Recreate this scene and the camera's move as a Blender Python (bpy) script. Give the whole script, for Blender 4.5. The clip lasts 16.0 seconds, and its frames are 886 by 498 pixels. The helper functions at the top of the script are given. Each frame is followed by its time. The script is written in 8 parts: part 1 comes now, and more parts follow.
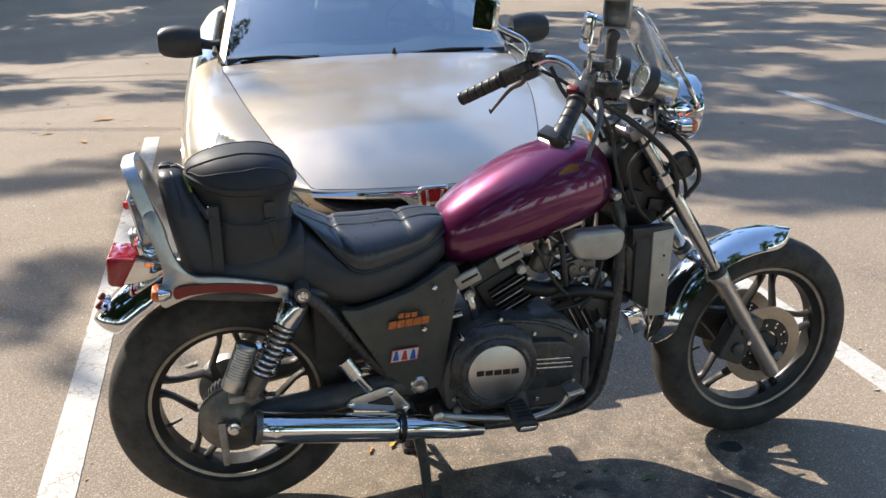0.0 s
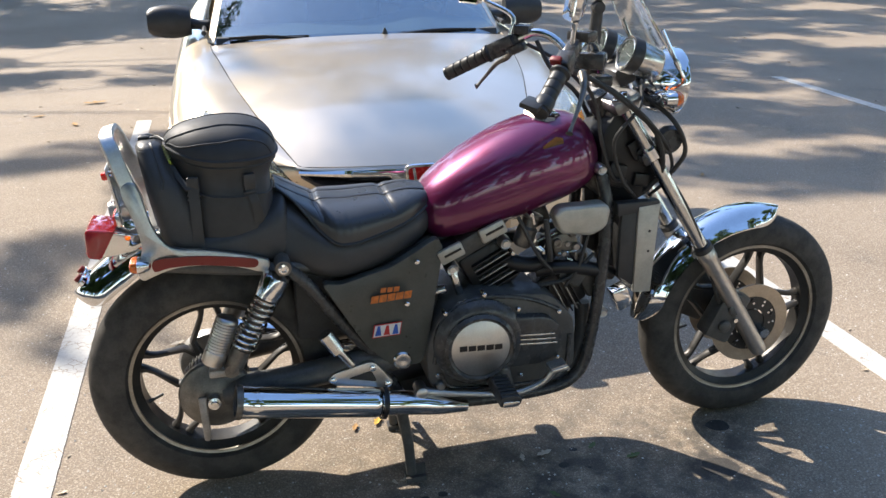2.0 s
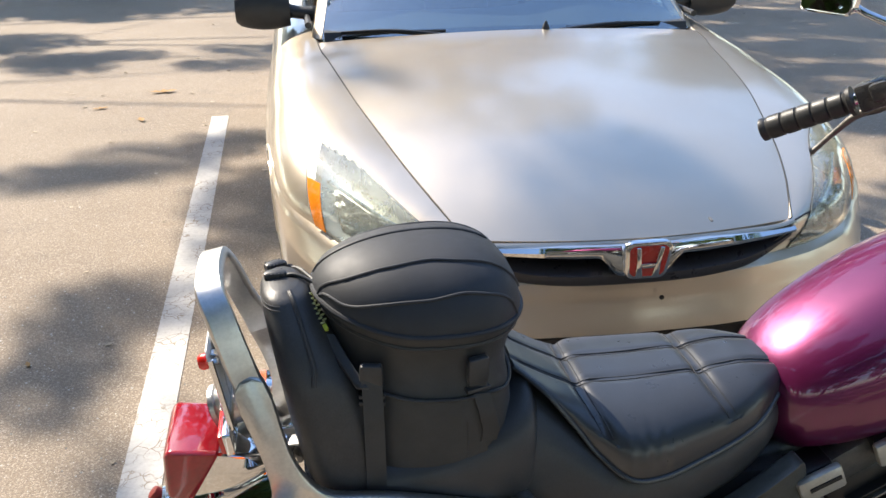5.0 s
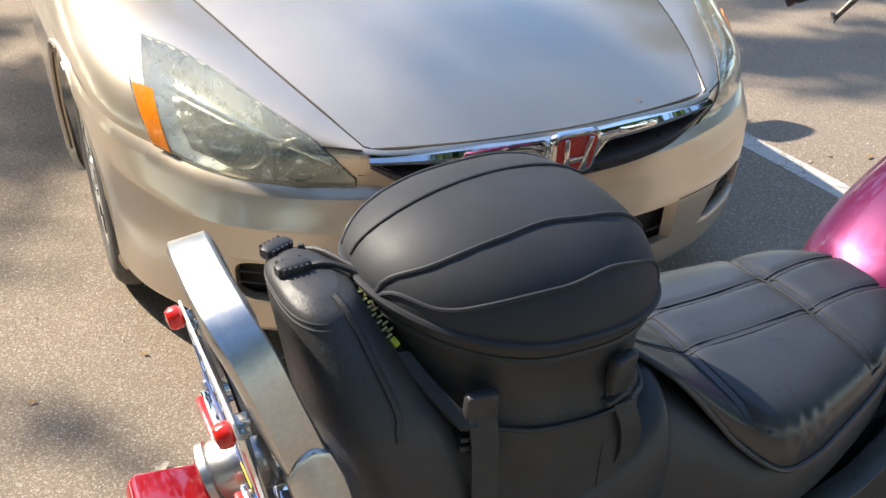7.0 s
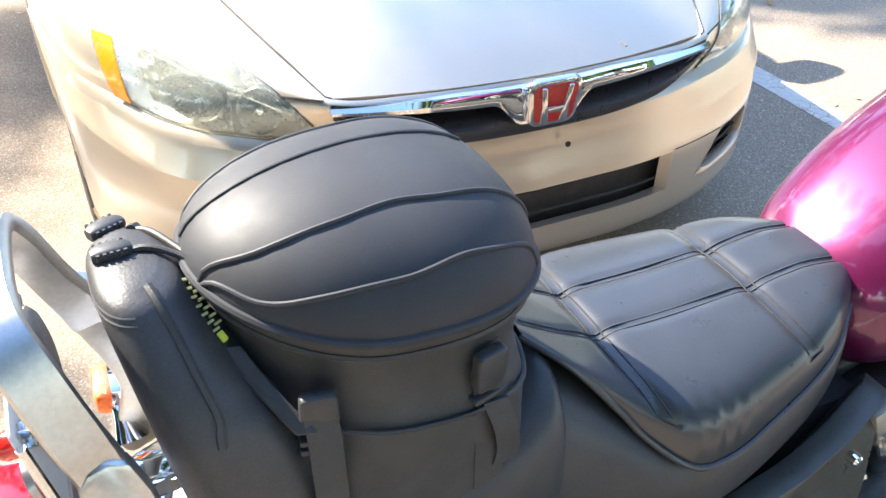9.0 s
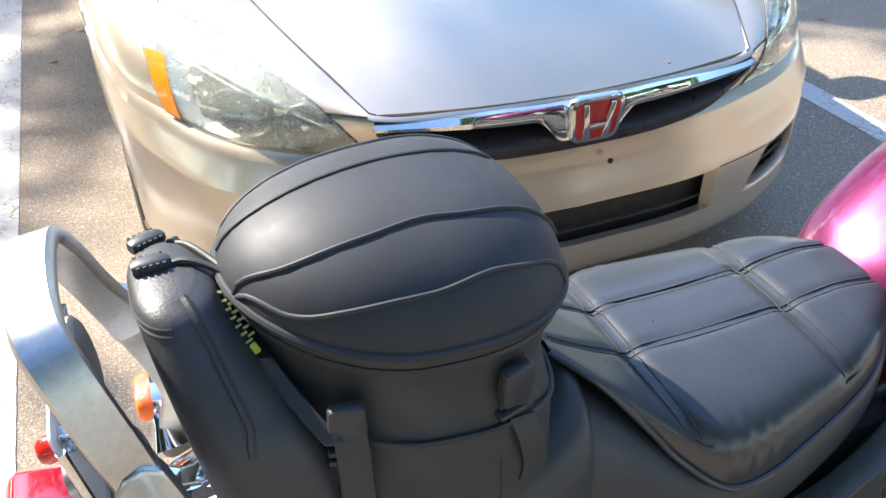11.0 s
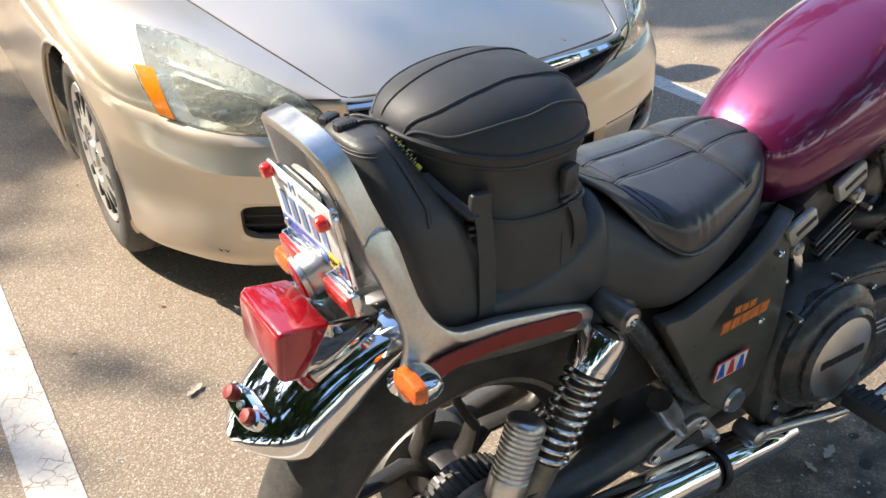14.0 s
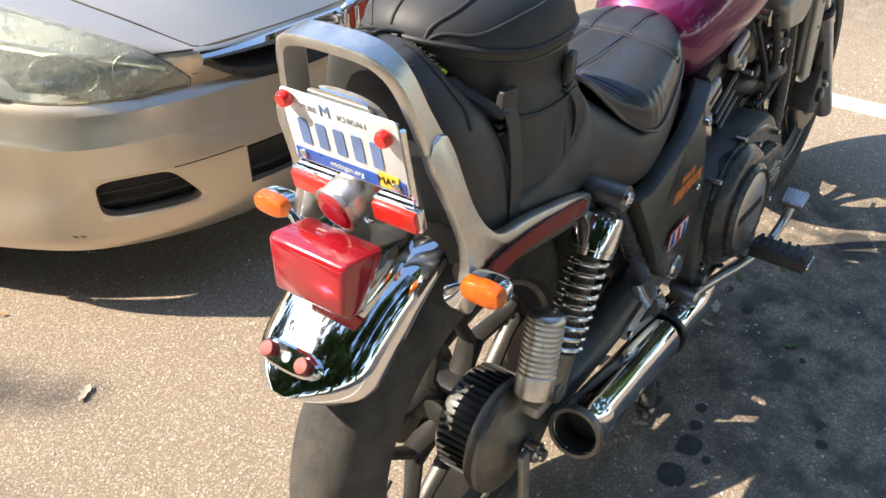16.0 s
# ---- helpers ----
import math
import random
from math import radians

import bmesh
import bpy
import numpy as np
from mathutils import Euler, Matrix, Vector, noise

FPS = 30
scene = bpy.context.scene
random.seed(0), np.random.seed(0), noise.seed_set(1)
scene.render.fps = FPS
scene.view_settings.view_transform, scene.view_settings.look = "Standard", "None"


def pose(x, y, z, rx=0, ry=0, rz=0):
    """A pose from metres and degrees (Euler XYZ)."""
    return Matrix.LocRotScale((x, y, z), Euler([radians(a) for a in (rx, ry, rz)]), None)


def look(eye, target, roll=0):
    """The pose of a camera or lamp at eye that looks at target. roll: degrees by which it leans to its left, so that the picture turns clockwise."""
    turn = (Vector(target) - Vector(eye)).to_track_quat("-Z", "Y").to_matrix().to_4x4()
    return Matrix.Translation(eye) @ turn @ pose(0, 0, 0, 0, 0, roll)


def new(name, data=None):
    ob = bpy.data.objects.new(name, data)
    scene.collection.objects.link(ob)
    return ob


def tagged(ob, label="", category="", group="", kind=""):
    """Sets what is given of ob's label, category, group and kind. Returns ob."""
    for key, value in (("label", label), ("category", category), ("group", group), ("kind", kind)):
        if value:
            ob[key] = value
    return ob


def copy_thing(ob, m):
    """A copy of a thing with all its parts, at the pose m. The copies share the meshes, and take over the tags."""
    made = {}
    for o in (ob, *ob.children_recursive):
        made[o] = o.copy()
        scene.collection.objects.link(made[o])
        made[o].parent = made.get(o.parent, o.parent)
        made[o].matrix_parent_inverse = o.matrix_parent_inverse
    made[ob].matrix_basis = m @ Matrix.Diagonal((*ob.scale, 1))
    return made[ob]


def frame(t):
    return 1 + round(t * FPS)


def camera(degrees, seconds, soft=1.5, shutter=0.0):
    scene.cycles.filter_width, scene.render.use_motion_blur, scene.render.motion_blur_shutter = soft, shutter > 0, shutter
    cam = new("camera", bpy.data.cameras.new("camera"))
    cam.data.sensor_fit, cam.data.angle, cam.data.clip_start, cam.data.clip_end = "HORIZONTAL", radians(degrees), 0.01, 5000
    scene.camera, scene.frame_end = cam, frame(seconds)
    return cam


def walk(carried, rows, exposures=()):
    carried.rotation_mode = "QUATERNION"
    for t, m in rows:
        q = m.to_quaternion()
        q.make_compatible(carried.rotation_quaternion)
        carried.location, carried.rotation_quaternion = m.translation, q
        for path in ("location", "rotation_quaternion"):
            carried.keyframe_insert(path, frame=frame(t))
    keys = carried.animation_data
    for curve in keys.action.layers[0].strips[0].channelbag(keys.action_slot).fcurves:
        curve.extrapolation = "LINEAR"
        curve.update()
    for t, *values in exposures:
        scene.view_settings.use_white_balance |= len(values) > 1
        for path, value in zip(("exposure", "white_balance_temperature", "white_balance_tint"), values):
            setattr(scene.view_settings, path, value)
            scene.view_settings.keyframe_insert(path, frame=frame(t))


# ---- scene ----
cam = camera(52.8, 16.0)
PATH = [
    (0, (0.089, -2.15, 1.493), (0.524, -0.328, 0.792), -0.8),
    (0.5, (0.113, -2.162, 1.473), (0.549, -0.343, 0.766), -0.7),
    (1, (0.12, -2.164, 1.461), (0.557, -0.35, 0.74), -0.6),
    (1.5, (0.122, -2.162, 1.453), (0.559, -0.349, 0.73), -0.6),
    (2, (0.127, -2.154, 1.449), (0.563, -0.34, 0.727), -0.6),
    (2.5, (0.14, -2.107, 1.45), (0.578, -0.294, 0.727), -0.6),
    (3, (0.159, -2.001, 1.45), (0.597, -0.188, 0.728), -0.6),
    (3.5, (0.1, -1.796, 1.428), (0.541, 0.01, 0.689), -0.5),
    (4, (0.036, -1.571, 1.44), (0.487, 0.223, 0.679), 0.2),
    (4.5, (0.02, -1.271, 1.416), (0.35, 0.551, 0.658), -0.4),
    (4.7, (-0.005, -1.173, 1.411), (0.304, 0.649, 0.645), -0.6),
    (6.8, (-0.199, -0.568, 1.328), (0.504, 1.017, 0.333), 1.4),
    (7, (-0.241, -0.582, 1.315), (0.557, 0.937, 0.288), 1.8),
    (7.5, (-0.293, -0.618, 1.326), (0.564, 0.854, 0.277), 2.2),
    (8, (-0.255, -0.616, 1.321), (0.618, 0.845, 0.27), 2.3),
    (8.5, (-0.151, -0.587, 1.309), (0.697, 0.873, 0.238), 2.0),
    (9, (-0.071, -0.567, 1.299), (0.603, 0.931, 0.157), -0.0),
    (9.2, (-0.064, -0.57, 1.308), (0.547, 0.96, 0.174), -1.2),
    (11.3, (-0.061, -0.585, 1.307), (0.514, 0.973, 0.192), -1.7),
    (11.5, (-0.071, -0.588, 1.307), (0.502, 0.969, 0.189), -1.9),
    (12, (-0.121, -0.589, 1.317), (0.454, 0.964, 0.195), -1.9),
    (12.5, (-0.239, -0.602, 1.32), (0.344, 0.947, 0.198), -1.7),
    (13, (-0.362, -0.639, 1.318), (0.398, 0.826, 0.188), -0.0),
    (13.5, (-0.414, -0.767, 1.353), (0.471, 0.687, 0.304), -1.6),
    (14, (-0.486, -0.882, 1.351), (0.418, 0.573, 0.318), -2.2),
    (14.5, (-0.635, -0.889, 1.353), (0.288, 0.554, 0.321), -2.1),
    (15, (-0.804, -0.82, 1.339), (0.225, 0.53, 0.281), -0.3),
    (15.5, (-0.773, -0.721, 1.307), (0.372, 0.484, 0.196), 0.3),
    (16, (-0.752, -0.65, 1.303), (0.542, 0.37, 0.169), -2.2),
]
EXPOSURES = [(0, 1.20, 6350, 10), (2.5, 1.49, 6350, 10), (3.5, 1.64, 6300, 10), (4.1, 1.83, 6350, 10), (4.7, 1.49, 6550, 10), (7, 1.37, 6550, 10), (7.5, 1.65, 6500, 10), (8, 1.70, 6500, 10), (9, 2.57, 6400, 10), (9.2, 2.67, 6400, 10), (11.3, 2.02, 6200, 10), (12, 1.99, 6400, 10), (12.5, 1.75, 6700, 10), (13, 1.71, 6800, 10), (14.5, 1.60, 6700, 10), (16, 1.72, 6800, 10)]
walk(cam, [(t, look(eye, target, roll)) for t, eye, target, roll in PATH], EXPOSURES)

# ---- world, sun, exposure ----
SUN_WAY = Vector((-0.70, 0.95, 1.0)).normalized()      # from the ground towards the sun
world = bpy.data.worlds.new("sky")
scene.world = world
world.use_nodes = True
wn = world.node_tree.nodes
sky = wn.new("ShaderNodeTexSky")
sky.sky_type = "NISHITA"
sky.sun_disc = False
sky.sun_elevation = math.asin(SUN_WAY.z)
sky.sun_rotation = math.atan2(SUN_WAY.x, SUN_WAY.y)
sky.air_density, sky.dust_density, sky.ozone_density = 1.0, 0.6, 3.0
wn["Background"].inputs["Strength"].default_value = 0.15
world.node_tree.links.new(sky.outputs[0], wn["Background"].inputs["Color"])
sun_data = bpy.data.lights.new("sun", "SUN")
sun_data.energy, sun_data.angle, sun_data.color = 3.65, radians(0.55), (1.0, 0.90, 0.76)
sun = new("sun", sun_data)
sun.matrix_world = look(Vector((0, 0, 0)) + SUN_WAY * 30, (0, 0, 0))

# ---- tools for meshes ----
def V(*a):
    return Vector(a)


def smooth_line(pts, n=8, closed=False):
    """Catmull-Rom through points (tuples of any length)."""
    p = np.array(pts, float)
    m = len(p)
    out = []
    for i in range(m if closed else m - 1):
        if closed:
            a, b, c, d = p[(i - 1) % m], p[i], p[(i + 1) % m], p[(i + 2) % m]
        else:
            b, c = p[i], p[i + 1]
            a = p[i - 1] if i else 2 * b - c
            d = p[i + 2] if i + 2 < m else 2 * c - b
        for k in range(n):
            t = k / n
            out.append(0.5 * (2 * b + (c - a) * t + (2 * a - 5 * b + 4 * c - d) * t * t + (3 * b - a - 3 * c + d) * t ** 3))
    if not closed:
        out.append(p[-1])
    return [tuple(float(x) for x in q) for q in out]


def axis(p, way, up=(0, 0, 1)):
    """A frame at p whose z runs along way."""
    z = Vector(way).normalized()
    x = Vector(up).cross(z)
    if x.length < 1e-4:
        x = Vector((1, 0, 0)).cross(z)
    x.normalize()
    y = z.cross(x)
    m = Matrix((x, y, z)).transposed().to_4x4()
    m.translation = Vector(p)
    return m


def loft(bm, rings, caps=True, closed_ring=True, closed_loft=False):
    rows = [[bm.verts.new(p) for p in r] for r in rings]
    n = len(rows[0])
    for a in range(len(rows) if closed_loft else len(rows) - 1):
        r, s = rows[a], rows[(a + 1) % len(rows)]
        for i in range(n if closed_ring else n - 1):
            j = (i + 1) % n
            bm.faces.new((r[i], r[j], s[j], s[i]))
    if caps and closed_ring and not closed_loft:
        bm.faces.new(rows[0][::-1])
        bm.faces.new(rows[-1])
    return rows


def tube(bm, pts, r, n=12, smooth=6, flat=None):
    """A round or oval rod along points; r one number or one for each point."""
    rs = list(r) if isinstance(r, (list, tuple)) else [r] * len(pts)
    line = [(*p, q) for p, q in zip(pts, rs)]
    if smooth and len(pts) > 2:
        line = smooth_line(line, smooth)
    c = [Vector(q[:3]) for q in line]
    t0 = (c[1] - c[0]).normalized()
    side = t0.orthogonal().normalized() if flat is None else Vector(flat).normalized()
    rings = []
    for i, p in enumerate(c):
        t = (c[min(i + 1, len(c) - 1)] - c[max(i - 1, 0)]).normalized()
        side = (side - t * side.dot(t)).normalized()
        up = t.cross(side)
        rr = line[i][3]
        rings.append([p + side * (rr * math.cos(a)) + up * (rr * math.sin(a)) for a in (2 * math.pi * k / n for k in range(n))])
    loft(bm, rings)


def lathe(bm, prof, m, n=32, close=False):
    """Turns a profile of (radius, height) round the z of frame m."""
    rings = [[m @ V(r * math.cos(2 * math.pi * k / n), r * math.sin(2 * math.pi * k / n), h) for k in range(n)] for r, h in prof]
    loft(bm, rings, caps=not close, closed_loft=close)


def box(bm, c, s, m=None):
    m = m or Matrix()
    vs = [bm.verts.new(m @ V(c[0] + s[0] / 2 * x, c[1] + s[1] / 2 * y, c[2] + s[2] / 2 * z)) for x in (-1, 1) for y in (-1, 1) for z in (-1, 1)]
    for f in ((0, 1, 3, 2), (4, 6, 7, 5), (0, 4, 5, 1), (2, 3, 7, 6), (0, 2, 6, 4), (1, 5, 7, 3)):
        bm.faces.new([vs[i] for i in f])


def prism(bm, pts, d, m=None):
    """A polygon in the x-y plane of frame m, d thick about it."""
    m = m or Matrix()
    a = [bm.verts.new(m @ V(x, y, -d / 2)) for x, y in pts]
    b = [bm.verts.new(m @ V(x, y, d / 2)) for x, y in pts]
    bm.faces.new(a[::-1])
    bm.faces.new(b)
    for i in range(len(pts)):
        j = (i + 1) % len(pts)
        bm.faces.new((a[i], a[j], b[j], b[i]))


def rounded(pts, r, n=4):
    """A polygon with its corners rounded."""
    out = []
    m = len(pts)
    for i in range(m):
        p, a, b = V(*pts[i]), V(*pts[i - 1]), V(*pts[(i + 1) % m])
        d1, d2 = (a - p), (b - p)
        q = min(r, d1.length * 0.45, d2.length * 0.45)
        s, e = p + d1.normalized() * q, p + d2.normalized() * q
        for k in range(n + 1):
            t = k / n
            w = s * (1 - t) ** 2 + p * (2 * t * (1 - t)) + e * t * t
            out.append((w.x, w.y))
    return out


def rect(w, h, r=0.0, n=4, c=(0, 0)):
    pts = [(c[0] - w / 2, c[1] - h / 2), (c[0] + w / 2, c[1] - h / 2), (c[0] + w / 2, c[1] + h / 2), (c[0] - w / 2, c[1] + h / 2)]
    return rounded(pts, r, n) if r else pts


def oval(m, a, b, n=32, p=2.0):
    """Points of a superellipse in the x-y plane of frame m."""
    out = []
    for k in range(n):
        t = 2 * math.pi * k / n
        c, s = math.cos(t), math.sin(t)
        out.append(m @ V(a * math.copysign(abs(c) ** (2 / p), c), b * math.copysign(abs(s) ** (2 / p), s), 0))
    return out


SIDE = Matrix(((1, 0, 0, 0), (0, 0, -1, 0), (0, 1, 0, 0), (0, 0, 0, 1)))    # x-y of a drawing -> x-z, its z -> -y


def side_at(y):
    return Matrix.Translation((0, y, 0)) @ SIDE


def finish(bm, bevel=0.0, segs=2, angle=35, merge=False):
    if merge:
        bmesh.ops.remove_doubles(bm, verts=bm.verts, dist=1e-5)
    bmesh.ops.recalc_face_normals(bm, faces=bm.faces)
    if bevel:
        es = [e for e in bm.edges if len(e.link_faces) == 2 and e.calc_face_angle(0) > radians(30)]
        bmesh.ops.bevel(bm, geom=es, offset=bevel, offset_type="OFFSET", segments=segs, profile=0.5, affect="EDGES", clamp_overlap=True)


def mesh_of(name, bm, material, bevel=0.0, segs=2, angle=38, merge=False):
    finish(bm, bevel, segs, merge=merge)
    me = bpy.data.meshes.new(name)
    bm.to_mesh(me)
    bm.free()
    me.polygons.foreach_set("use_smooth", [True] * len(me.polygons))
    me.set_sharp_from_angle(angle=radians(angle))
    me.materials.append(material)
    return me


def part(name, bm, material, parent=None, label="", bevel=0.0, segs=2, angle=38, merge=False):
    ob = new(name, mesh_of(name, bm, material, bevel, segs, angle, merge))
    ob.parent = parent
    if label:
        tagged(ob, label)
    return ob


def parts(name, bm, material, parent=None, label="", bevel=0.0):
    """Makes each loose piece of the bmesh a part of its own."""
    left = set(bm.faces)
    groups = []
    while left:
        stack, grp = [left.pop()], []
        while stack:
            f = stack.pop()
            grp.append(f)
            for e in f.edges:
                for g in e.link_faces:
                    if g in left:
                        left.remove(g)
                        stack.append(g)
        groups.append(grp)
    for grp in groups:
        b = bmesh.new()
        made = {}
        for f in grp:
            for w in f.verts:
                if w not in made:
                    made[w] = b.verts.new(w.co)
            b.faces.new([made[w] for w in f.verts])
        part(name, b, material, parent, label, bevel)
    bm.free()


def thing(name, place, label, category, group="", kind=""):
    ob = new(name)
    ob.empty_display_size = 0.1
    ob.matrix_basis = place if isinstance(place, Matrix) else Matrix.Translation(place)
    return tagged(ob, label, category, group, kind)

# ---- materials ----
def mat(name, base, rough=0.5, metal=0.0, var=0.12, scale=18.0, fine=220.0, bump=0.05, coat=0.0, trans=0.0, rvar=0.1, ior=1.45, sheen=0.0, dirt=None, dscale=6.0, damount=0.0, alpha=1.0, aniso=0.0, flake=0.0, coat_rough=0.04, coat_ior=1.5):
    m = bpy.data.materials.new(name)
    m.use_nodes = True
    nt = m.node_tree
    p = nt.nodes["Principled BSDF"]
    link = nt.links.new
    co = nt.nodes.new("ShaderNodeTexCoord")

    def noise_tex(s, detail=4.0, r=0.6):
        q = nt.nodes.new("ShaderNodeTexNoise")
        q.inputs["Scale"].default_value, q.inputs["Detail"].default_value, q.inputs["Roughness"].default_value = s, detail, r
        link(co.outputs["Object"], q.inputs["Vector"])
        return q

    big, small = noise_tex(scale), noise_tex(fine, 3.0)

    def ramp(src, a, b, lo=0.3, hi=0.7):
        q = nt.nodes.new("ShaderNodeMapRange")
        q.inputs["From Min"].default_value, q.inputs["From Max"].default_value = lo, hi
        q.inputs["To Min"].default_value, q.inputs["To Max"].default_value = a, b
        link(src, q.inputs["Value"])
        return q.outputs["Result"]

    def mult(a, b):
        q = nt.nodes.new("ShaderNodeMath")
        q.operation = "MULTIPLY"
        link(a, q.inputs[0])
        link(b, q.inputs[1])
        return q.outputs[0]

    hsv = nt.nodes.new("ShaderNodeHueSaturation")
    hsv.inputs["Color"].default_value = (*base, 1)
    link(mult(ramp(big.outputs["Fac"], 1 - var, 1 + var), ramp(small.outputs["Fac"], 1 - var * 0.7 - flake, 1 + var * 0.7 + flake)), hsv.inputs["Value"])
    colour = hsv.outputs["Color"]
    if dirt:
        d = noise_tex(dscale, 6.0, 0.7)
        mix = nt.nodes.new("ShaderNodeMix")
        mix.data_type = "RGBA"
        mix.inputs["B"].default_value = (*dirt, 1)
        link(colour, mix.inputs["A"])
        link(ramp(d.outputs["Fac"], 0, damount, 0.45, 0.7), mix.inputs["Factor"])
        colour = mix.outputs["Result"]
    link(colour, p.inputs["Base Color"])
    link(ramp(noise_tex(scale * 2.3, 5.0).outputs["Fac"], max(0.01, rough - rvar), min(1, rough + rvar)), p.inputs["Roughness"])
    p.inputs["Metallic"].default_value = metal
    p.inputs["IOR"].default_value = ior
    p.inputs["Coat Weight"].default_value = coat
    p.inputs["Coat Roughness"].default_value = coat_rough
    p.inputs["Coat IOR"].default_value = coat_ior
    p.inputs["Transmission Weight"].default_value = trans
    p.inputs["Sheen Weight"].default_value = sheen
    p.inputs["Anisotropic"].default_value = aniso
    p.inputs["Alpha"].default_value = alpha
    if bump:
        b = nt.nodes.new("ShaderNodeBump")
        b.inputs["Strength"].default_value, b.inputs["Distance"].default_value = bump, 0.002
        link(small.outputs["Fac"], b.inputs["Height"])
        link(b.outputs["Normal"], p.inputs["Normal"])
    return m


def asphalt_like(name, paint=False):
    """Old asphalt with pale stones in a brown-grey binder; with paint, a worn and cracked white coat on it."""
    m = bpy.data.materials.new(name)
    m.use_nodes = True
    nt = m.node_tree
    n, link = nt.nodes, nt.links.new
    p = n["Principled BSDF"]
    co = n.new("ShaderNodeTexCoord").outputs["Object"]

    def tex(kind, s, **kw):
        q = n.new(kind)
        q.inputs["Scale"].default_value = s
        link(co, q.inputs["Vector"])
        for k, v in kw.items():
            q.inputs[k].default_value = v
        return q

    def ramp(src, a, b, lo, hi):
        q = n.new("ShaderNodeMapRange")
        q.inputs["From Min"].default_value, q.inputs["From Max"].default_value = lo, hi
        q.inputs["To Min"].default_value, q.inputs["To Max"].default_value = a, b
        link(src, q.inputs["Value"])
        return q.outputs["Result"]

    def mix(fac, a, b):
        q = n.new("ShaderNodeMix")
        q.data_type = "RGBA"
        link(fac, q.inputs["Factor"])
        for x, s in ((a, "A"), (b, "B")):
            if isinstance(x, tuple):
                q.inputs[s].default_value = (*x, 1)
            else:
                link(x, q.inputs[s])
        return q.outputs["Result"]

    broad = tex("ShaderNodeTexNoise", 0.7, Detail=6.0)
    grain = tex("ShaderNodeTexNoise", 150.0, Detail=4.0, Roughness=0.7)
    stones = tex("ShaderNodeTexVoronoi", 290.0)
    pebble = tex("ShaderNodeTexVoronoi", 90.0, Randomness=1.0)
    oil = tex("ShaderNodeTexNoise", 11.0, Detail=6.0, Roughness=0.65)
    spots = tex("ShaderNodeTexNoise", 2.6, Detail=5.0, Roughness=0.65)
    base = mix(ramp(broad.outputs["Fac"], 0, 1, 0.35, 0.65), (0.250, 0.193, 0.138), (0.325, 0.255, 0.185))
    base = mix(ramp(spots.outputs["Fac"], 0, 0.5, 0.58, 0.74), base, (0.10, 0.09, 0.08))
    base = mix(ramp(grain.outputs["Fac"], 0, 0.75, 0.44, 0.72), base, (0.09, 0.077, 0.064))
    sep = n.new("ShaderNodeSeparateColor")
    link(stones.outputs["Color"], sep.inputs["Color"])
    base = mix(ramp(sep.outputs["Red"], 0, 0.62, 0.72, 0.90), base, (0.52, 0.45, 0.36))
    sep2 = n.new("ShaderNodeSeparateColor")
    link(pebble.outputs["Color"], sep2.inputs["Color"])
    near = ramp(pebble.outputs["Distance"], 1, 0, 0.10, 0.22)
    pick = n.new("ShaderNodeMath")
    pick.operation = "MULTIPLY"
    link(near, pick.inputs[0])
    link(ramp(sep2.outputs["Green"], 0, 1, 0.77, 0.80), pick.inputs[1])
    base = mix(pick.outputs[0], base, (0.66, 0.62, 0.56))
    # old oil under and beside the parked bike, and a few drips
    for centre, r0, r1, dens in (((0.85, -0.45, 0), 0.20, 0.95, 0.85), ((0.20, -0.62, 0), 0.05, 0.45, 0.5), ((1.342, -0.312, 0), 0.07, 0.16, 0.85), ((0.931, -0.206, 0), 0.01, 0.05, 0.8), ((1.43, -0.155, 0), 0.04, 0.26, 0.7), ((3.4, 0.3, 0), 0.1, 0.8, 0.5)):
        d = n.new("ShaderNodeVectorMath")
        d.operation = "DISTANCE"
        d.inputs[1].default_value = centre
        link(co, d.inputs[0])
        blot = n.new("ShaderNodeMath")
        blot.operation = "MULTIPLY"
        link(ramp(d.outputs["Value"], dens, 0, r0, r1), blot.inputs[0])
        link(ramp(oil.outputs["Fac"], 0, 1, 0.40, 0.60), blot.inputs[1])
        base = mix(blot.outputs[0], base, (0.055, 0.050, 0.045))
    height = grain.outputs["Fac"]
    rough = 0.85
    if paint:
        warp = n.new("ShaderNodeTexNoise")
        warp.inputs["Scale"].default_value = 14.0
        link(co, warp.inputs["Vector"])
        add = n.new("ShaderNodeMixRGB")
        add.inputs["Fac"].default_value = 0.06
        link(co, add.inputs["Color1"])
        link(warp.outputs["Color"], add.inputs["Color2"])
        crack = n.new("ShaderNodeTexVoronoi")
        crack.feature = "DISTANCE_TO_EDGE"
        crack.inputs["Scale"].default_value = 26.0
        link(add.outputs["Color"], crack.inputs["Vector"])
        gate = tex("ShaderNodeTexNoise", 7.0, Detail=5.0)
        wear = tex("ShaderNodeTexNoise", 60.0, Detail=5.0, Roughness=0.75)
        lines = n.new("ShaderNodeMath")
        lines.operation = "MULTIPLY"
        link(ramp(crack.outputs["Distance"], 1, 0, 0.015, 0.05), lines.inputs[0])
        link(ramp(gate.outputs["Fac"], 0, 1, 0.47, 0.56), lines.inputs[1])
        gone = n.new("ShaderNodeMath")
        gone.operation = "MAXIMUM"
        link(lines.outputs[0], gone.inputs[0])
        link(ramp(wear.outputs["Fac"], 0, 1, 0.63, 0.72), gone.inputs[1])
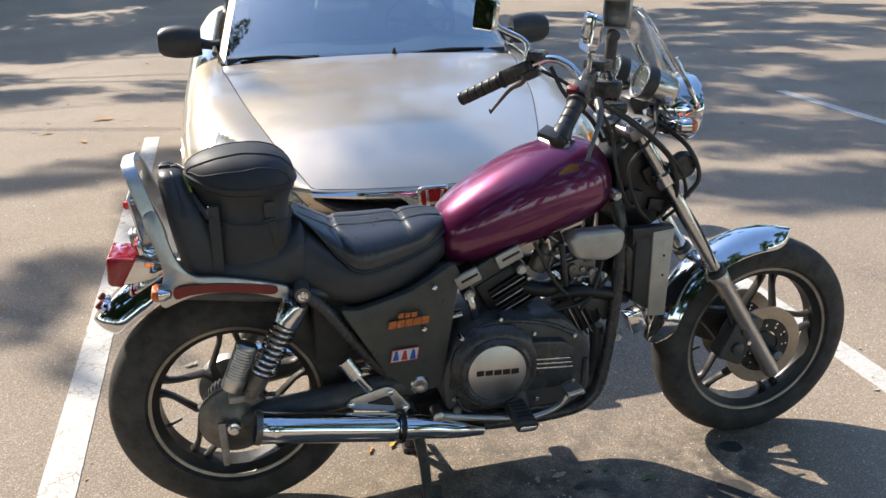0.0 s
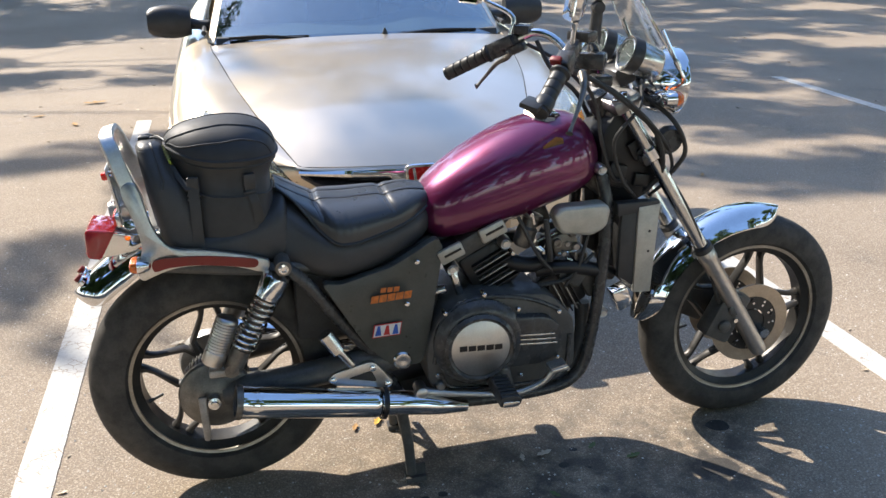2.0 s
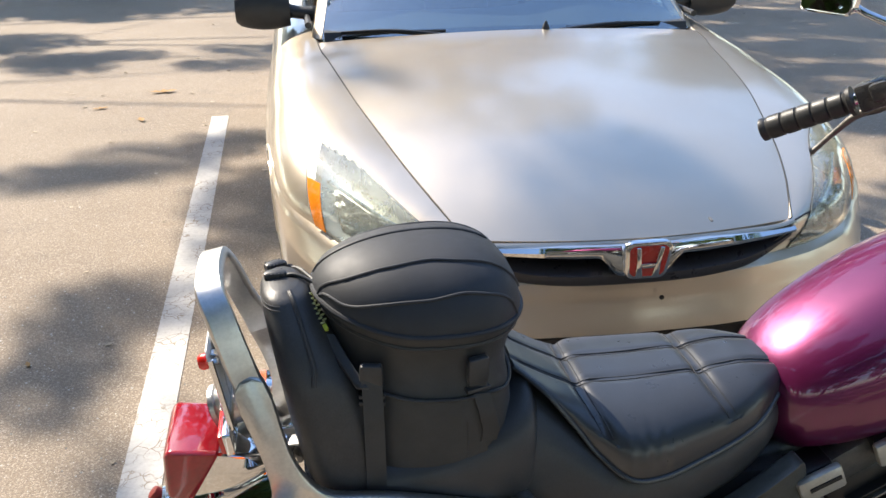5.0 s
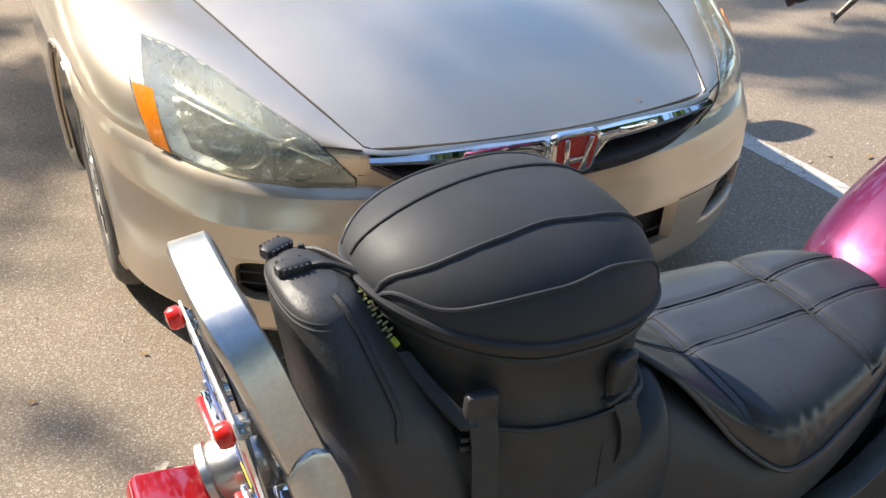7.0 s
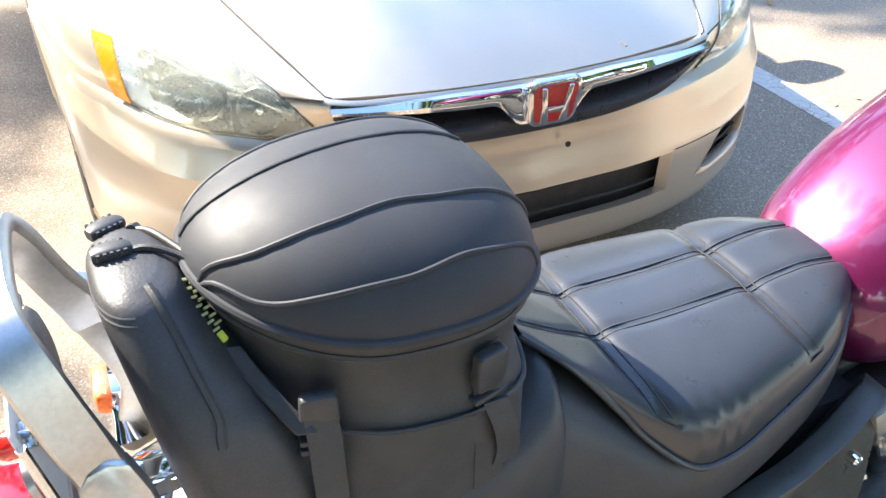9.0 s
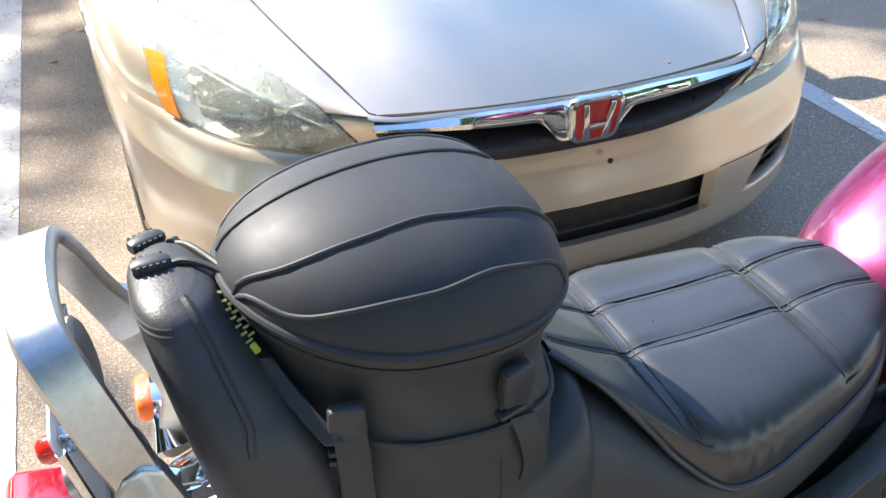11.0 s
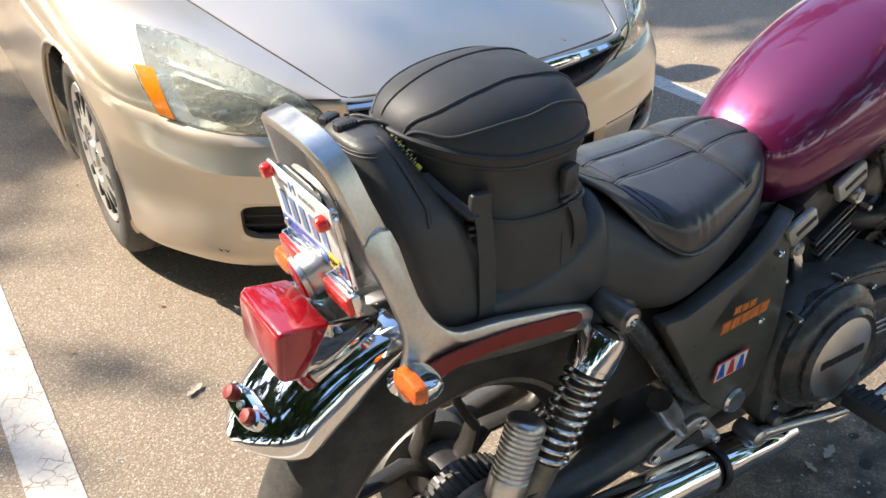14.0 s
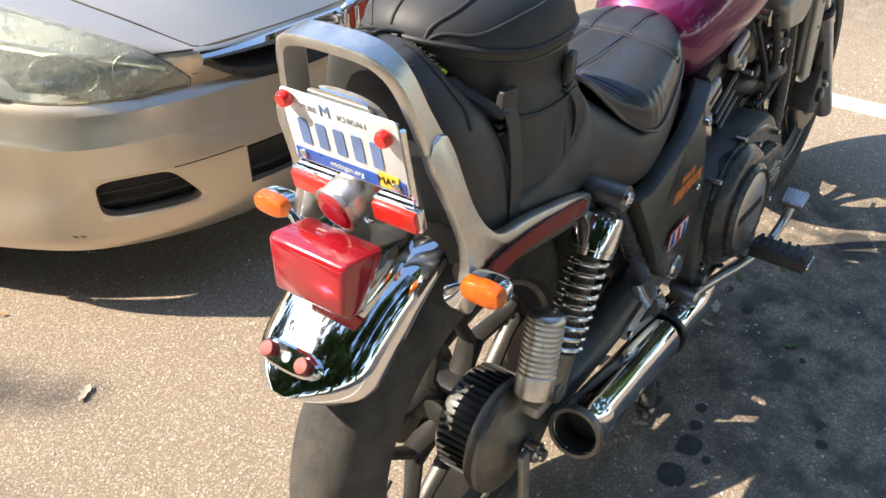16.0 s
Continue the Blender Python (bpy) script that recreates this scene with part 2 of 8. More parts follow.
        white = mix(ramp(wear.outputs["Fac"], 0, 1, 0.35, 0.65), (0.56, 0.54, 0.50), (0.46, 0.44, 0.41))
        base = mix(gone.outputs[0], white, base)
        rough = 0.7
    link(base, p.inputs["Base Color"])
    p.inputs["Roughness"].default_value = rough
    bump = n.new("ShaderNodeBump")
    bump.inputs["Strength"].default_value, bump.inputs["Distance"].default_value = (0.35 if paint else 0.9), 0.004
    link(height, bump.inputs["Height"])
    link(bump.outputs["Normal"], p.inputs["Normal"])
    return m


ASPHALT = asphalt_like("old_asphalt")
ROAD_PAINT = asphalt_like("worn_white_paint", True)
CHROME = mat("chrome", (0.72, 0.73, 0.74), 0.045, 1.0, var=0.05, bump=0.0, rvar=0.03)
WORN_CHROME = mat("dulled_chrome", (0.62, 0.62, 0.61), 0.2, 1.0, var=0.12, bump=0.02, rvar=0.08)
ALU = mat("satin_aluminium", (0.56, 0.55, 0.53), 0.36, 1.0, var=0.1, bump=0.03, rvar=0.08)
DARK_CAST = mat("oily_dark_casting", (0.17, 0.16, 0.145), 0.40, 0.65, var=0.25, bump=0.2, fine=320, dirt=(0.07, 0.064, 0.056), damount=0.55, dscale=22)
KHAKI = mat("dulled_silver_paint", (0.48, 0.465, 0.415), 0.42, 0.45, var=0.08, bump=0.04, dirt=(0.22, 0.20, 0.16), damount=0.35, dscale=14)
GREY_ALU = mat("dull_grey_aluminium", (0.36, 0.35, 0.34), 0.38, 0.85, var=0.15, bump=0.06, dirt=(0.14, 0.13, 0.12), damount=0.4, dscale=16)
CAST = mat("grey_cast_alloy", (0.30, 0.29, 0.28), 0.5, 0.8, var=0.2, bump=0.25, fine=320, dirt=(0.09, 0.08, 0.07), damount=0.5)
GREY_PAINT = mat("grey_engine_paint", (0.20, 0.195, 0.185), 0.45, 0.3, var=0.15, bump=0.15, dirt=(0.08, 0.07, 0.06), damount=0.5)
BLACK_GLOSS = mat("black_gloss_paint", (0.046, 0.046, 0.047), 0.26, 0.0, var=0.2, bump=0.02, dirt=(0.12, 0.11, 0.095), damount=0.40, dscale=14)
BLACK_SATIN = mat("black_satin_paint", (0.068, 0.067, 0.065), 0.38, 0.0, var=0.25, bump=0.10, dirt=(0.14, 0.125, 0.105), damount=0.45, dscale=20)
SIDE_PANEL = mat("satin_black_panel", (0.070, 0.070, 0.060), 0.36, 0.0, var=0.15, bump=0.05, dirt=(0.12, 0.11, 0.09), damount=0.35, dscale=10)
GRILLE_BLACK = mat("grille_plastic", (0.034, 0.036, 0.044), 0.34, var=0.12, bump=0.04, fine=500)
CAR_AMBER = mat("car_amber_lens", (0.95, 0.27, 0.008), 0.25, var=0.15, bump=0.3, fine=300, coat=0.6)
PLASTIC = mat("black_plastic", (0.045, 0.045, 0.046), 0.40, 0.0, var=0.2, bump=0.10, fine=500)
RUBBER = mat("tyre_rubber", (0.036, 0.034, 0.032), 0.70, 0.0, var=0.25, bump=0.3, fine=260, dirt=(0.10, 0.088, 0.074), damount=0.55, dscale=9)
CAR_RUBBER = mat("dusty_tyre_rubber", (0.075, 0.070, 0.064), 0.8, 0.0, var=0.2, bump=0.3, fine=260, dirt=(0.17, 0.15, 0.125), damount=0.6, dscale=7)
HOSE = mat("black_rubber_hose", (0.034, 0.034, 0.034), 0.45, var=0.2, bump=0.05)
VINYL = mat("black_vinyl", (0.046, 0.047, 0.050), 0.42, var=0.15, bump=0.06, fine=420, rvar=0.06, dirt=(0.06, 0.055, 0.048), damount=0.25, dscale=12)
GRAINED_VINYL = mat("black_grained_vinyl", (0.044, 0.044, 0.046), 0.46, var=0.15, bump=0.18, fine=360, rvar=0.06, dirt=(0.08, 0.075, 0.065), damount=0.25, dscale=12)
SMOOTH_VINYL = mat("black_seat_vinyl", (0.036, 0.038, 0.042), 0.30, var=0.12, bump=0.012, fine=420, rvar=0.03, ior=1.6)
LID_VINYL = mat("black_ribbed_vinyl", (0.036, 0.038, 0.043), 0.56, var=0.12, bump=0.06, fine=900, rvar=0.05, ior=1.40)
NYLON = mat("black_nylon", (0.040, 0.040, 0.040), 0.50, var=0.2, bump=0.25, fine=900, sheen=0.05)
STITCH = mat("grey_stitching", (0.040, 0.042, 0.047), 0.6, var=0.3, bump=0.2)
PURPLE = mat("plum_metallic_paint", (0.140, 0.010, 0.066), 0.34, 0.52, var=0.06, scale=6, fine=1500, bump=0.0, coat=1.0, rvar=0.03, flake=0.12)
RED_LENS = mat("red_lens", (0.36, 0.010, 0.020), 0.14, var=0.12, bump=0.04, fine=160, coat=0.9, trans=0.22)
RED_BRIGHT = mat("bright_red_reflector", (0.66, 0.022, 0.014), 0.18, var=0.15, bump=0.2, fine=420, coat=0.8)
DARK_RED = mat("dark_red_reflector", (0.20, 0.014, 0.010), 0.34, var=0.15, bump=0.3, fine=900, coat=0.15)
RED_PAINT = mat("red_plastic", (0.42, 0.008, 0.010), 0.25, var=0.1, bump=0.02, coat=0.3)
AMBER = mat("amber_lens", (0.80, 0.15, 0.003), 0.14, var=0.30, scale=60, bump=0.7, fine=330, coat=0.8, trans=0.25)
GOLD_PAINT = mat("champagne_metallic_paint", (0.60, 0.51, 0.395), 0.34, 0.7, var=0.04, scale=3, fine=1600, bump=0.0, coat=1.0, rvar=0.03, flake=0.07, coat_rough=0.14, coat_ior=1.65)
LENS_HAZE = mat("hazed_headlamp_plastic", (0.91, 0.94, 0.87), 0.05, var=0.10, scale=9, bump=0.01, trans=0.90, rvar=0.04, coat=0.5, ior=1.25)
REFLECTOR = mat("lamp_silver", (0.62, 0.64, 0.60), 0.10, 0.95, var=0.35, scale=60, bump=1.0, fine=60)
LAMP_DARK = mat("faceted_lamp_chamber", (0.20, 0.21, 0.19), 0.24, 0.80, var=0.55, scale=45, bump=1.0, fine=90)
LAMP_GREY = mat("lamp_housing_silver", (0.50, 0.51, 0.47), 0.30, 0.75, var=0.15, bump=0.05)
WINDSCREEN = mat("tinted_windscreen", (0.30, 0.45, 0.50), 0.02, var=0.0, bump=0.0, trans=1.0, rvar=0.01, ior=2.2, coat=1.0, coat_rough=0.02, coat_ior=2.0)
GLASS = mat("clear_glass", (0.92, 0.96, 0.95), 0.02, var=0.0, bump=0.0, trans=1.0, rvar=0.01, ior=1.45)
SCREEN_PLASTIC = mat("clear_screen_plastic", (0.94, 0.95, 0.93), 0.05, var=0.02, bump=0.0, trans=1.0, rvar=0.03, ior=1.1)
GAUGE_FACE = mat("gauge_face", (0.16, 0.17, 0.17), 0.35, var=0.3, scale=40, bump=0.0)
WHITE_PLATE = mat("white_plate_enamel", (0.72, 0.74, 0.76), 0.35, var=0.06, bump=0.03)
BLUE = mat("blue_enamel", (0.03, 0.10, 0.42), 0.35, var=0.1, bump=0.02)
PLATE_BLUE = mat("faded_plate_blue", (0.13, 0.21, 0.42), 0.4, var=0.12, bump=0.0)
GREY_INK = mat("grey_ink", (0.28, 0.31, 0.36), 0.4, var=0.1, bump=0.0)
YELLOW = mat("yellow_sticker", (0.80, 0.55, 0.05), 0.45, var=0.08, bump=0.0)
ORANGE = mat("orange_decal", (0.62, 0.17, 0.03), 0.5, var=0.2, scale=60, bump=0.0, dirt=(0.04, 0.03, 0.03), damount=0.5, dscale=90)
DECAL_WHITE = mat("white_decal", (0.70, 0.68, 0.66), 0.45, var=0.08, bump=0.0)
DECAL_RED = mat("red_decal", (0.50, 0.03, 0.03), 0.45, var=0.1, bump=0.0)
INK = mat("black_ink", (0.012, 0.012, 0.013), 0.4, var=0.1, bump=0.0)
# near-black; in slots, holes and gaps it stands in for their shade
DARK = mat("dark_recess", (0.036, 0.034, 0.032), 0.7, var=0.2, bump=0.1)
RADIATOR = mat("radiator_core", (0.022, 0.022, 0.022), 0.55, 0.4, var=0.3, bump=0.4, fine=600)
DISC = mat("brake_disc_steel", (0.46, 0.385, 0.30), 0.40, 0.85, var=0.12, bump=0.06, aniso=0.3, dirt=(0.28, 0.19, 0.12), damount=0.3)
WHEEL_DARK = mat("dark_wheel_paint", (0.036, 0.034, 0.032), 0.40, 0.30, var=0.2, bump=0.1, dirt=(0.09, 0.075, 0.06), damount=0.3, dscale=12)
RIM_EDGE = mat("machined_rim_edge", (0.36, 0.33, 0.285), 0.42, 0.8, var=0.2, bump=0.08, dirt=(0.14, 0.12, 0.09), damount=0.5)
HUBCAP = mat("silver_wheel_cover", (0.55, 0.53, 0.50), 0.38, 0.5, var=0.08, bump=0.03, dirt=(0.22, 0.19, 0.15), damount=0.4)
CLOTH = mat("beige_seat_cloth", (0.26, 0.23, 0.19), 0.8, var=0.15, bump=0.3)
DASH = mat("dark_grey_dashboard", (0.04, 0.042, 0.045), 0.6, var=0.15, bump=0.2)
LEAF = mat("green_leaf", (0.060, 0.110, 0.022), 0.5, var=0.35, scale=1.5, fine=9, bump=0.0)
BARK = mat("brown_bark", (0.13, 0.10, 0.075), 0.85, var=0.3, scale=6, fine=40, bump=0.8)
DRY_LEAF = mat("dry_leaf", (0.42, 0.24, 0.085), 0.7, var=0.3, bump=0.1)
GREEN_LEAF = mat("fallen_green_leaf", (0.10, 0.15, 0.04), 0.6, var=0.3, bump=0.1)
NEON = mat("yellow_green_tag", (0.55, 0.62, 0.06), 0.5, var=0.1, bump=0.0)

# ---- ground ----
def sheet(bm, x0, x1, y0, y1, z, nx, ny, wave=0.0):
    g = [[bm.verts.new((x0 + (x1 - x0) * i / nx, y0 + (y1 - y0) * j / ny, z)) for i in range(nx + 1)] for j in range(ny + 1)]
    for j in range(ny):
        for i in range(nx):
            bm.faces.new((g[j][i], g[j][i + 1], g[j + 1][i + 1], g[j + 1][i]))


bm = bmesh.new()
sheet(bm, -400, 400, -400, 400, 0.0, 8, 8)
ground = part("ground", bm, ASPHALT)
tagged(ground, "old brown-grey asphalt of a car park with pale stones", "ground", kind="structure")


def bay_line(x, w, y0, y1):
    """A painted line with slightly uneven edges."""
    b = bmesh.new()
    rnd = random.Random(int(x * 100) + 7)
    n = int((y1 - y0) / 0.02)
    rows = []
    for i in range(n + 1):
        y = y0 + (y1 - y0) * i / n
        e1, e2 = rnd.uniform(-0.0008, 0.0008), rnd.uniform(-0.0008, 0.0008)
        rows.append([b.verts.new((x - w / 2 + e1, y, 0.0)), b.verts.new((x + w / 2 + e2, y, 0.0)), b.verts.new((x - w / 2 + e1, y, 0.003)), b.verts.new((x + w / 2 + e2, y, 0.003))])
    for r, s in zip(rows, rows[1:]):
        b.faces.new((r[2], r[3], s[3], s[2]))
        b.faces.new((r[0], r[2], s[2], s[0]))
        b.faces.new((r[3], r[1], s[1], s[3]))
    ob = part("bay_line", b, ROAD_PAINT)
    return tagged(ob, "worn cracked white paint line between parking bays", "road marking", "parking bay lines", "structure")


bay_line(-0.478, 0.105, -6.0, 4.56)
bay_line(2.150, 0.100, -6.0, 4.66)
bay_line(4.83, 0.100, -6.0, 4.80)

# ---- car: u across, v back from the nose, z up ----
CAR = Matrix.Translation((0.745, 0.775, 0)) @ Matrix.Rotation(radians(-1.3), 4, "Z")
car = thing("car", CAR, "champagne metallic four-door saloon parked nose out in its bay", "car")
OUT = [(0, 0), (0.25, 0.012), (0.43, 0.05), (0.56, 0.105), (0.68, 0.19), (0.765, 0.305), (0.838, 0.465), (0.878, 0.72), (0.893, 1.0), (0.90, 1.4), (0.90, 2.2), (0.895, 3.3), (0.81, 4.15), (0.5, 4.55), (0, 4.62)]
SHZ = [0.516, 0.517, 0.520, 0.522, 0.530, 0.549, 0.580, 0.625, 0.65, 0.68, 0.70, 0.72, 0.74, 0.74, 0.74]
EDGE = [(0, 0.020, 0.600), (0.25, 0.035, 0.603), (0.410, 0.070, 0.611), (0.461, 0.20, 0.653), (0.512, 0.36, 0.693), (0.563, 0.56, 0.734), (0.609, 0.76, 0.769), (0.649, 1.0, 0.798), (0.679, 1.2, 0.818), (0.707, 1.40, 0.839), (0.745, 2.2, 0.90), (0.735, 3.3, 0.91), (0.66, 3.95, 0.91), (0.42, 4.3, 0.90), (0, 4.36, 0.90)]
TAB = smooth_line([(*o, z, *e) for o, z, e in zip(OUT, SHZ, EDGE)], 40)


def tab(k):
    k = min(max(k, 0), len(OUT) - 1) * 40
    i = min(int(k), len(TAB) - 2)
    f = k - i
    row = [a + (b - a) * f for a, b in zip(TAB[i], TAB[i + 1])]
    if 80 < k < 120:                                  # straight away from the bonnet's front corner
        row[3:] = [a + (b - a) * (k - 80) / 40 for a, b in zip(EDGE[2], EDGE[3])]
    return row


LOW_Z = [0.185, 0.192, 0.20, 0.212, 0.225, 0.245, 0.266, 0.278, 0.290, 0.302, 0.314, 0.326, 0.338, 0.350, 0.364, 0.385, 0.405, 0.420, 0.430, 0.437, 0.444, 0.455, 0.470, 0.485, 0.500, 0.511]


def soft(x):
    x = min(1, max(0, x))
    return x * x * (3 - 2 * x)


def ledge(k):
    """How far the bumper's top steps back under the lamps."""
    return 0.034 * (0.65 + 0.35 * soft((k - 1.2) / 1.2)) * soft((6.5 - k) / 1.7)


def skin(k, row):
    """A point of the body's right half: row 0..1 from the lip to the shoulder, 1..2 on to the bonnet's edge."""
    u, v, zs, eu, ev, ez = tab(k)
    ln = math.hypot(u, v - 1.2) or 1
    nx, ny = u / ln, (v - 1.2) / ln
    if k > 8:
        nx, ny = 1, 0
    if row <= 1:
        z = 0.185 + (zs - 0.185) * row
        inset = 0.022 * max(0, (0.225 - z) / 0.05) ** 2 + 0.015 * math.exp(-((z - 0.435) / 0.040) ** 2) * max(0, 1 - k / 4.5) + 0.008 * max(0, (0.36 - z) / 0.17)
        inset += 0.012 * max(0, (row - 0.93) / 0.07) ** 2 + ledge(k) * min(1, max(0, (z - zs + 0.085) / 0.085))
        return (u - nx * inset, v - ny * inset, z)
    g = row - 1
    # swell outwards on the way up to the bonnet's edge
    h = g ** 1.25
    sw = 0.012 + 0.030 * min(1, k / 5)
    b = math.sin(math.pi * g) * sw
    return (u + (eu - u) * h - nx * (0.012 * (1 - g) + ledge(k) * (1 - g) ** 2) + nx * b * 0.5, v + (ev - v) * h - ny * (0.012 * (1 - g) + ledge(k) * (1 - g) ** 2) + ny * b * 0.5, zs + (ez - zs) * g ** 0.9 + b * 0.75)


LAMP_TOP = np.array(smooth_line([(0, 0.14), (0.10, 0.46), (0.25, 0.63), (0.55, 0.70), (0.8, 0.64), (1, 0.54)], 10))


def lamp_top(a):
    return float(np.interp(a, LAMP_TOP[:, 0], LAMP_TOP[:, 1]))


def lamp_kg(a, b):
    k = 2.03 + (5.15 + 0.9 * b - 2.03) * a
    return k, 1 + 0.0 + lamp_top(a) * b


def in_lamp(k, row):
    if row <= 1:
        return False
    g = row - 1
    for a in [i / 100 for i in range(2, 96)]:
        t = lamp_top(a)
        b = g / t
        if 0.03 < b < 0.97:
            kk = 2.03 + (5.15 + 0.9 * b - 2.03) * a
            if abs(kk - k) < 0.03:
                return True
    return False


def car_shell():
    b = bmesh.new()
    rows = [(z - 0.185) / (0.52 - 0.185) for z in LOW_Z] + [1.0] + [1 + i / 48 for i in range(1, 49)]
    ks = [i * 0.1 for i in range(0, 20)] + [2 + i * 0.025 for i in range(0, 160)] + [i * 0.1 for i in range(60, 131)] + [13.5, 14]
    grid = {}
    for s in (-1, 1):
        for i, k in enumerate(ks):
            for j, r in enumerate(rows):
                if k == 0 and s == 1:
                    grid[s, i, j] = grid[-1, i, j]
                    continue
                if k < 1.96 and 1 < r <= 1 + 3 / 16:
                    r = 1 + (r - 1) / (3 / 16) * (0.03 + 0.62 * (k / 1.95) ** 4)
                kk = k
                if r < 1 and 1.85 < k < 3.2:             # the vents' slanted inner ends
                    zz = 0.185 + r * (0.52 - 0.185)
                    rise = min(1, max(0, (zz - 0.266) / 0.098)) * min(1, max(0, (0.435 - zz) / 0.071))
                    kk += 0.55 * rise * ((k - 1.85) / 0.25 if k < 2.1 else (3.2 - k) / 1.1)
                p = Vector(skin(kk, r))
                if in_lamp(k, r):
                    p += Vector((-0.085 * (0.4 if k < 3.5 else 0.7), 0.090, -0.02))
                grid[s, i, j] = b.verts.new((s * p.x, p.y, p.z))
    arch = [(0.825, 0.305), (3.56, 0.305)]
    ra = 0.322
    for s in (-1, 1):
        for i in range(len(ks) - 1):
            for j in range(len(rows) - 1):
                k, r = (ks[i] + ks[i + 1]) / 2, (rows[j] + rows[j + 1]) / 2
                z = 0.185 + r * (0.52 - 0.185)
                if r < 1 and 2.1 < k < 3.8 and 0.266 < z < 0.364:
                    continue                       # fog lamp recess
                if r < 1 and k < 1.55 and 0.266 < z < 0.364:
                    continue                       # lower intake
                if 1 + 3 / 16 < r < 1.78 and k < 1.95:
                    continue                       # grille
                q = [grid[s, i, j], grid[s, i + 1, j], grid[s, i + 1, j + 1], grid[s, i, j + 1]]
                if len(set(q)) < 4 or (k > 5.5 and any(all(math.hypot(w.co.y - c[0], w.co.z - c[1]) < ra for w in q) for c in arch)):
                    continue
                b.faces.new(q)
    for w in list(b.verts):
        if not w.link_faces:
            b.verts.remove(w)
    for w in b.verts:
        if abs(w.co.x) > 0.6:
            for c in arch:
                d = math.hypot(w.co.y - c[0], w.co.z - c[1])
                if 0.2 < d < ra:
                    w.co.y, w.co.z = c[0] + (w.co.y - c[0]) * ra / d, c[1] + (w.co.z - c[1]) * ra / d
    # turn the open edges inwards, so that the sheet has thickness
    es = [e for e in b.edges if len(e.link_faces) == 1]
    ret = bmesh.ops.extrude_edge_only(b, edges=es)
    for w in [g for g in ret["geom"] if isinstance(g, bmesh.types.BMVert)]:
        w.co.x -= math.copysign(0.018, w.co.x) if abs(w.co.x) > 0.3 else 0
        w.co.y += 0.02 if w.co.y < 0.40 else 0
        w.co.z -= 0.012 if w.co.z > 0.56 else 0
    return b


body = part("body", car_shell(), GOLD_PAINT, car, angle=16)


def hood_point(a, t):
    k = 2 + 7 * t
    _, _, _, eu, ev, ez = tab(k)
    f = 1 - a * a
    nose = max(0, 1 - t / 0.12)
    u = a * (eu - 0.004)
    v = ev - f * (0.05 + 0.05 * t)
    z = ez + f * (0.036 * min(1, t / 0.35) + 0.004) - 0.014 * nose ** 2 * (0.5 + 0.5 * f)
    return (u, v + 0.004, z + 0.002)


def hood_mesh():
    b = bmesh.new()
    na, nt = 40, 50
    aa = [math.copysign(1 - (1 - abs(x)) ** 1.3, x) for x in (i * 2 / na - 1 for i in range(na + 1))]
    g = [[b.verts.new(hood_point(a, (j / nt) ** 1.3)) for a in aa] for j in range(nt + 1)]
    for j in range(nt):
        for i in range(na):
            b.faces.new((g[j][i], g[j][i + 1], g[j + 1][i + 1], g[j + 1][i]))
    es = [e for e in b.edges if len(e.link_faces) == 1]
    ret = bmesh.ops.extrude_edge_only(b, edges=es)
    for w in [x for x in ret["geom"] if isinstance(x, bmesh.types.BMVert)]:
        w.co.z -= 0.02
        w.co.x *= 0.99
        w.co.y += 0.006 if w.co.y < 0.2 else 0
    return b


hood = part("hood", hood_mesh(), GOLD_PAINT, car, angle=50)
b = bmesh.new()
box(b, (0.155, 0.115, 0.645), (0.006, 0.016, 0.0025), Matrix.Rotation(0.2, 4, "X"))
chip = part("paint_chip", b, GREY_PAINT, hood, "dark chip in the bonnet paint")

def skin_at(v, z):
    """Where the skin stands at a distance v behind the nose and a height z."""
    k, row = 7.0, 0.7
    for _ in range(6):
        lo, hi = 4.5, 10.5
        for _ in range(24):
            k = (lo + hi) / 2
            lo, hi = (k, hi) if skin(k, row)[1] < v else (lo, k)
        lo, hi = 0.0, 1.9
        for _ in range(24):
            row = (lo + hi) / 2
            lo, hi = (row, hi) if skin(k, row)[2] < z else (lo, row)
    return skin(k, row)


for s in (-1, 1):
    b = bmesh.new()
    pts = []
    for i in range(37):
        q = radians(-12 + 190 * i / 36)
        v, z = 0.825 + 0.324 * math.cos(q), 0.305 + 0.324 * math.sin(q)
        p = skin_at(v, z)
        pts.append((s * (p[0] - 0.005), v, z))
    tube(b, pts, 0.008, 8, 0)
    part("arch_lip", b, GOLD_PAINT, car, angle=60)

# engine bay floor and inside, near-black in place of shade so gaps read black
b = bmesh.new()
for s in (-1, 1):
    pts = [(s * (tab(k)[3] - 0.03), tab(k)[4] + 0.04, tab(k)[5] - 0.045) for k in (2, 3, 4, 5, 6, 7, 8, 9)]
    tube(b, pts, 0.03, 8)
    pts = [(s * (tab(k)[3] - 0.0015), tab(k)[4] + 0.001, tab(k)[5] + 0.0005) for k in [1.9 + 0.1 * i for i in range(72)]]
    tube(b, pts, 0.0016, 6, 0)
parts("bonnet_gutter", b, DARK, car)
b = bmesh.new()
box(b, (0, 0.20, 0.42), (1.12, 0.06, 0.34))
part("nose_shade_panel", b, DARK, car)
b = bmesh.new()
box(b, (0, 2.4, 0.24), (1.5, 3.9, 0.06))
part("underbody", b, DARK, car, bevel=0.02)

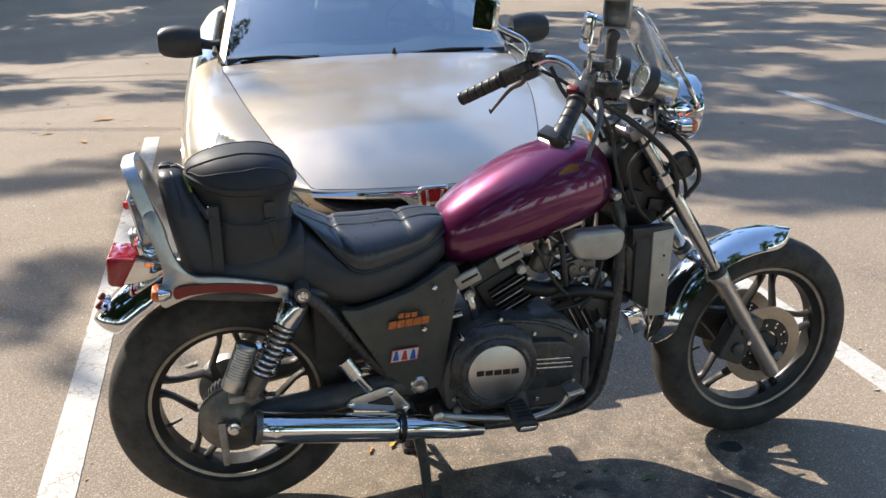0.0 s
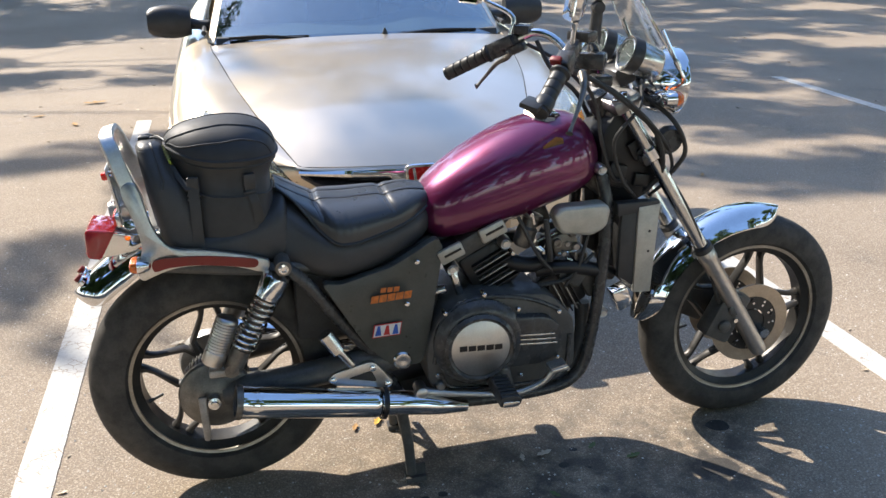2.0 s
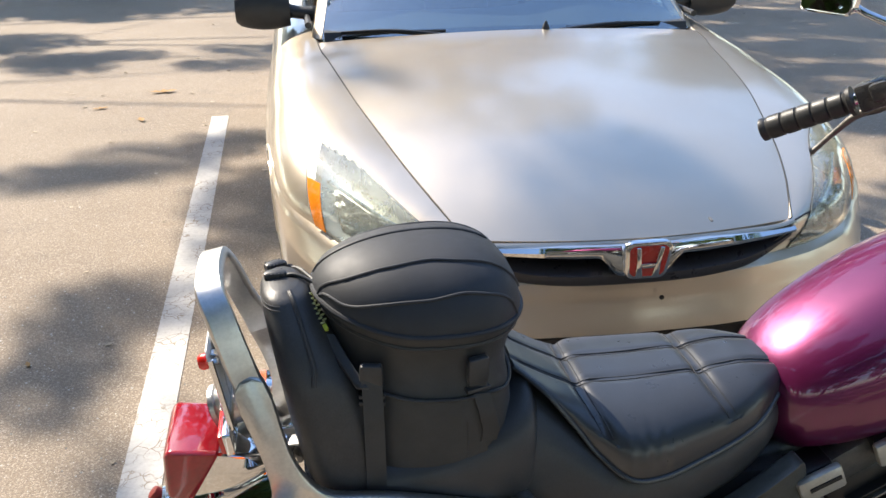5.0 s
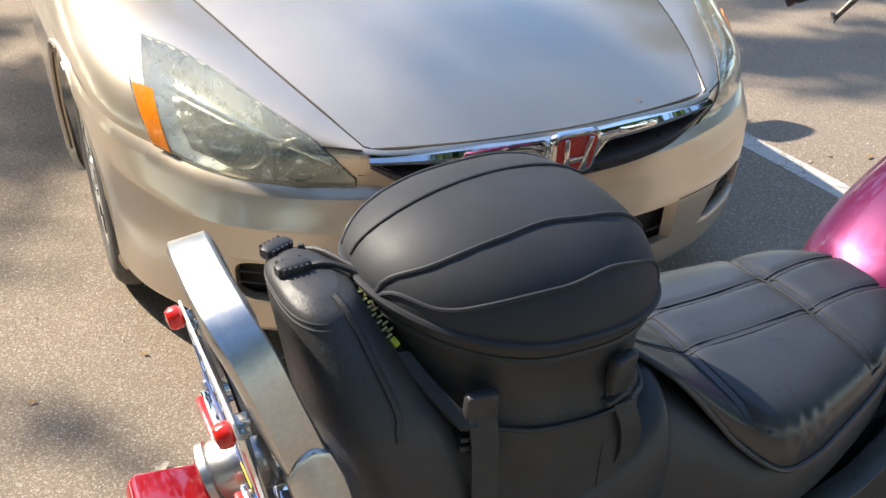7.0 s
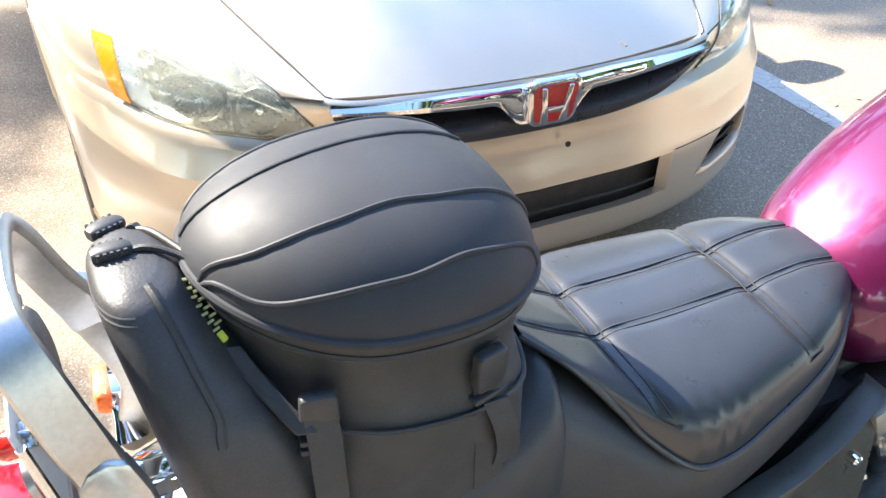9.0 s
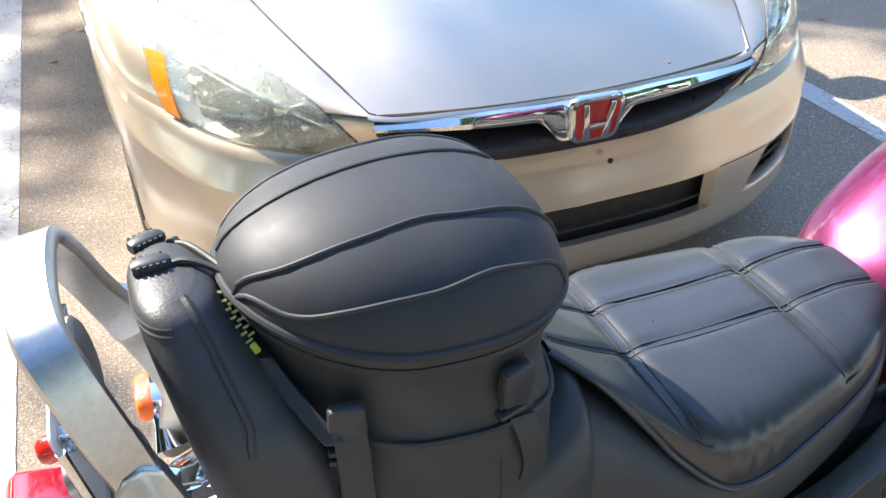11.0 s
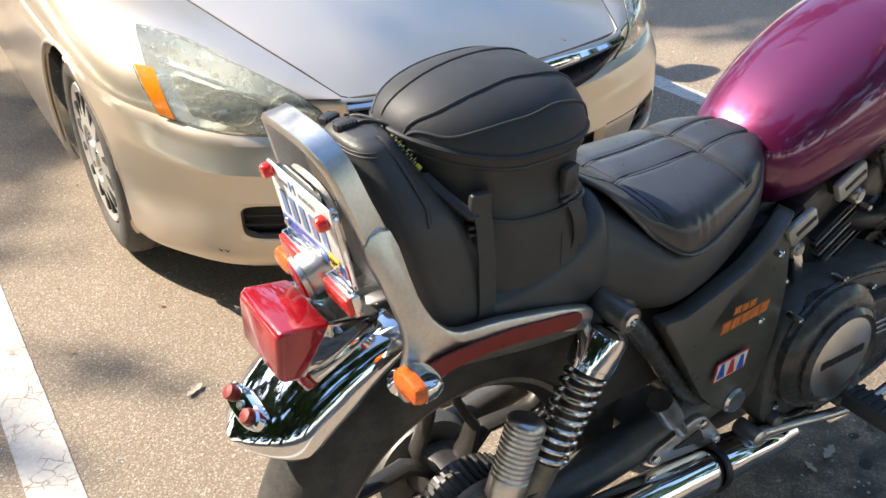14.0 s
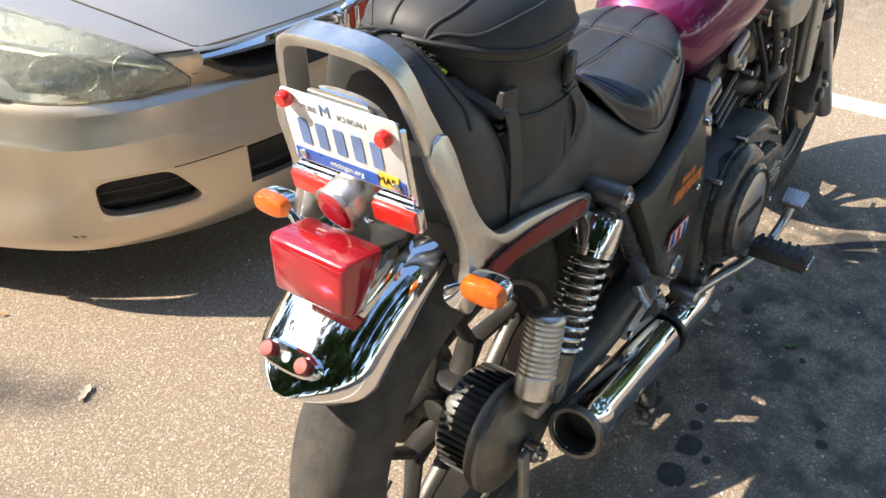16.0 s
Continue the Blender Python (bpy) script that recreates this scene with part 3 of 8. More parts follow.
# grille: a dark moulded recess with a broad sloping lip, a winged chrome bar and the badge
b = bmesh.new()
rings = []
for i in range(41):
    u = -0.395 + 0.79 * i / 40
    v = 0.040 + 0.20 * u * u
    lip = 0.524 + 0.055 * (abs(u) / 0.4) ** 4
    rings.append([(u, v + 0.022, lip - 0.010), (u, v + 0.030, (lip + 0.600) / 2), (u, v + 0.016, 0.602 + 0.04 * u * u), (u, v + 0.040, 0.604 + 0.04 * u * u), (u, v + 0.046, lip - 0.012)])
loft(b, rings)
grille = part("grille", b, GRILLE_BLACK, car, "dark blue-grey moulded grille recess", angle=50)
b = bmesh.new()
rings = []
for i in range(81):
    u = -0.408 + 0.816 * i / 80
    v = 0.001 + 0.30 * u * u
    zc = 0.580 + 0.055 * u * u
    h = 0.0085 + 0.0080 * soft((0.40 - abs(u)) / 0.26)
    dip = 0.048 * soft((0.112 - abs(u)) / 0.062) ** 1.3
    rings.append([(u, v + dy, zc + dz) for dy, dz in ((0.002, -h - dip), (-0.008, -h * 0.6 - dip), (-0.011, h * 0.2), (-0.004, h), (0.014, h), (0.014, -h - dip))])
loft(b, rings)
part("grille_bar", b, CHROME, grille, "bright chrome winged grille bar", angle=45)
b = bmesh.new()
rings = []
for i in range(61):
    u = -0.402 + 0.804 * i / 60
    v = 0.024 + 0.24 * u * u
    zc = 0.520 + 0.062 * (abs(u) / 0.4) ** 4
    w = 0.4 + 0.6 * soft((0.40 - abs(u)) / 0.12)
    rings.append([(u, v + dy, zc + dz * w) for dy, dz in ((-0.004, -0.034), (-0.014, -0.026), (-0.016, -0.004), (0.004, 0.012), (0.034, 0.018), (0.036, -0.034))])
loft(b, rings)
part("grille_lip", b, GRILLE_BLACK, grille, angle=50)
em = Matrix.Translation((0.008, -0.016, 0.566)) @ Matrix.Rotation(radians(8), 4, "X") @ SIDE
b = bmesh.new()
prism(b, rounded([(-0.059, 0.050), (0.059, 0.050), (0.050, -0.050), (-0.050, -0.050)], 0.025, 6), 0.018, em)
emblem = part("emblem", b, CHROME, car, "chrome badge with a red field", bevel=0.004)
b = bmesh.new()
prism(b, rounded([(-0.049, 0.041), (0.049, 0.041), (0.041, -0.041), (-0.041, -0.041)], 0.019, 6), 0.006, em @ Matrix.Translation((0, 0, 0.0072)))
part("badge_field", b, RED_PAINT, emblem, "red enamel field")
b = bmesh.new()
for s in (-1, 1):
    prism(b, [(s * 0.034, 0.039), (s * 0.023, 0.039), (s * 0.017, -0.006), (s * 0.011, -0.039), (s * 0.029, -0.039), (s * 0.029, 0.0)], 0.008, em @ Matrix.Translation((0, 0, 0.012)))
prism(b, [(-0.018, -0.004), (0.018, -0.004), (0.014, -0.017), (-0.014, -0.017)], 0.0075, em @ Matrix.Translation((0, 0, 0.0119)))
parts("badge_bar", b, CHROME, emblem, bevel=0.002)
# joint between the fog vents and the lower opening
for s in (-1, 1):
    b = bmesh.new()
    line = []
    for i in range(8):
        k = 1.53 + 1.05 * i / 7
        p = skin(k, (0.3655 - 0.185) / (tab(k)[2] - 0.185))
        line.append((s * p[0], p[1] + 0.0002, p[2]))
    tube(b, line, 0.0014, 6, 0)
    part("bumper_joint", b, INK, car)


# headlamps
def headlamp(s):
    def at(a, bb, off):
        k, r = lamp_kg(a, bb)
        p = Vector(skin(k, r))
        q = Vector(skin(k + 0.05, r)) - p
        w = Vector(skin(k, r + 0.03)) - p
        n = q.cross(w).normalized()
        if n.y > 0:
            n = -n
        p += n * off
        return (s * p.x, p.y, p.z)

    def patch(a0, a1, b0, b1, na, nb, off, depth):
        m = bmesh.new()
        f = [[m.verts.new(at(a0 + (a1 - a0) * i / na, b0 + (b1 - b0) * j / nb, off(i / na, j / nb))) for i in range(na + 1)] for j in range(nb + 1)]
        g = [[m.verts.new(at(a0 + (a1 - a0) * i / na, b0 + (b1 - b0) * j / nb, off(i / na, j / nb) - depth)) for i in range(na + 1)] for j in range(nb + 1)]
        for j in range(nb):
            for i in range(na):
                m.faces.new((f[j][i], f[j][i + 1], f[j + 1][i + 1], f[j + 1][i]))
                m.faces.new((g[j][i], g[j + 1][i], g[j + 1][i + 1], g[j][i + 1]))
        for i in range(na):
            m.faces.new((f[0][i], g[0][i], g[0][i + 1], f[0][i + 1]))
            m.faces.new((f[nb][i], f[nb][i + 1], g[nb][i + 1], g[nb][i]))
        for j in range(nb):
            m.faces.new((f[j][0], f[j + 1][0], g[j + 1][0], g[j][0]))
            m.faces.new((f[j][na], g[j][na], g[j + 1][na], f[j + 1][na]))
        return m

    dome = lambda x, y: 0.004 + 0.008 * math.sin(math.pi * x) * math.sin(math.pi * y)
    lamp = part("headlight", patch(0.0, 1.0, 0.0, 1.0, 30, 14, lambda x, y: -0.062 + 0.052 * max(abs(x - 0.5), abs(y - 0.5)) ** 6 * 64, 0.004), LAMP_GREY, car, "hazed headlamp with an amber corner")
    lens = part("lens", patch(0, 1, 0, 1, 36, 16, dome, 0.003), LENS_HAZE, lamp, "yellowed clear plastic lens")
    lens.visible_shadow = False
    # low beam: a clear round bowl of facets with a bright rim; high beam: a wide dark faceted hollow
    for a, bb, r, stretch, material in ((0.245, 0.42, 0.040, 1.0, LAMP_DARK), (0.53, 0.34, 0.040, 1.75, LAMP_DARK)):
        k0 = Vector(at(a, bb, -0.012))
        along = (Vector(at(a + 0.05, bb, -0.012)) - k0).normalized()
        n = Vector((s * 0.45, -1, 0.28)).normalized()
        n = (n - along * n.dot(along)).normalized()
        up = n.cross(along)
        fr = Matrix(((along.x, up.x, n.x, k0.x), (along.y, up.y, n.y, k0.y), (along.z, up.z, n.z, k0.z), (0, 0, 0, 1)))
        m = bmesh.new()
        nf = 24
        prof = [(1.03, 0.002), (1.0, 0.004), (0.95, 0.0), (0.86, -0.011), (0.72, -0.020), (0.55, -0.027), (0.36, -0.031), (0.25, -0.032)]
        rings = []
        for j, (f, d) in enumerate(prof):
            twist = 0.5 * (j % 2) if j > 2 else 0.0
            rings.append([m.verts.new(fr @ V(r * f * stretch * math.cos(2 * math.pi * (i + twist) / nf), r * f * math.sin(2 * math.pi * (i + twist) / nf), d)) for i in range(nf)])
        for r0, r1 in zip(rings, rings[1:]):
            for i in range(nf):
                m.faces.new((r0[i], r0[(i + 1) % nf], r1[(i + 1) % nf], r1[i]))
        m.faces.new(rings[-1][::-1])
        bowl = part("reflector", m, material, lamp, "faceted reflector bowl", angle=8)
        m = bmesh.new()
        if stretch == 1.0:
            lathe(m, [(r * 0.26, -0.030), (r * 0.26, -0.004), (r * 0.17, 0.002), (0.001, 0.003)], fr, 16)
            part("bulb_shield", m, CHROME, bowl)
            m = bmesh.new()
            lathe(m, [(r * 1.04, 0.002), (r * 1.04 + 0.002, 0.005), (r * 1.04, 0.007), (r * 1.04 - 0.0016, 0.005)], fr, 32, True)
            part("reflector_ring", m, LAMP_DARK, bowl)
    m = patch(0.10, 0.84, 0.05, 0.60, 18, 8, lambda x, y: -0.034 - 0.016 * math.sin(math.pi * x) * math.sin(math.pi * y) + 0.004 * math.sin(x * 40) * math.sin(y * 23), 0.004)
    part("lamp_chamber", m, LAMP_DARK, lamp, "grey faceted lamp chamber", angle=8)
    part("lamp_edge", patch(0.93, 0.995, 0.56, 0.995, 6, 8, lambda x, y: 0.0015, 0.003), LAMP_GREY, lamp)
    m = bmesh.new()
    line = [at(x / 20, 0.63, -0.012) for x in range(2, 18)]
    tube(m, line, 0.006, 8, 0)
    part("brow", m, REFLECTOR, lamp)
    part("side_marker", patch(0.885, 0.985, 0.03, 0.54, 8, 10, lambda x, y: 0.0075, 0.003), CAR_AMBER, lamp, "amber corner lens")
    # dark seal round the lens
    m = bmesh.new()
    loop = [at(x / 24, 0, -0.002) for x in range(25)] + [at(1, y / 10, -0.002) for y in range(1, 11)] + [at(1 - x / 24, 1, -0.002) for x in range(1, 25)]
    tube(m, loop + loop[:1], 0.0034, 6, 0)
    part("seal", m, HOSE, lamp)


headlamp(-1)
headlamp(1)
for s in (-1, 1):
    m = bmesh.new()
    line = []
    for i in range(9):
        k = 2.0 + 0.62 * i / 8
        lo, hi = 1.3, 2.0
        for _ in range(24):
            mid = (lo + hi) / 2
            if skin(k, mid)[2] < EDGE[2][2] - 0.004:
                lo = mid
            else:
                hi = mid
        p = skin(k, lo)
        line.append((s * p[0], p[1] - 0.0012, p[2] + 0.0008))
    tube(m, line, 0.0022, 6, 0)
    part("panel_gap", m, INK, car, "dark joint between bumper and wing")


# openings in the bumper
def louvre(name, u0, u1, z0, z1, n, lamp=None):
    m = bmesh.new()
    su = 1 if u0 + u1 > 0 else -1

    def vv(u):
        best = min((abs(tab(i * 0.05)[0] - abs(u)), tab(i * 0.05)[1]) for i in range(120))
        return best[1]
    for j in range(n):
        z = z0 + (z1 - z0) * (j + 0.5) / n
        line = [(u, vv(u) + 0.030, z) for u in [u0 + (u1 - u0) * i / 8 for i in range(9)]]
        tube(m, line, 0.0034, 6, 2)
    g = part(name, m, DARK, car, "black plastic slats")
    m = bmesh.new()
    pts = [u0 + (u1 - u0) * i / 10 for i in range(11)]
    rings = [[(u, vv(u) + 0.055, z0 - 0.02), (u, vv(u) + 0.055, z1 + 0.02), (u, vv(u) + 0.07, z1 + 0.02), (u, vv(u) + 0.07, z0 - 0.02)] for u in pts]
    loft(m, rings)
    part("backing", m, DARK, g)


def vent_bezel(s):
    """A rounded painted rim drawn in round the fog lamp's opening."""
    m = bmesh.new()

    def vp(a, bb, depth):
        k = 2.1 + 1.7 * a
        kk = k + (0.55 * bb * (3.2 - k) / 1.1 if k < 3.2 else 0)
        p = skin(kk, (0.081 + 0.098 * bb) / 0.335)
        return (s * (p[0] - depth * 0.4), p[1] + depth, p[2])
    rings = []
    for i in range(64):
        q = 2 * math.pi * i / 64
        c, d = math.cos(q), math.sin(q)
        sq = 1 / max(abs(c), abs(d))
        rd = (abs(c) ** 5 + abs(d) ** 5) ** -0.2
        o = (0.5 + 0.515 * c * sq, 0.5 + 0.53 * d * sq)
        e = (0.5 + 0.485 * c * rd, 0.5 + 0.47 * d * rd)
        f = (0.5 + 0.465 * c * rd, 0.5 + 0.43 * d * rd)
        rings.append([vp(*o, 0.0035), vp(*o, -0.0006), vp(*e, 0.0015), vp(*f, 0.014), vp(*f, 0.024), vp(*o, 0.022)])
    n = len(rings)
    w = [[m.verts.new(p) for p in r] for r in rings]
    for i in range(n):
        for j in range(6):
            m.faces.new((w[i][j], w[(i + 1) % n][j], w[(i + 1) % n][(j + 1) % 6], w[i][(j + 1) % 6]))
    return part("vent_bezel", m, GOLD_PAINT, car, angle=40)


vent_bezel(-1)
vent_bezel(1)
louvre("fog_vent", -0.665, -0.44, 0.262, 0.366, 4)
louvre("fog_vent", 0.44, 0.665, 0.262, 0.366, 4)
louvre("lower_grille", -0.36, 0.36, 0.262, 0.366, 2)
m = bmesh.new()
line = []
for i in range(9):
    k = 4.05 + 0.32 * i / 8
    p = skin(k, (0.232 + 0.0025 * math.sin(i * 2.3) - 0.185) / (tab(k)[2] - 0.185))
    line.append((-p[0] + 0.001, p[1] + 0.001, p[2]))
tube(m, line, [0.0006, 0.0016, 0.003, 0.002, 0.0012, 0.003, 0.0022, 0.0012, 0.0006], 6, 0)
part("scuff", m, INK, car, "dark scrape along the bumper's lower edge")
m = bmesh.new()
lathe(m, [(0.001, 0), (0.006, 0), (0.006, 0.003), (0.001, 0.003)], axis((0.06, 0.0, 0.455), (0, -1, 0)), 12)
part("plug", m, INK, car)

# windscreen, cabin
def ws(a, t):
    u = a * (0.69 - 0.135 * t)
    v = 1.44 + 0.74 * t - (1 - a * a) * (0.13 - 0.05 * t)
    z = 0.844 + 0.488 * t - 0.05 * t * t + (1 - a * a) * (0.012 + 0.04 * t)
    return V(u, v, z)


m = bmesh.new()
NW, NH = 48, 20
grid_w = {}
for side in (0, 1):
    for j in range(NH + 1):
        for i in range(NW + 1):
            grid_w[side, i, j] = m.verts.new(ws(-1 + 2 * i / NW, j / NH) + V(0, 0.0032, -0.0048) * side)
for j in range(NH):
    for i in range(NW):
        for side in (0, 1):
            q = [grid_w[side, i, j], grid_w[side, i + 1, j], grid_w[side, i + 1, j + 1], grid_w[side, i, j + 1]]
            m.faces.new(q if side == 0 else q[::-1])
for i in range(NW):
    for j in (0, NH):
        m.faces.new((grid_w[0, i, j], grid_w[1, i, j], grid_w[1, i + 1, j], grid_w[0, i + 1, j]))
for j in range(NH):
    for i in (0, NW):
        m.faces.new((grid_w[0, i, j], grid_w[0, i, j + 1], grid_w[1, i, j + 1], grid_w[1, i, j]))
glass = part("windscreen", m, WINDSCREEN, car, "clear windscreen with a blue reflection of sky")
glass.visible_shadow = False
m = bmesh.new()
for s in (-1, 1):
    rings = []
    for j in range(15):
        t = j / 14
        p = ws(s * 1.0, t)
        w = 0.035
        rings.append([p + V(s * 0.0, -0.004, 0.002), p + V(s * w, 0.045, 0.0), p + V(s * w * 1.1, 0.10, -0.01), p + V(0, 0.06, -0.03)])
    loft(m, rings)
parts("windscreen_pillar", m, GOLD_PAINT, car, bevel=0.006)
m = bmesh.new()
rings = []
for j in range(13):
    t = j / 12
    v = 2.13 + 1.2 * t
    rings.append([V(0.57 * a, v - (1 - a * a) * 0.07 * (1 - t), 1.325 + (1 - a * a) * 0.06 + 0.05 * math.sin(math.pi * t) - 0.02 * abs(a) ** 6) for a in (-1 + i / 10 for i in range(21))])
loft(m, rings, caps=False, closed_ring=False)
bmesh.ops.solidify(m, geom=m.faces[:], thickness=0.03)
part("roof", m, GOLD_PAINT, car)
for s in (-1, 1):
    m = bmesh.new()
    loft(m, [[V(s * (0.725 - 0.15 * t), 1.62 + 0.62 * t * (1 - q) + q * (1.95 - 0.5 * t) , 0.895 + 0.44 * t) for q in (i / 8 for i in range(9))] for t in (j / 6 for j in range(7))], caps=False, closed_ring=False)
    bmesh.ops.solidify(m, geom=m.faces[:], thickness=0.005)
    w = part("side_window", m, WINDSCREEN, car)
    m = bmesh.new()
    tube(m, [(s * 0.735, 1.50, 0.888), (s * 0.742, 2.2, 0.902), (s * 0.738, 3.3, 0.912)], 0.012, 8)
    part("belt_moulding", m, PLASTIC, car)
    m = bmesh.new()
    box(m, (s * 0.655, 2.62, 1.1), (0.05, 0.09, 0.46), Matrix.Rotation(s * 0.0, 4, "Y"))
    part("door_pillar", m, PLASTIC, car, bevel=0.01)
    m = bmesh.new()
    loft(m, [[V(s * (0.885 + 0.012), v, z) for z in (0.46, 0.50)] + [V(s * 0.875, v, z) for z in (0.505, 0.455)] for v in (1.42, 2.0, 2.7, 3.1)])
    part("side_moulding", m, GOLD_PAINT, car, bevel=0.004)
    # door mirror
    m = bmesh.new()
    rings = []
    for i in range(13):
        t = i / 12
        u = 0.80 + 0.205 * t
        hh = (0.076 * (0.62 + 0.45 * math.sin(math.pi * (0.12 + 0.80 * t)) ** 0.6)) * (1 if t < 0.97 else 0.85)
        rings.append([V(s * u, 1.735 + 0.03 * t, 0.920) + V(0, 0.062 * math.cos(q) * (1 if math.cos(q) < 0 else 0.5), hh * math.sin(q)) for q in (2 * math.pi * j / 20 for j in range(20))])
    loft(m, rings)
    dm = part("door_mirror", m, PLASTIC, car, "black door mirror housing")
    m = bmesh.new()
    tube(m, [(s * 0.70, 1.70, 0.90), (s * 0.76, 1.71, 0.905), (s * 0.83, 1.735, 0.915)], [0.032, 0.024, 0.03], 12)
    part("mirror_arm", m, PLASTIC, dm)
m = bmesh.new()
loft(m, [[V(0.66 * a, 3.35 + 0.6 * t, 1.345 - 0.42 * t) for a in (-1, -0.5, 0, 0.5, 1)] for t in (0, 0.5, 1)], caps=False, closed_ring=False)
bmesh.ops.solidify(m, geom=m.faces[:], thickness=0.005)
part("rear_window", m, WINDSCREEN, car)
m = bmesh.new()
loft(m, [[V(0.66 * a, 3.9 + 0.4 * t, 0.93 - 0.01 * t) for a in (-1, -0.5, 0, 0.5, 1)] for t in (0, 0.5, 1)], caps=False, closed_ring=False)
bmesh.ops.solidify(m, geom=m.faces[:], thickness=0.02)
part("boot_lid", m, GOLD_PAINT, car)
# cowl, wipers
m = bmesh.new()
rings = []
for i in range(31):
    a = -1 + i / 15
    f = 1 - a * a
    rings.append([V(0.69 * a, 1.40 - 0.11 * f + dv, 0.833 + 0.014 * f + dz) for dv, dz in ((-0.03, -0.03), (-0.03, 0.0), (0.06, 0.006), (0.06, -0.03))])
loft(m, rings)
part("cowl", m, PLASTIC, car, "black plastic cowl under the windscreen")
for u0, u1 in ((-0.28, -0.62), (0.16, 0.57)):
    m = bmesh.new()
    tube(m, [(u0, 1.33, 0.868), ((u0 + u1) / 2, 1.375, 0.879), (u1, 1.425, 0.871)], [0.010, 0.008, 0.005], 8)
    tube(m, [(u0 * 0.2 + u1 * 0.8 - 0.30 * (1 if u1 > 0 else -1), 1.36, 0.876), (u1, 1.43, 0.868)], 0.006, 6, 0)
    part("wiper", m, INK, car)
m = bmesh.new()
lathe(m, [(0.001, 0), (0.018, 0), (0.020, 0.006), (0.010, 0.035), (0.003, 0.05), (0.001, 0.05)], axis((0.10, 1.31, 0.858), (0, 0, 1)), 14)
part("washer_nozzle", m, PLASTIC, car)
# inside
m = bmesh.new()
rings = []
for i in range(25):
    u = -0.68 + 1.36 * i / 24
    bump_z = 0.06 * math.exp(-((u - 0.34) / 0.15) ** 2)
    rings.append([V(u, v, z) for v, z in ((1.42, 0.83), (1.44, 0.87), (1.75, 0.885 + bump_z), (1.92, 0.87 + bump_z), (1.98, 0.72), (1.6, 0.6))])
loft(m, rings)
part("dashboard", m, DASH, car, bevel=0.0)
m = bmesh.new()
wheel_m = axis((0.36, 2.02, 0.93), (0, 1, 0.45))
lathe(m, [(0.185 + 0.014 * math.cos(t), 0.014 * math.sin(t)) for t in (2 * math.pi * i / 10 for i in range(10))], wheel_m, 36, True)
lathe(m, [(0.001, -0.02), (0.07, -0.02), (0.06, 0.02), (0.001, 0.025)], wheel_m, 20)
for a in (0.2, 2.9, 4.7):
    tube(m, [wheel_m @ V(0.05 * math.cos(a), 0.05 * math.sin(a), 0), wheel_m @ V(0.18 * math.cos(a), 0.18 * math.sin(a), 0)], 0.012, 8, 0)
part("steering_wheel", m, PLASTIC, car)
for s in (-1, 1):
    m = bmesh.new()
    loft(m, [oval(axis((s * 0.36, 2.55 + 0.2 * t, 0.45 + 0.65 * t), (0, 0.25, 1)), 0.23 - 0.05 * t, 0.07, 20, 3) for t in (0, 0.3, 0.6, 0.9, 1)])
    st = part("front_seat", m, CLOTH, car)
    m = bmesh.new()
    loft(m, [oval(axis((s * 0.36, 2.77 + 0.05 * t, 1.13 + 0.16 * t), (0, 0.25, 1)), 0.12 * (0.85 + 0.3 * math.sin(math.pi * t)), 0.045, 18, 3) for t in (0, 0.3, 0.7, 1)])
    part("headrest", m, CLOTH, st)
    m = bmesh.new()
    box(m, (s * 0.36, 2.35, 0.45), (0.46, 0.5, 0.16))
    part("cushion", m, CLOTH, st, bevel=0.04)


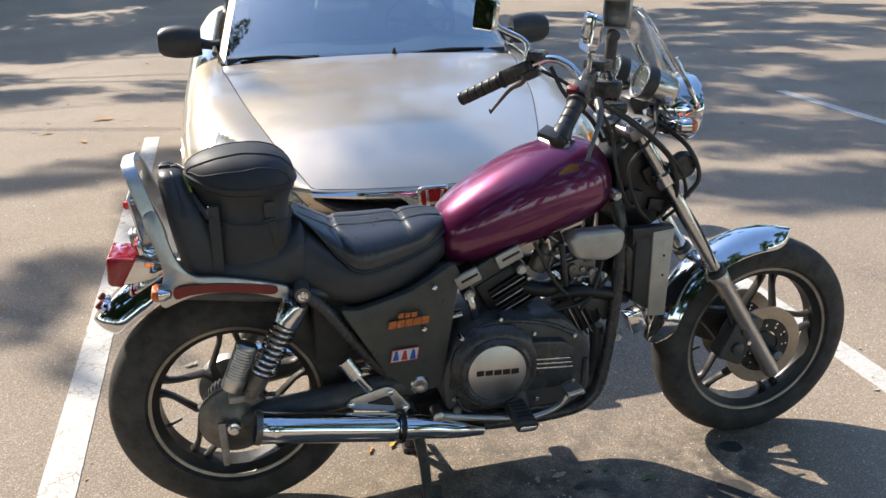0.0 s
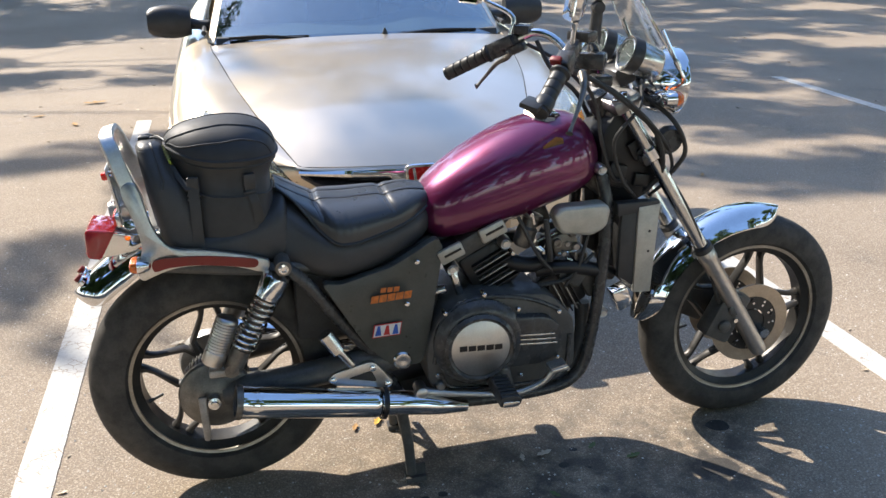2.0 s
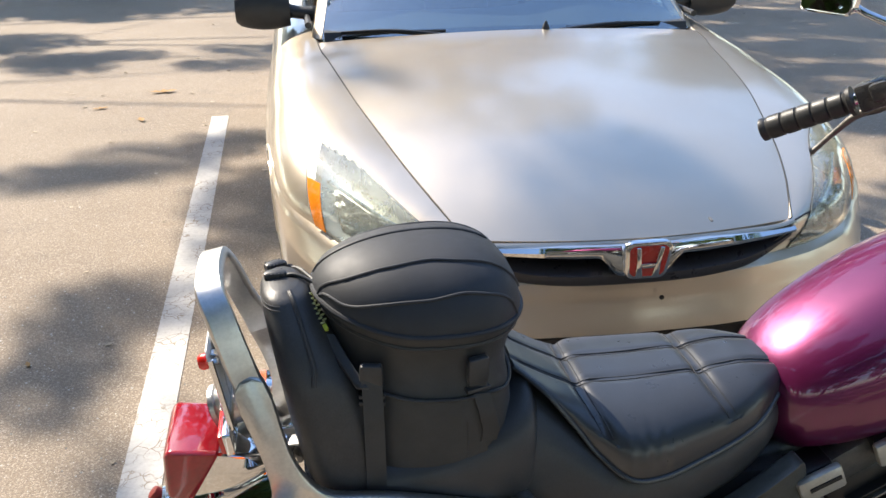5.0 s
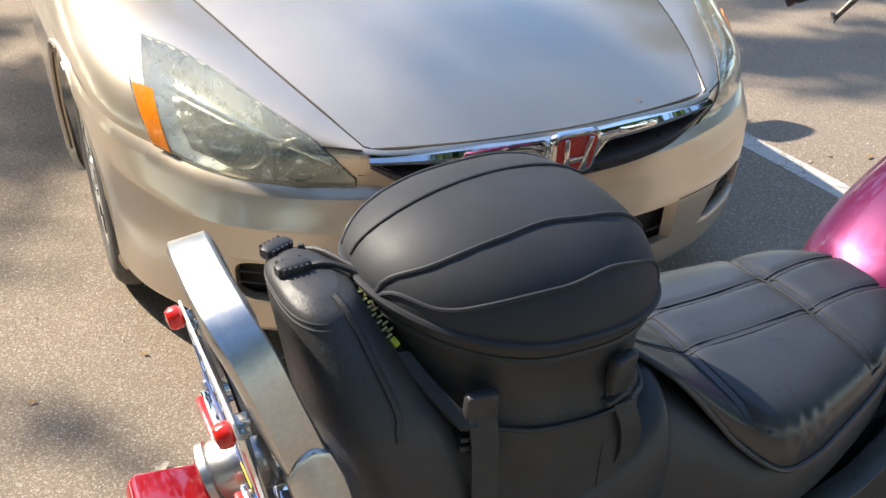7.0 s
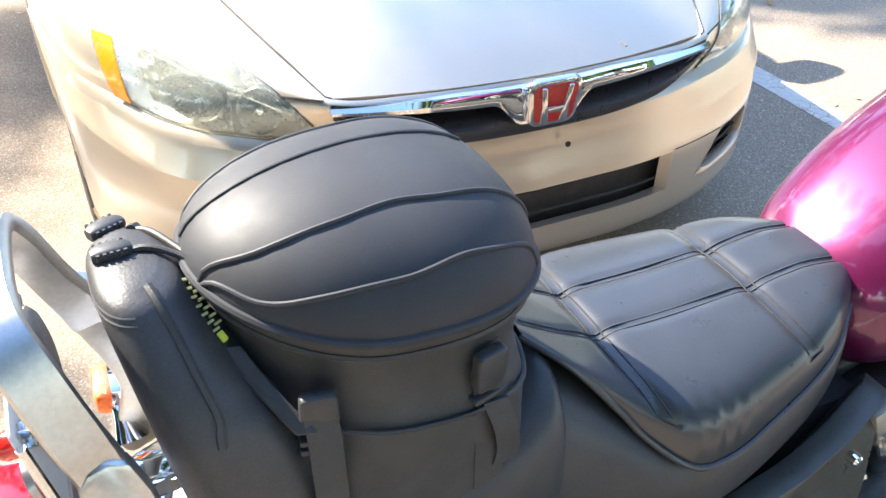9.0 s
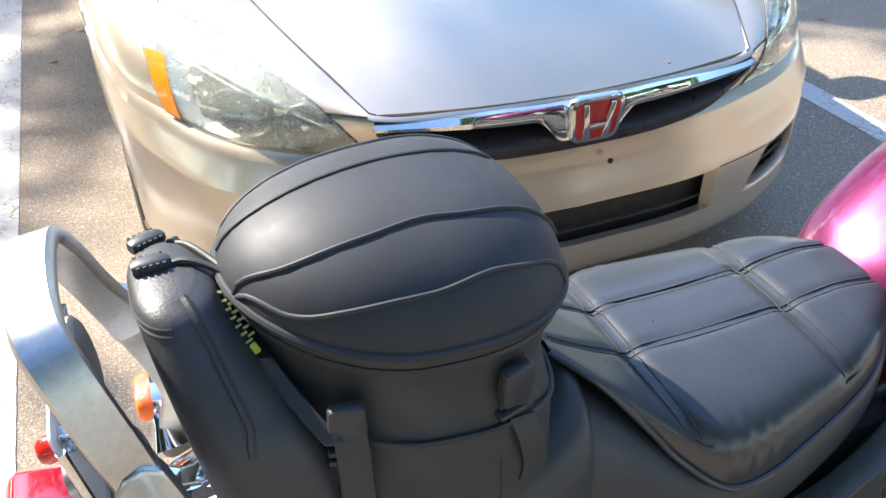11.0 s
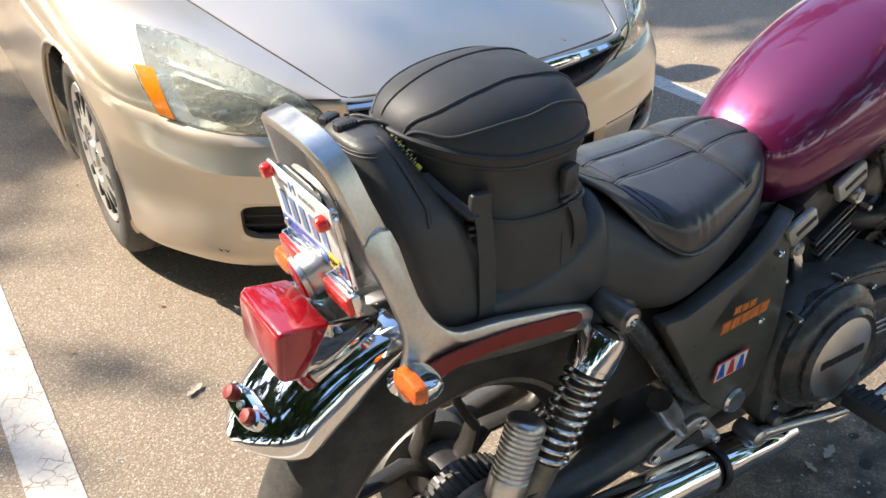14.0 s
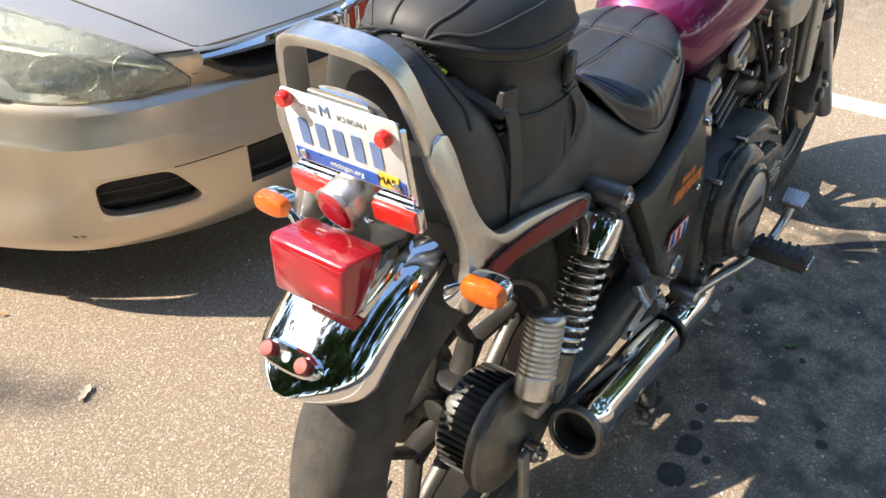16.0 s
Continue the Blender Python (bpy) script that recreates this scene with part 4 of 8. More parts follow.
# wheels
def car_wheel(u, v, s):
    w = new("wheel")
    w.parent = car
    w.matrix_basis = Matrix.Translation((u, v, 0.305))
    out = Matrix.Rotation(radians(90 * s), 4, "Y")
    m = bmesh.new()
    prof = [(0.205, -0.10), (0.235, -0.105), (0.28, -0.098), (0.300, -0.08), (0.305, -0.05), (0.305, -0.026), (0.299, -0.024), (0.299, -0.018), (0.305, -0.016), (0.305, 0.016), (0.299, 0.018), (0.299, 0.024), (0.305, 0.026), (0.304, 0.055), (0.298, 0.078), (0.282, 0.094), (0.26, 0.101), (0.235, 0.102), (0.214, 0.094), (0.203, 0.085), (0.203, -0.09)]
    lathe(m, prof, out, 60, True)
    part("tyre", m, CAR_RUBBER, w)
    # tread blocks on the shoulder
    m = bmesh.new()
    for i in range(72):
        q = 2 * math.pi * i / 72
        box(m, (0.2845, 0, 0.0790), (0.006, 0.017, 0.018), out @ Matrix.Rotation(q, 4, "Z") @ Matrix.Identity(4))
    tagged(part("tread", m, CAR_RUBBER, w), kind="stuff")
    m = bmesh.new()
    prof = [(0.196, 0.075), (0.204, 0.088), (0.200, 0.094), (0.190, 0.090), (0.178, 0.084), (0.13, 0.092), (0.085, 0.096), (0.072, 0.086), (0.040, 0.086), (0.034, 0.097), (0.001, 0.099), (0.001, 0.05), (0.19, 0.05)]
    lathe(m, prof, out, 60)
    cap = part("wheel_cover", m, HUBCAP, w, "silver plastic wheel cover with slots")
    m = bmesh.new()
    for i in range(14):
        q = 2 * math.pi * i / 14
        prism(m, rounded([(0.112, -0.005), (0.176, -0.015), (0.180, 0.015), (0.112, 0.005)], 0.010, 3), 0.012, out @ Matrix.Rotation(q, 4, "Z") @ Matrix.Translation((0, 0, 0.088)))
    parts("slot", m, DARK, cap)
    m = bmesh.new()
    for i in range(5):
        q = 2 * math.pi * i / 5
        lathe(m, [(0.001, 0), (0.011, 0), (0.011, 0.010), (0.007, 0.014), (0.001, 0.014)], out @ Matrix.Translation((0.056 * math.cos(q), 0.056 * math.sin(q), 0.084)), 8)
    parts("nut", m, WORN_CHROME, cap)


for v in (0.825, 3.56):
    for s in (-1, 1):
        car_wheel(s * 0.757, v, s)
        m = bmesh.new()
        loft(m, [[V(u, v + 0.345 * math.cos(q), 0.305 + 0.345 * math.sin(q)) for u in (s * 0.60, s * 0.800)] for q in (math.pi * (-0.12 + 1.24 * i / 20) for i in range(21))], caps=False, closed_ring=False)
        bmesh.ops.solidify(m, geom=m.faces[:], thickness=0.006)
        part("arch_liner", m, DARK, car)

# ---- motorcycle: x ahead, y to its left, z up; its middle plane is y = 0 ----
bike = thing("motorcycle", (0, -0.032, 0), "plum and black cruiser motorcycle upright on its centre stand", "motorcycle")


def wheel(name, c, r, width, rim_r, spokes, phase, steer=0.0, label=""):
    w = new(name)
    w.parent = bike
    w.matrix_basis = Matrix.Translation(c) @ Matrix.Rotation(steer, 4, "Z")
    ax = Matrix.Rotation(radians(90), 4, "X")
    h = width / 2
    m = bmesh.new()
    prof = []
    for i in range(17):
        t = math.pi * (i / 16)
        k = math.cos(t)
        q = math.sin(t) ** 0.75
        prof.append((rim_r + 0.004 + (r - rim_r - 0.004) * q, h * math.copysign(abs(k) ** 0.75, k) * (1 if q > 0.25 else 0.92)))
    prof += [(rim_r - 0.006, -h * 0.7), (rim_r - 0.006, h * 0.7)]
    lathe(m, prof, ax, 96, True)
    tyre = part("tyre", m, RUBBER, w, "black road tyre with a dusty tread")
    m = bmesh.new()
    ri = rim_r - 0.030
    lathe(m, [(rim_r + 0.004, h * 0.62), (rim_r + 0.003, h * 0.72), (rim_r - 0.006, h * 0.74), (rim_r - 0.012, h * 0.64), (ri, h * 0.42), (ri, -h * 0.42), (rim_r - 0.012, -h * 0.64), (rim_r - 0.006, -h * 0.74), (rim_r + 0.003, -h * 0.72), (rim_r + 0.004, -h * 0.62), (rim_r - 0.010, -h * 0.3), (rim_r - 0.010, h * 0.3)], ax, 72, True)
    rim = part("rim", m, WHEEL_DARK, w, "dark cast rim")
    for s in (-1, 1):
        m = bmesh.new()
        lathe(m, [(rim_r - 0.012, s * h * 0.66), (rim_r + 0.0045, s * h * 0.735), (rim_r + 0.0045, s * h * 0.785), (rim_r + 0.001, s * h * 0.80), (rim_r - 0.003, s * h * 0.76), (rim_r - 0.012, s * h * 0.74)], ax, 72, True)
        part("rim_edge", m, RIM_EDGE, rim, "machined bright rim edge")
    hub_r = 0.052
    m = bmesh.new()
    lathe(m, [(0.001, -h * 0.9), (hub_r * 0.6, -h * 0.9), (hub_r, -h * 0.6), (hub_r * 0.9, 0), (hub_r, h * 0.6), (hub_r * 0.6, h * 0.9), (0.001, h * 0.9)], ax, 32)
    part("hub", m, WHEEL_DARK, w)
    first = None
    for i in range(spokes):
        q = phase + 2 * math.pi * i / spokes
        for s in (-1, 1):
            m = bmesh.new()
            mm = ax @ Matrix.Rotation(q, 4, "Z")
            # two ribs leave the rim side by side and part towards the hub
            line = [V(ri + 0.004, s * 0.021, 0), V(ri - 0.016, s * 0.0195, 0), V(ri - 0.036, s * 0.024, 0), V(0.106 * math.cos(0.50), s * 0.106 * math.sin(0.50), 0), V(0.072 * math.cos(0.60), s * 0.072 * math.sin(0.60), 0), V(0.040 * math.cos(0.62), s * 0.040 * math.sin(0.62), 0)]
            rings = []
            for k, p in enumerate(line):
                tang = (line[min(k + 1, 5)] - line[max(k - 1, 0)]).normalized()
                side = V(-tang.y, tang.x, 0)
                ww, dd = (0.013, 0.0075, 0.0065, 0.008, 0.010, 0.012)[k], (0.013, 0.013, 0.013, 0.015, 0.018, 0.020)[k]
                rings.append([mm @ (p + side * (y * ww) + V(0, 0, z * dd)) for y, z in ((-1, -0.5), (-0.5, -1), (0.5, -1), (1, -0.5), (1, 0.5), (0.5, 1), (-0.5, 1), (-1, 0.5))])
            loft(m, rings)
            part("spoke", m, WHEEL_DARK, w)
    m = bmesh.new()
    mm = ax @ Matrix.Rotation(phase + math.pi, 4, "Z")
    tube(m, [mm @ V(ri + 0.006, 0, 0), mm @ V(ri - 0.014, 0, -0.002), mm @ V(ri - 0.038, 0, -0.006)], [0.0065, 0.0042, 0.0038], 10)
    part("tyre_valve", m, HOSE, w)
    return w


rear = wheel("rear_wheel", (0.036, 0.000, 0.329), 0.314, 0.130, 0.220, 5, 0.35, label="")
STEER = radians(2)
front = wheel("front_wheel", (1.528, 0.0, 0.312), 0.311, 0.108, 0.231, 5, 0.12, STEER)
YAX = Matrix.Rotation(radians(90), 4, "X")        # z of the frame runs towards -y


def ylathe(m, x, z, prof, n=32):
    """Profile of (radius, y) turned round an axle across the bike."""
    lathe(m, [(r, -y) for r, y in prof], Matrix.Translation((x, 0, z)) @ YAX, n)


# finned drum with the drive housing's dished cover on the near side
m = bmesh.new()
ylathe(m, 0.030, 0.322, [(0.001, -0.090), (0.086, -0.090), (0.090, -0.096), (0.091, -0.108), (0.087, -0.114), (0.080, -0.116), (0.070, -0.121), (0.050, -0.131), (0.034, -0.138), (0.001, -0.142)], 48)
drive = part("drive_housing", m, DARK_CAST, bike, "dull grey shaft drive housing")
m = bmesh.new()
ylathe(m, 0.034, 0.326, [(0.001, -0.030), (0.076, -0.030), (0.080, -0.036), (0.080, -0.092), (0.076, -0.098), (0.001, -0.098)], 48)
part("finned_drum", m, BLACK_SATIN, drive)
m = bmesh.new()
for i in range(44):
    q = 2 * math.pi * i / 44
    c = V(0.034 + 0.080 * math.cos(q), -0.062, 0.326 + 0.080 * math.sin(q))
    box(m, (0, 0, 0), (0.007, 0.050, 0.0040), Matrix.Translation(c) @ Matrix.Rotation(-q, 4, "Y"))
tagged(part("cooling_fin_ring", m, INK, drive), kind="stuff")
m = bmesh.new()
prism(m, rounded([(-0.012, 0.345), (0.008, 0.345), (0.010, 0.235), (0.004, 0.222), (-0.008, 0.225), (-0.008, 0.24)], 0.006), 0.010, side_at(-0.158))
part("torque_lever", m, CAST, drive, bevel=0.002)
m = bmesh.new()
ylathe(m, 0.026, 0.326, [(0.001, -0.146), (0.016, -0.146), (0.016, -0.166), (0.010, -0.168), (0.010, -0.176), (0.001, -0.176)], 12)
part("axle_nut", m, WORN_CHROME, drive)
m = bmesh.new()
ylathe(m, 0.026, 0.326, [(0.001, 0.05), (0.085, 0.05), (0.090, 0.075), (0.06, 0.10), (0.02, 0.115), (0.001, 0.115)], 32)
part("brake_drum", m, CAST, bike)

# swing arm
m = bmesh.new()
tube(m, [(0.05, -0.105, 0.325), (0.2, -0.115, 0.34), (0.36, -0.115, 0.36), (0.50, -0.105, 0.372)], [0.040, 0.034, 0.036, 0.042], 14)
tube(m, [(0.0, 0.10, 0.312), (0.25, 0.115, 0.34), (0.50, 0.10, 0.37)], [0.028, 0.028, 0.034], 12)
tube(m, [(0.46, -0.12, 0.37), (0.46, 0.12, 0.37)], 0.034, 12, 0)
part("swing_arm", m, BLACK_SATIN, bike, "black swing arm with the drive shaft inside")


# shocks
def shock(s):
    top, bot = V(0.214, s * 0.150, 0.664), V(0.074, s * 0.148, 0.405)
    way = (top - bot).normalized()
    at = lambda t: bot.lerp(top, t)
    m = bmesh.new()
    fr = axis(bot, way)
    ln = (top - bot).length
    lathe(m, [(0.001, 0.0), (0.022, 0.0), (0.024, 0.01), (0.024, 0.062), (0.019, 0.064), (0.017, ln * 0.72), (0.001, ln * 0.72)], fr, 20)
    sh = part("shock_absorber", m, DARK_CAST, bike, "chrome rear shock absorber")
    m = bmesh.new()
    lathe(m, [(0.029, ln * 0.70), (0.032, ln * 0.705), (0.032, ln * 0.73), (0.0335, ln * 0.735), (0.034, ln * 0.87), (0.031, ln * 0.90), (0.020, ln * 0.92), (0.001, ln * 0.92), (0.001, ln * 0.71)], fr, 28)
    part("upper_cover", m, CHROME, sh, "polished chrome cover")
    m = bmesh.new()
    turns = 9.0
    pts = []
    for i in range(int(turns * 16) + 1):
        q = 2 * math.pi * i / 16
        pts.append(fr @ V(0.0275 * math.cos(q), 0.0275 * math.sin(q), 0.064 + (ln * 0.70 - 0.064) * i / (turns * 16)))
    tube(m, pts, 0.0038, 8, 0)
    part("spring", m, WORN_CHROME, sh, "bright coil spring")
    m = bmesh.new()
    tube(m, [top + V(0, s * 0.028, 0), top - V(0, s * 0.04, 0)], 0.0185, 20, 0)
    tube(m, [bot + V(0, s * 0.022, 0.005), bot - V(0, s * 0.03, -0.005)], 0.017, 16, 0)
    parts("bush", m, DARK_CAST, sh)
    m = bmesh.new()
    ylathe(m, top.x, top.z, [(0.001, s * 0.176), (0.012, s * 0.176), (0.012, s * 0.183), (0.007, s * 0.184), (0.006, s * 0.179), (0.001, s * 0.179)], 14)
    part("shock_bolt", m, CHROME, sh)
    return sh


shock(-1)
shock(1)
# ribbed canister in front of the near shock
m = bmesh.new()
fr = axis((0.030, -0.150, 0.428), V(0.080, -0.140, 0.545) - V(0.030, -0.150, 0.428)) @ Matrix.Diagonal((0.84, 0.84, 0.84, 1))
prof = [(0.001, 0), (0.030, 0), (0.033, 0.004), (0.033, 0.040)]
for i in range(11):
    z = 0.043 + i * 0.0088
    prof += [(0.0295, z), (0.0295, z + 0.0022), (0.033, z + 0.0036), (0.033, z + 0.0064)]
prof += [(0.030, 0.143), (0.026, 0.146), (0.001, 0.146)]
lathe(m, prof, fr, 28)
part("ribbed_canister", m, ALU, bike, "dull grey ribbed canister")
m = bmesh.new()
box(m, (0.058, -0.150, 0.404), (0.075, 0.03, 0.02))
part("lower_bracket", m, CAST, bike, bevel=0.005)

# exhausts
for s in (-1, 1):
    y = s * 0.172
    m = bmesh.new()
    line = [(0.078, y * 1.13, 0.340), (0.10, y, 0.326), (0.13, y, 0.322), (0.43, y, 0.272)]
    fr = axis(line[0], V(*line[-1]) - V(*line[0]))
    ln = (V(*line[-1]) - V(*line[0])).length
    prof = [(0.030, 0.055), (0.034, 0.004), (0.040, 0.0), (0.042, 0.004), (0.040, 0.012), (0.0385, 0.045), (0.0395, 0.052), (0.0385, 0.060), (0.0375, ln - 0.02), (0.036, ln - 0.006), (0.031, ln), (0.001, ln), (0.001, 0.055)]
    lathe(m, prof, fr, 36)
    muf = part("muffler", m, CHROME, bike, "chrome silencer with an open end")
    m = bmesh.new()
    lathe(m, [(0.001, 0.04), (0.030, 0.04), (0.0335, 0.003), (0.034, 0.003), (0.034, 0.05), (0.001, 0.05)], fr, 32)
    ring = bmesh.new()
    lathe(ring, [(0.035, -0.003), (0.0412, -0.003), (0.0428, 0.006), (0.0408, 0.012), (0.035, 0.010)], fr, 32, True)
    part("outlet_ring", ring, DARK_CAST, muf, "tarnished end ring")
    part("outlet", m, DARK, muf, "dark inside of the outlet")
    m = bmesh.new()
    lathe(m, [(0.036, ln + 0.001), (0.041, ln + 0.001), (0.041, ln + 0.012), (0.030, ln + 0.012)], fr, 32, True)
    part("clamp", m, INK, muf)
    m = bmesh.new()
    tube(m, [(0.43, y, 0.272), (0.50, y, 0.262), (0.58, y, 0.245), (0.655, y * 0.97, 0.228)], [0.033, 0.031, 0.026, 0.016], 16)
    part("exhaust_shield", m, CHROME, muf)
    m = bmesh.new()
    tube(m, [(0.62, y * 0.7, 0.235), (0.85, y * 0.6, 0.215), (0.955, y * 0.50, 0.235), (1.005, y * 0.45, 0.34), (1.005, y * 0.40, 0.44)], 0.021, 14)
    part("exhaust_pipe", m, BLACK_SATIN, muf)

# unseen box, added to keep sunlight from passing under the engine
m = bmesh.new()
prism(m, rounded([(0.40, 0.245), (0.44, 0.175), (0.78, 0.165), (0.84, 0.20), (0.80, 0.25), (0.60, 0.27)], 0.02), 0.21, side_at(0.055))
part("sun_block_box", m, BLACK_SATIN, bike, "unseen black box that blocks sun under the engine", bevel=0.012)

# frame
for s in (-1, 1):
    y = s * 0.115
    m = bmesh.new()
    tube(m, [(1.035, y * 0.75, 0.80), (1.045, y * 0.9, 0.72), (1.035, y * 1.05, 0.55), (1.005, y * 1.1, 0.33), (0.975, y * 1.1, 0.255), (0.90, y * 1.1, 0.222), (0.70, y * 1.1, 0.215), (0.52, y, 0.232), (0.46, y, 0.31)], 0.0165, 12)
    part("down_tube", m, BLACK_GLOSS, bike)
    m = bmesh.new()
    tube(m, [(0.215, s * 0.135, 0.655), (0.27, s * 0.135, 0.60), (0.36, s * 0.13, 0.47), (0.425, s * 0.125, 0.395), (0.47, s * 0.125, 0.375), (0.50, s * 0.12, 0.41)], 0.0155, 12)
    part("rear_stay", m, BLACK_GLOSS, bike)
    m = bmesh.new()
    tube(m, [(-0.06, s * 0.10, 0.67), (0.2, s * 0.12, 0.645), (0.45, s * 0.07, 0.63), (0.7, s * 0.05, 0.69), (1.04, s * 0.03, 0.86)], 0.016, 12)
    part("top_tube", m, BLACK_SATIN, bike)

# centre stand
m = bmesh.new()
for s in (-1, 1):
    tube(m, [(0.485, s * 0.115, 0.245), (0.505, s * 0.125, 0.12), (0.512, s * 0.13, 0.018)], [0.017, 0.015, 0.014], 10)
    box(m, (0.522, s * 0.132, 0.008), (0.055, 0.035, 0.014))
    box(m, (0.535, s * 0.132, 0.030), (0.028, 0.008, 0.034))
tube(m, [(0.487, -0.12, 0.22), (0.487, 0.12, 0.22)], 0.013, 10, 0)
tube(m, [(0.495, 0.09, 0.17), (0.56, 0.17, 0.03)], 0.010, 8, 0)
part("centre_stand", m, BLACK_SATIN, bike, "black steel centre stand")


# ---- tank, seat, side panels ----
class Shape:
    """A body lofted along x: stations of x, top, bottom, half width, roundness and pinch."""

    def __init__(self, stations, n=8):
        self.st = smooth_line(stations, n)

    def at(self, x):
        st = self.st
        for a, b2 in zip(st, st[1:]):
            if x <= b2[0]:
                f = (x - a[0]) / (b2[0] - a[0] + 1e-9)
                return [p + (q - p) * f for p, q in zip(a, b2)]
        return list(st[-1])

    def point(self, row, t):
        x, top, bot, hw, p, pinch = row
        c, s = math.cos(t), math.sin(t)
        y = hw * math.copysign(abs(c) ** (2 / p), c)
        z = (top + bot) / 2 + (top - bot) / 2 * math.copysign(abs(s) ** (2 / p), s)
        y *= 1 - pinch * (z - bot) / (top - bot + 1e-6)
        return V(x, y, z)

    def mesh(self, n=40):
        m = bmesh.new()
        loft(m, [[self.point(r, 2 * math.pi * k / n) for k in range(n)] for r in self.st])
        return m

    def top(self, x, y):
        """The upper skin's height at x, y."""
        row = self.at(x)
        lo, hi = 0.0, math.pi / 2
        y0 = abs(y)
        for _ in range(40):
            mid = (lo + hi) / 2
            if self.point(row, mid).y > y0:
                lo = mid
            else:
                hi = mid
        return V(x, y, self.point(row, lo).z)

    def side(self, x, t):
        return self.point(self.at(x), t)


TANK = Shape([(0.568, 0.770, 0.685, 0.052, 2.3, 0.1), (0.60, 0.805, 0.656, 0.100, 2.6, 0.12), (0.66, 0.851, 0.657, 0.128, 2.6, 0.14), (0.74, 0.897, 0.678, 0.145, 2.6, 0.16), (0.82, 0.932, 0.698, 0.152, 2.6, 0.18), (0.89, 0.949, 0.720, 0.152, 2.5, 0.20), (0.955, 0.952, 0.742, 0.140, 2.5, 0.22), (1.00, 0.934, 0.762, 0.118, 2.4, 0.2), (1.030, 0.895, 0.785, 0.078, 2.2, 0.2), (1.040, 0.855, 0.812, 0.02, 2, 0.2)])
tank = part("fuel_tank", TANK.mesh(56), PURPLE, bike, "glossy plum metallic teardrop fuel tank", angle=60)
m = bmesh.new()
tz = TANK.top(0.90, 0)
fr = axis(tz + V(0, 0, -0.004), (0.06, 0, 1))
flap = [(-0.062, -0.012), (-0.040, -0.034), (0.034, -0.036), (0.058, -0.018), (0.058, 0.018), (0.034, 0.036), (-0.040, 0.034), (-0.062, 0.012)]
loft(m, [[fr @ V(x * k, y * k, h) for x, y in flap] for h, k in ((-0.006, 1.0), (0.005, 1.0), (0.009, 0.94), (0.012, 0.66), (0.0125, 0.5))])
cap = part("filler_cap", m, CHROME, tank, "angular chrome filler cap flap", angle=15)
m = bmesh.new()
lathe(m, [(0.001, 0.010), (0.018, 0.010), (0.018, 0.0150), (0.014, 0.0165), (0.001, 0.0165)], fr, 20)
part("cap_lock", m, WORN_CHROME, cap)
for s in (-1, 1):
    m = bmesh.new()
    rings = []
    for i in range(7):
        x = 0.862 + 0.055 * i / 6
        hgt = 0.20 * (1 - abs(i - 4) / 5.5)
        t0 = 0.45
        ring_pts = []
        for t in (t0 + hgt, t0):
            p = TANK.side(x, t)
            ring_pts.append(V(p.x, s * (p.y + 0.0016), p.z))
        rings.append(ring_pts)
    loft(m, rings, caps=False, closed_ring=False)
    bmesh.ops.solidify(m, geom=m.faces[:], thickness=0.001)
    part("tank_badge", m, mat("gold_badge" + str(s + 1), (0.42, 0.20, 0.05), 0.4, 0.3, var=0.25, bump=0.0), tank, "faded gold badge")

# rider seat: a padded cushion over a matt skirt, with a piped edge between them
PIPE = smooth_line([(0.216, 0.826, 0.050), (0.252, 0.800, 0.080), (0.288, 0.757, 0.102), (0.311, 0.728, 0.118), (0.347, 0.702, 0.142), (0.39, 0.699, 0.142), (0.44, 0.708, 0.131), (0.50, 0.722, 0.115), (0.54, 0.735, 0.098), (0.58, 0.752, 0.066), (0.606, 0.758, 0.034), (0.614, 0.759, 0.006)], 6)
SKIRT = Shape([(0.19, 0.815, 0.635, 0.116, 3.2, 0.16), (0.25, 0.790, 0.610, 0.134, 3.0, 0.22), (0.33, 0.728, 0.592, 0.146, 3.2, 0.03), (0.40, 0.722, 0.598, 0.140, 3.2, -0.02), (0.47, 0.732, 0.615, 0.126, 3.0, -0.02), (0.53, 0.745, 0.640, 0.108, 3.0, 0.0), (0.575, 0.752, 0.668, 0.080, 2.8, 0.0), (0.606, 0.755, 0.70, 0.042, 2.4, 0.0)])
skirt = part("seat_skirt", SKIRT.mesh(48), VINYL, bike, "black vinyl seat skirt", angle=60)


def cushion(i, t):
    """A point of the cushion: station i of the piping, t from 0 at the near edge to pi at the far one."""
    x, z, hw = PIPE[i]
    crest = 0.785 + 0.044 * max(0, (0.300 - x) / 0.084) ** 1.2 - 0.003 * math.exp(-((x - 0.38) / 0.06) ** 2) + 0.006 * math.exp(-((x - 0.54) / 0.04) ** 2)
    crest = max(crest, z + 0.004)
    if x > 0.585:
        crest = z + (crest - z) * max(0.05, math.cos((x - 0.585) / 0.030 * math.pi / 2)) ** 0.7
    c, s = math.cos(t), math.sin(t)
    y = -hw * math.copysign(abs(c) ** 0.80, c)
    zz = z + (crest - z) * s ** 0.62
    if s > 0.3:
        for xs in (0.306, 0.478):
            zz -= 0.0055 * math.exp(-((x - xs - 0.02 * abs(c) ** 3) / 0.0100) ** 2)
        zz -= 0.0035 * math.exp(-((abs(y) - 0.033) / 0.005) ** 2)
    fold = max(0, 1 - abs(x - 0.375) / 0.055) * max(0, 1 - s) * min(1, s / 0.2)
    y *= 1 + 0.009 * math.sin(x * 330) * fold
    return V(x, y, zz)


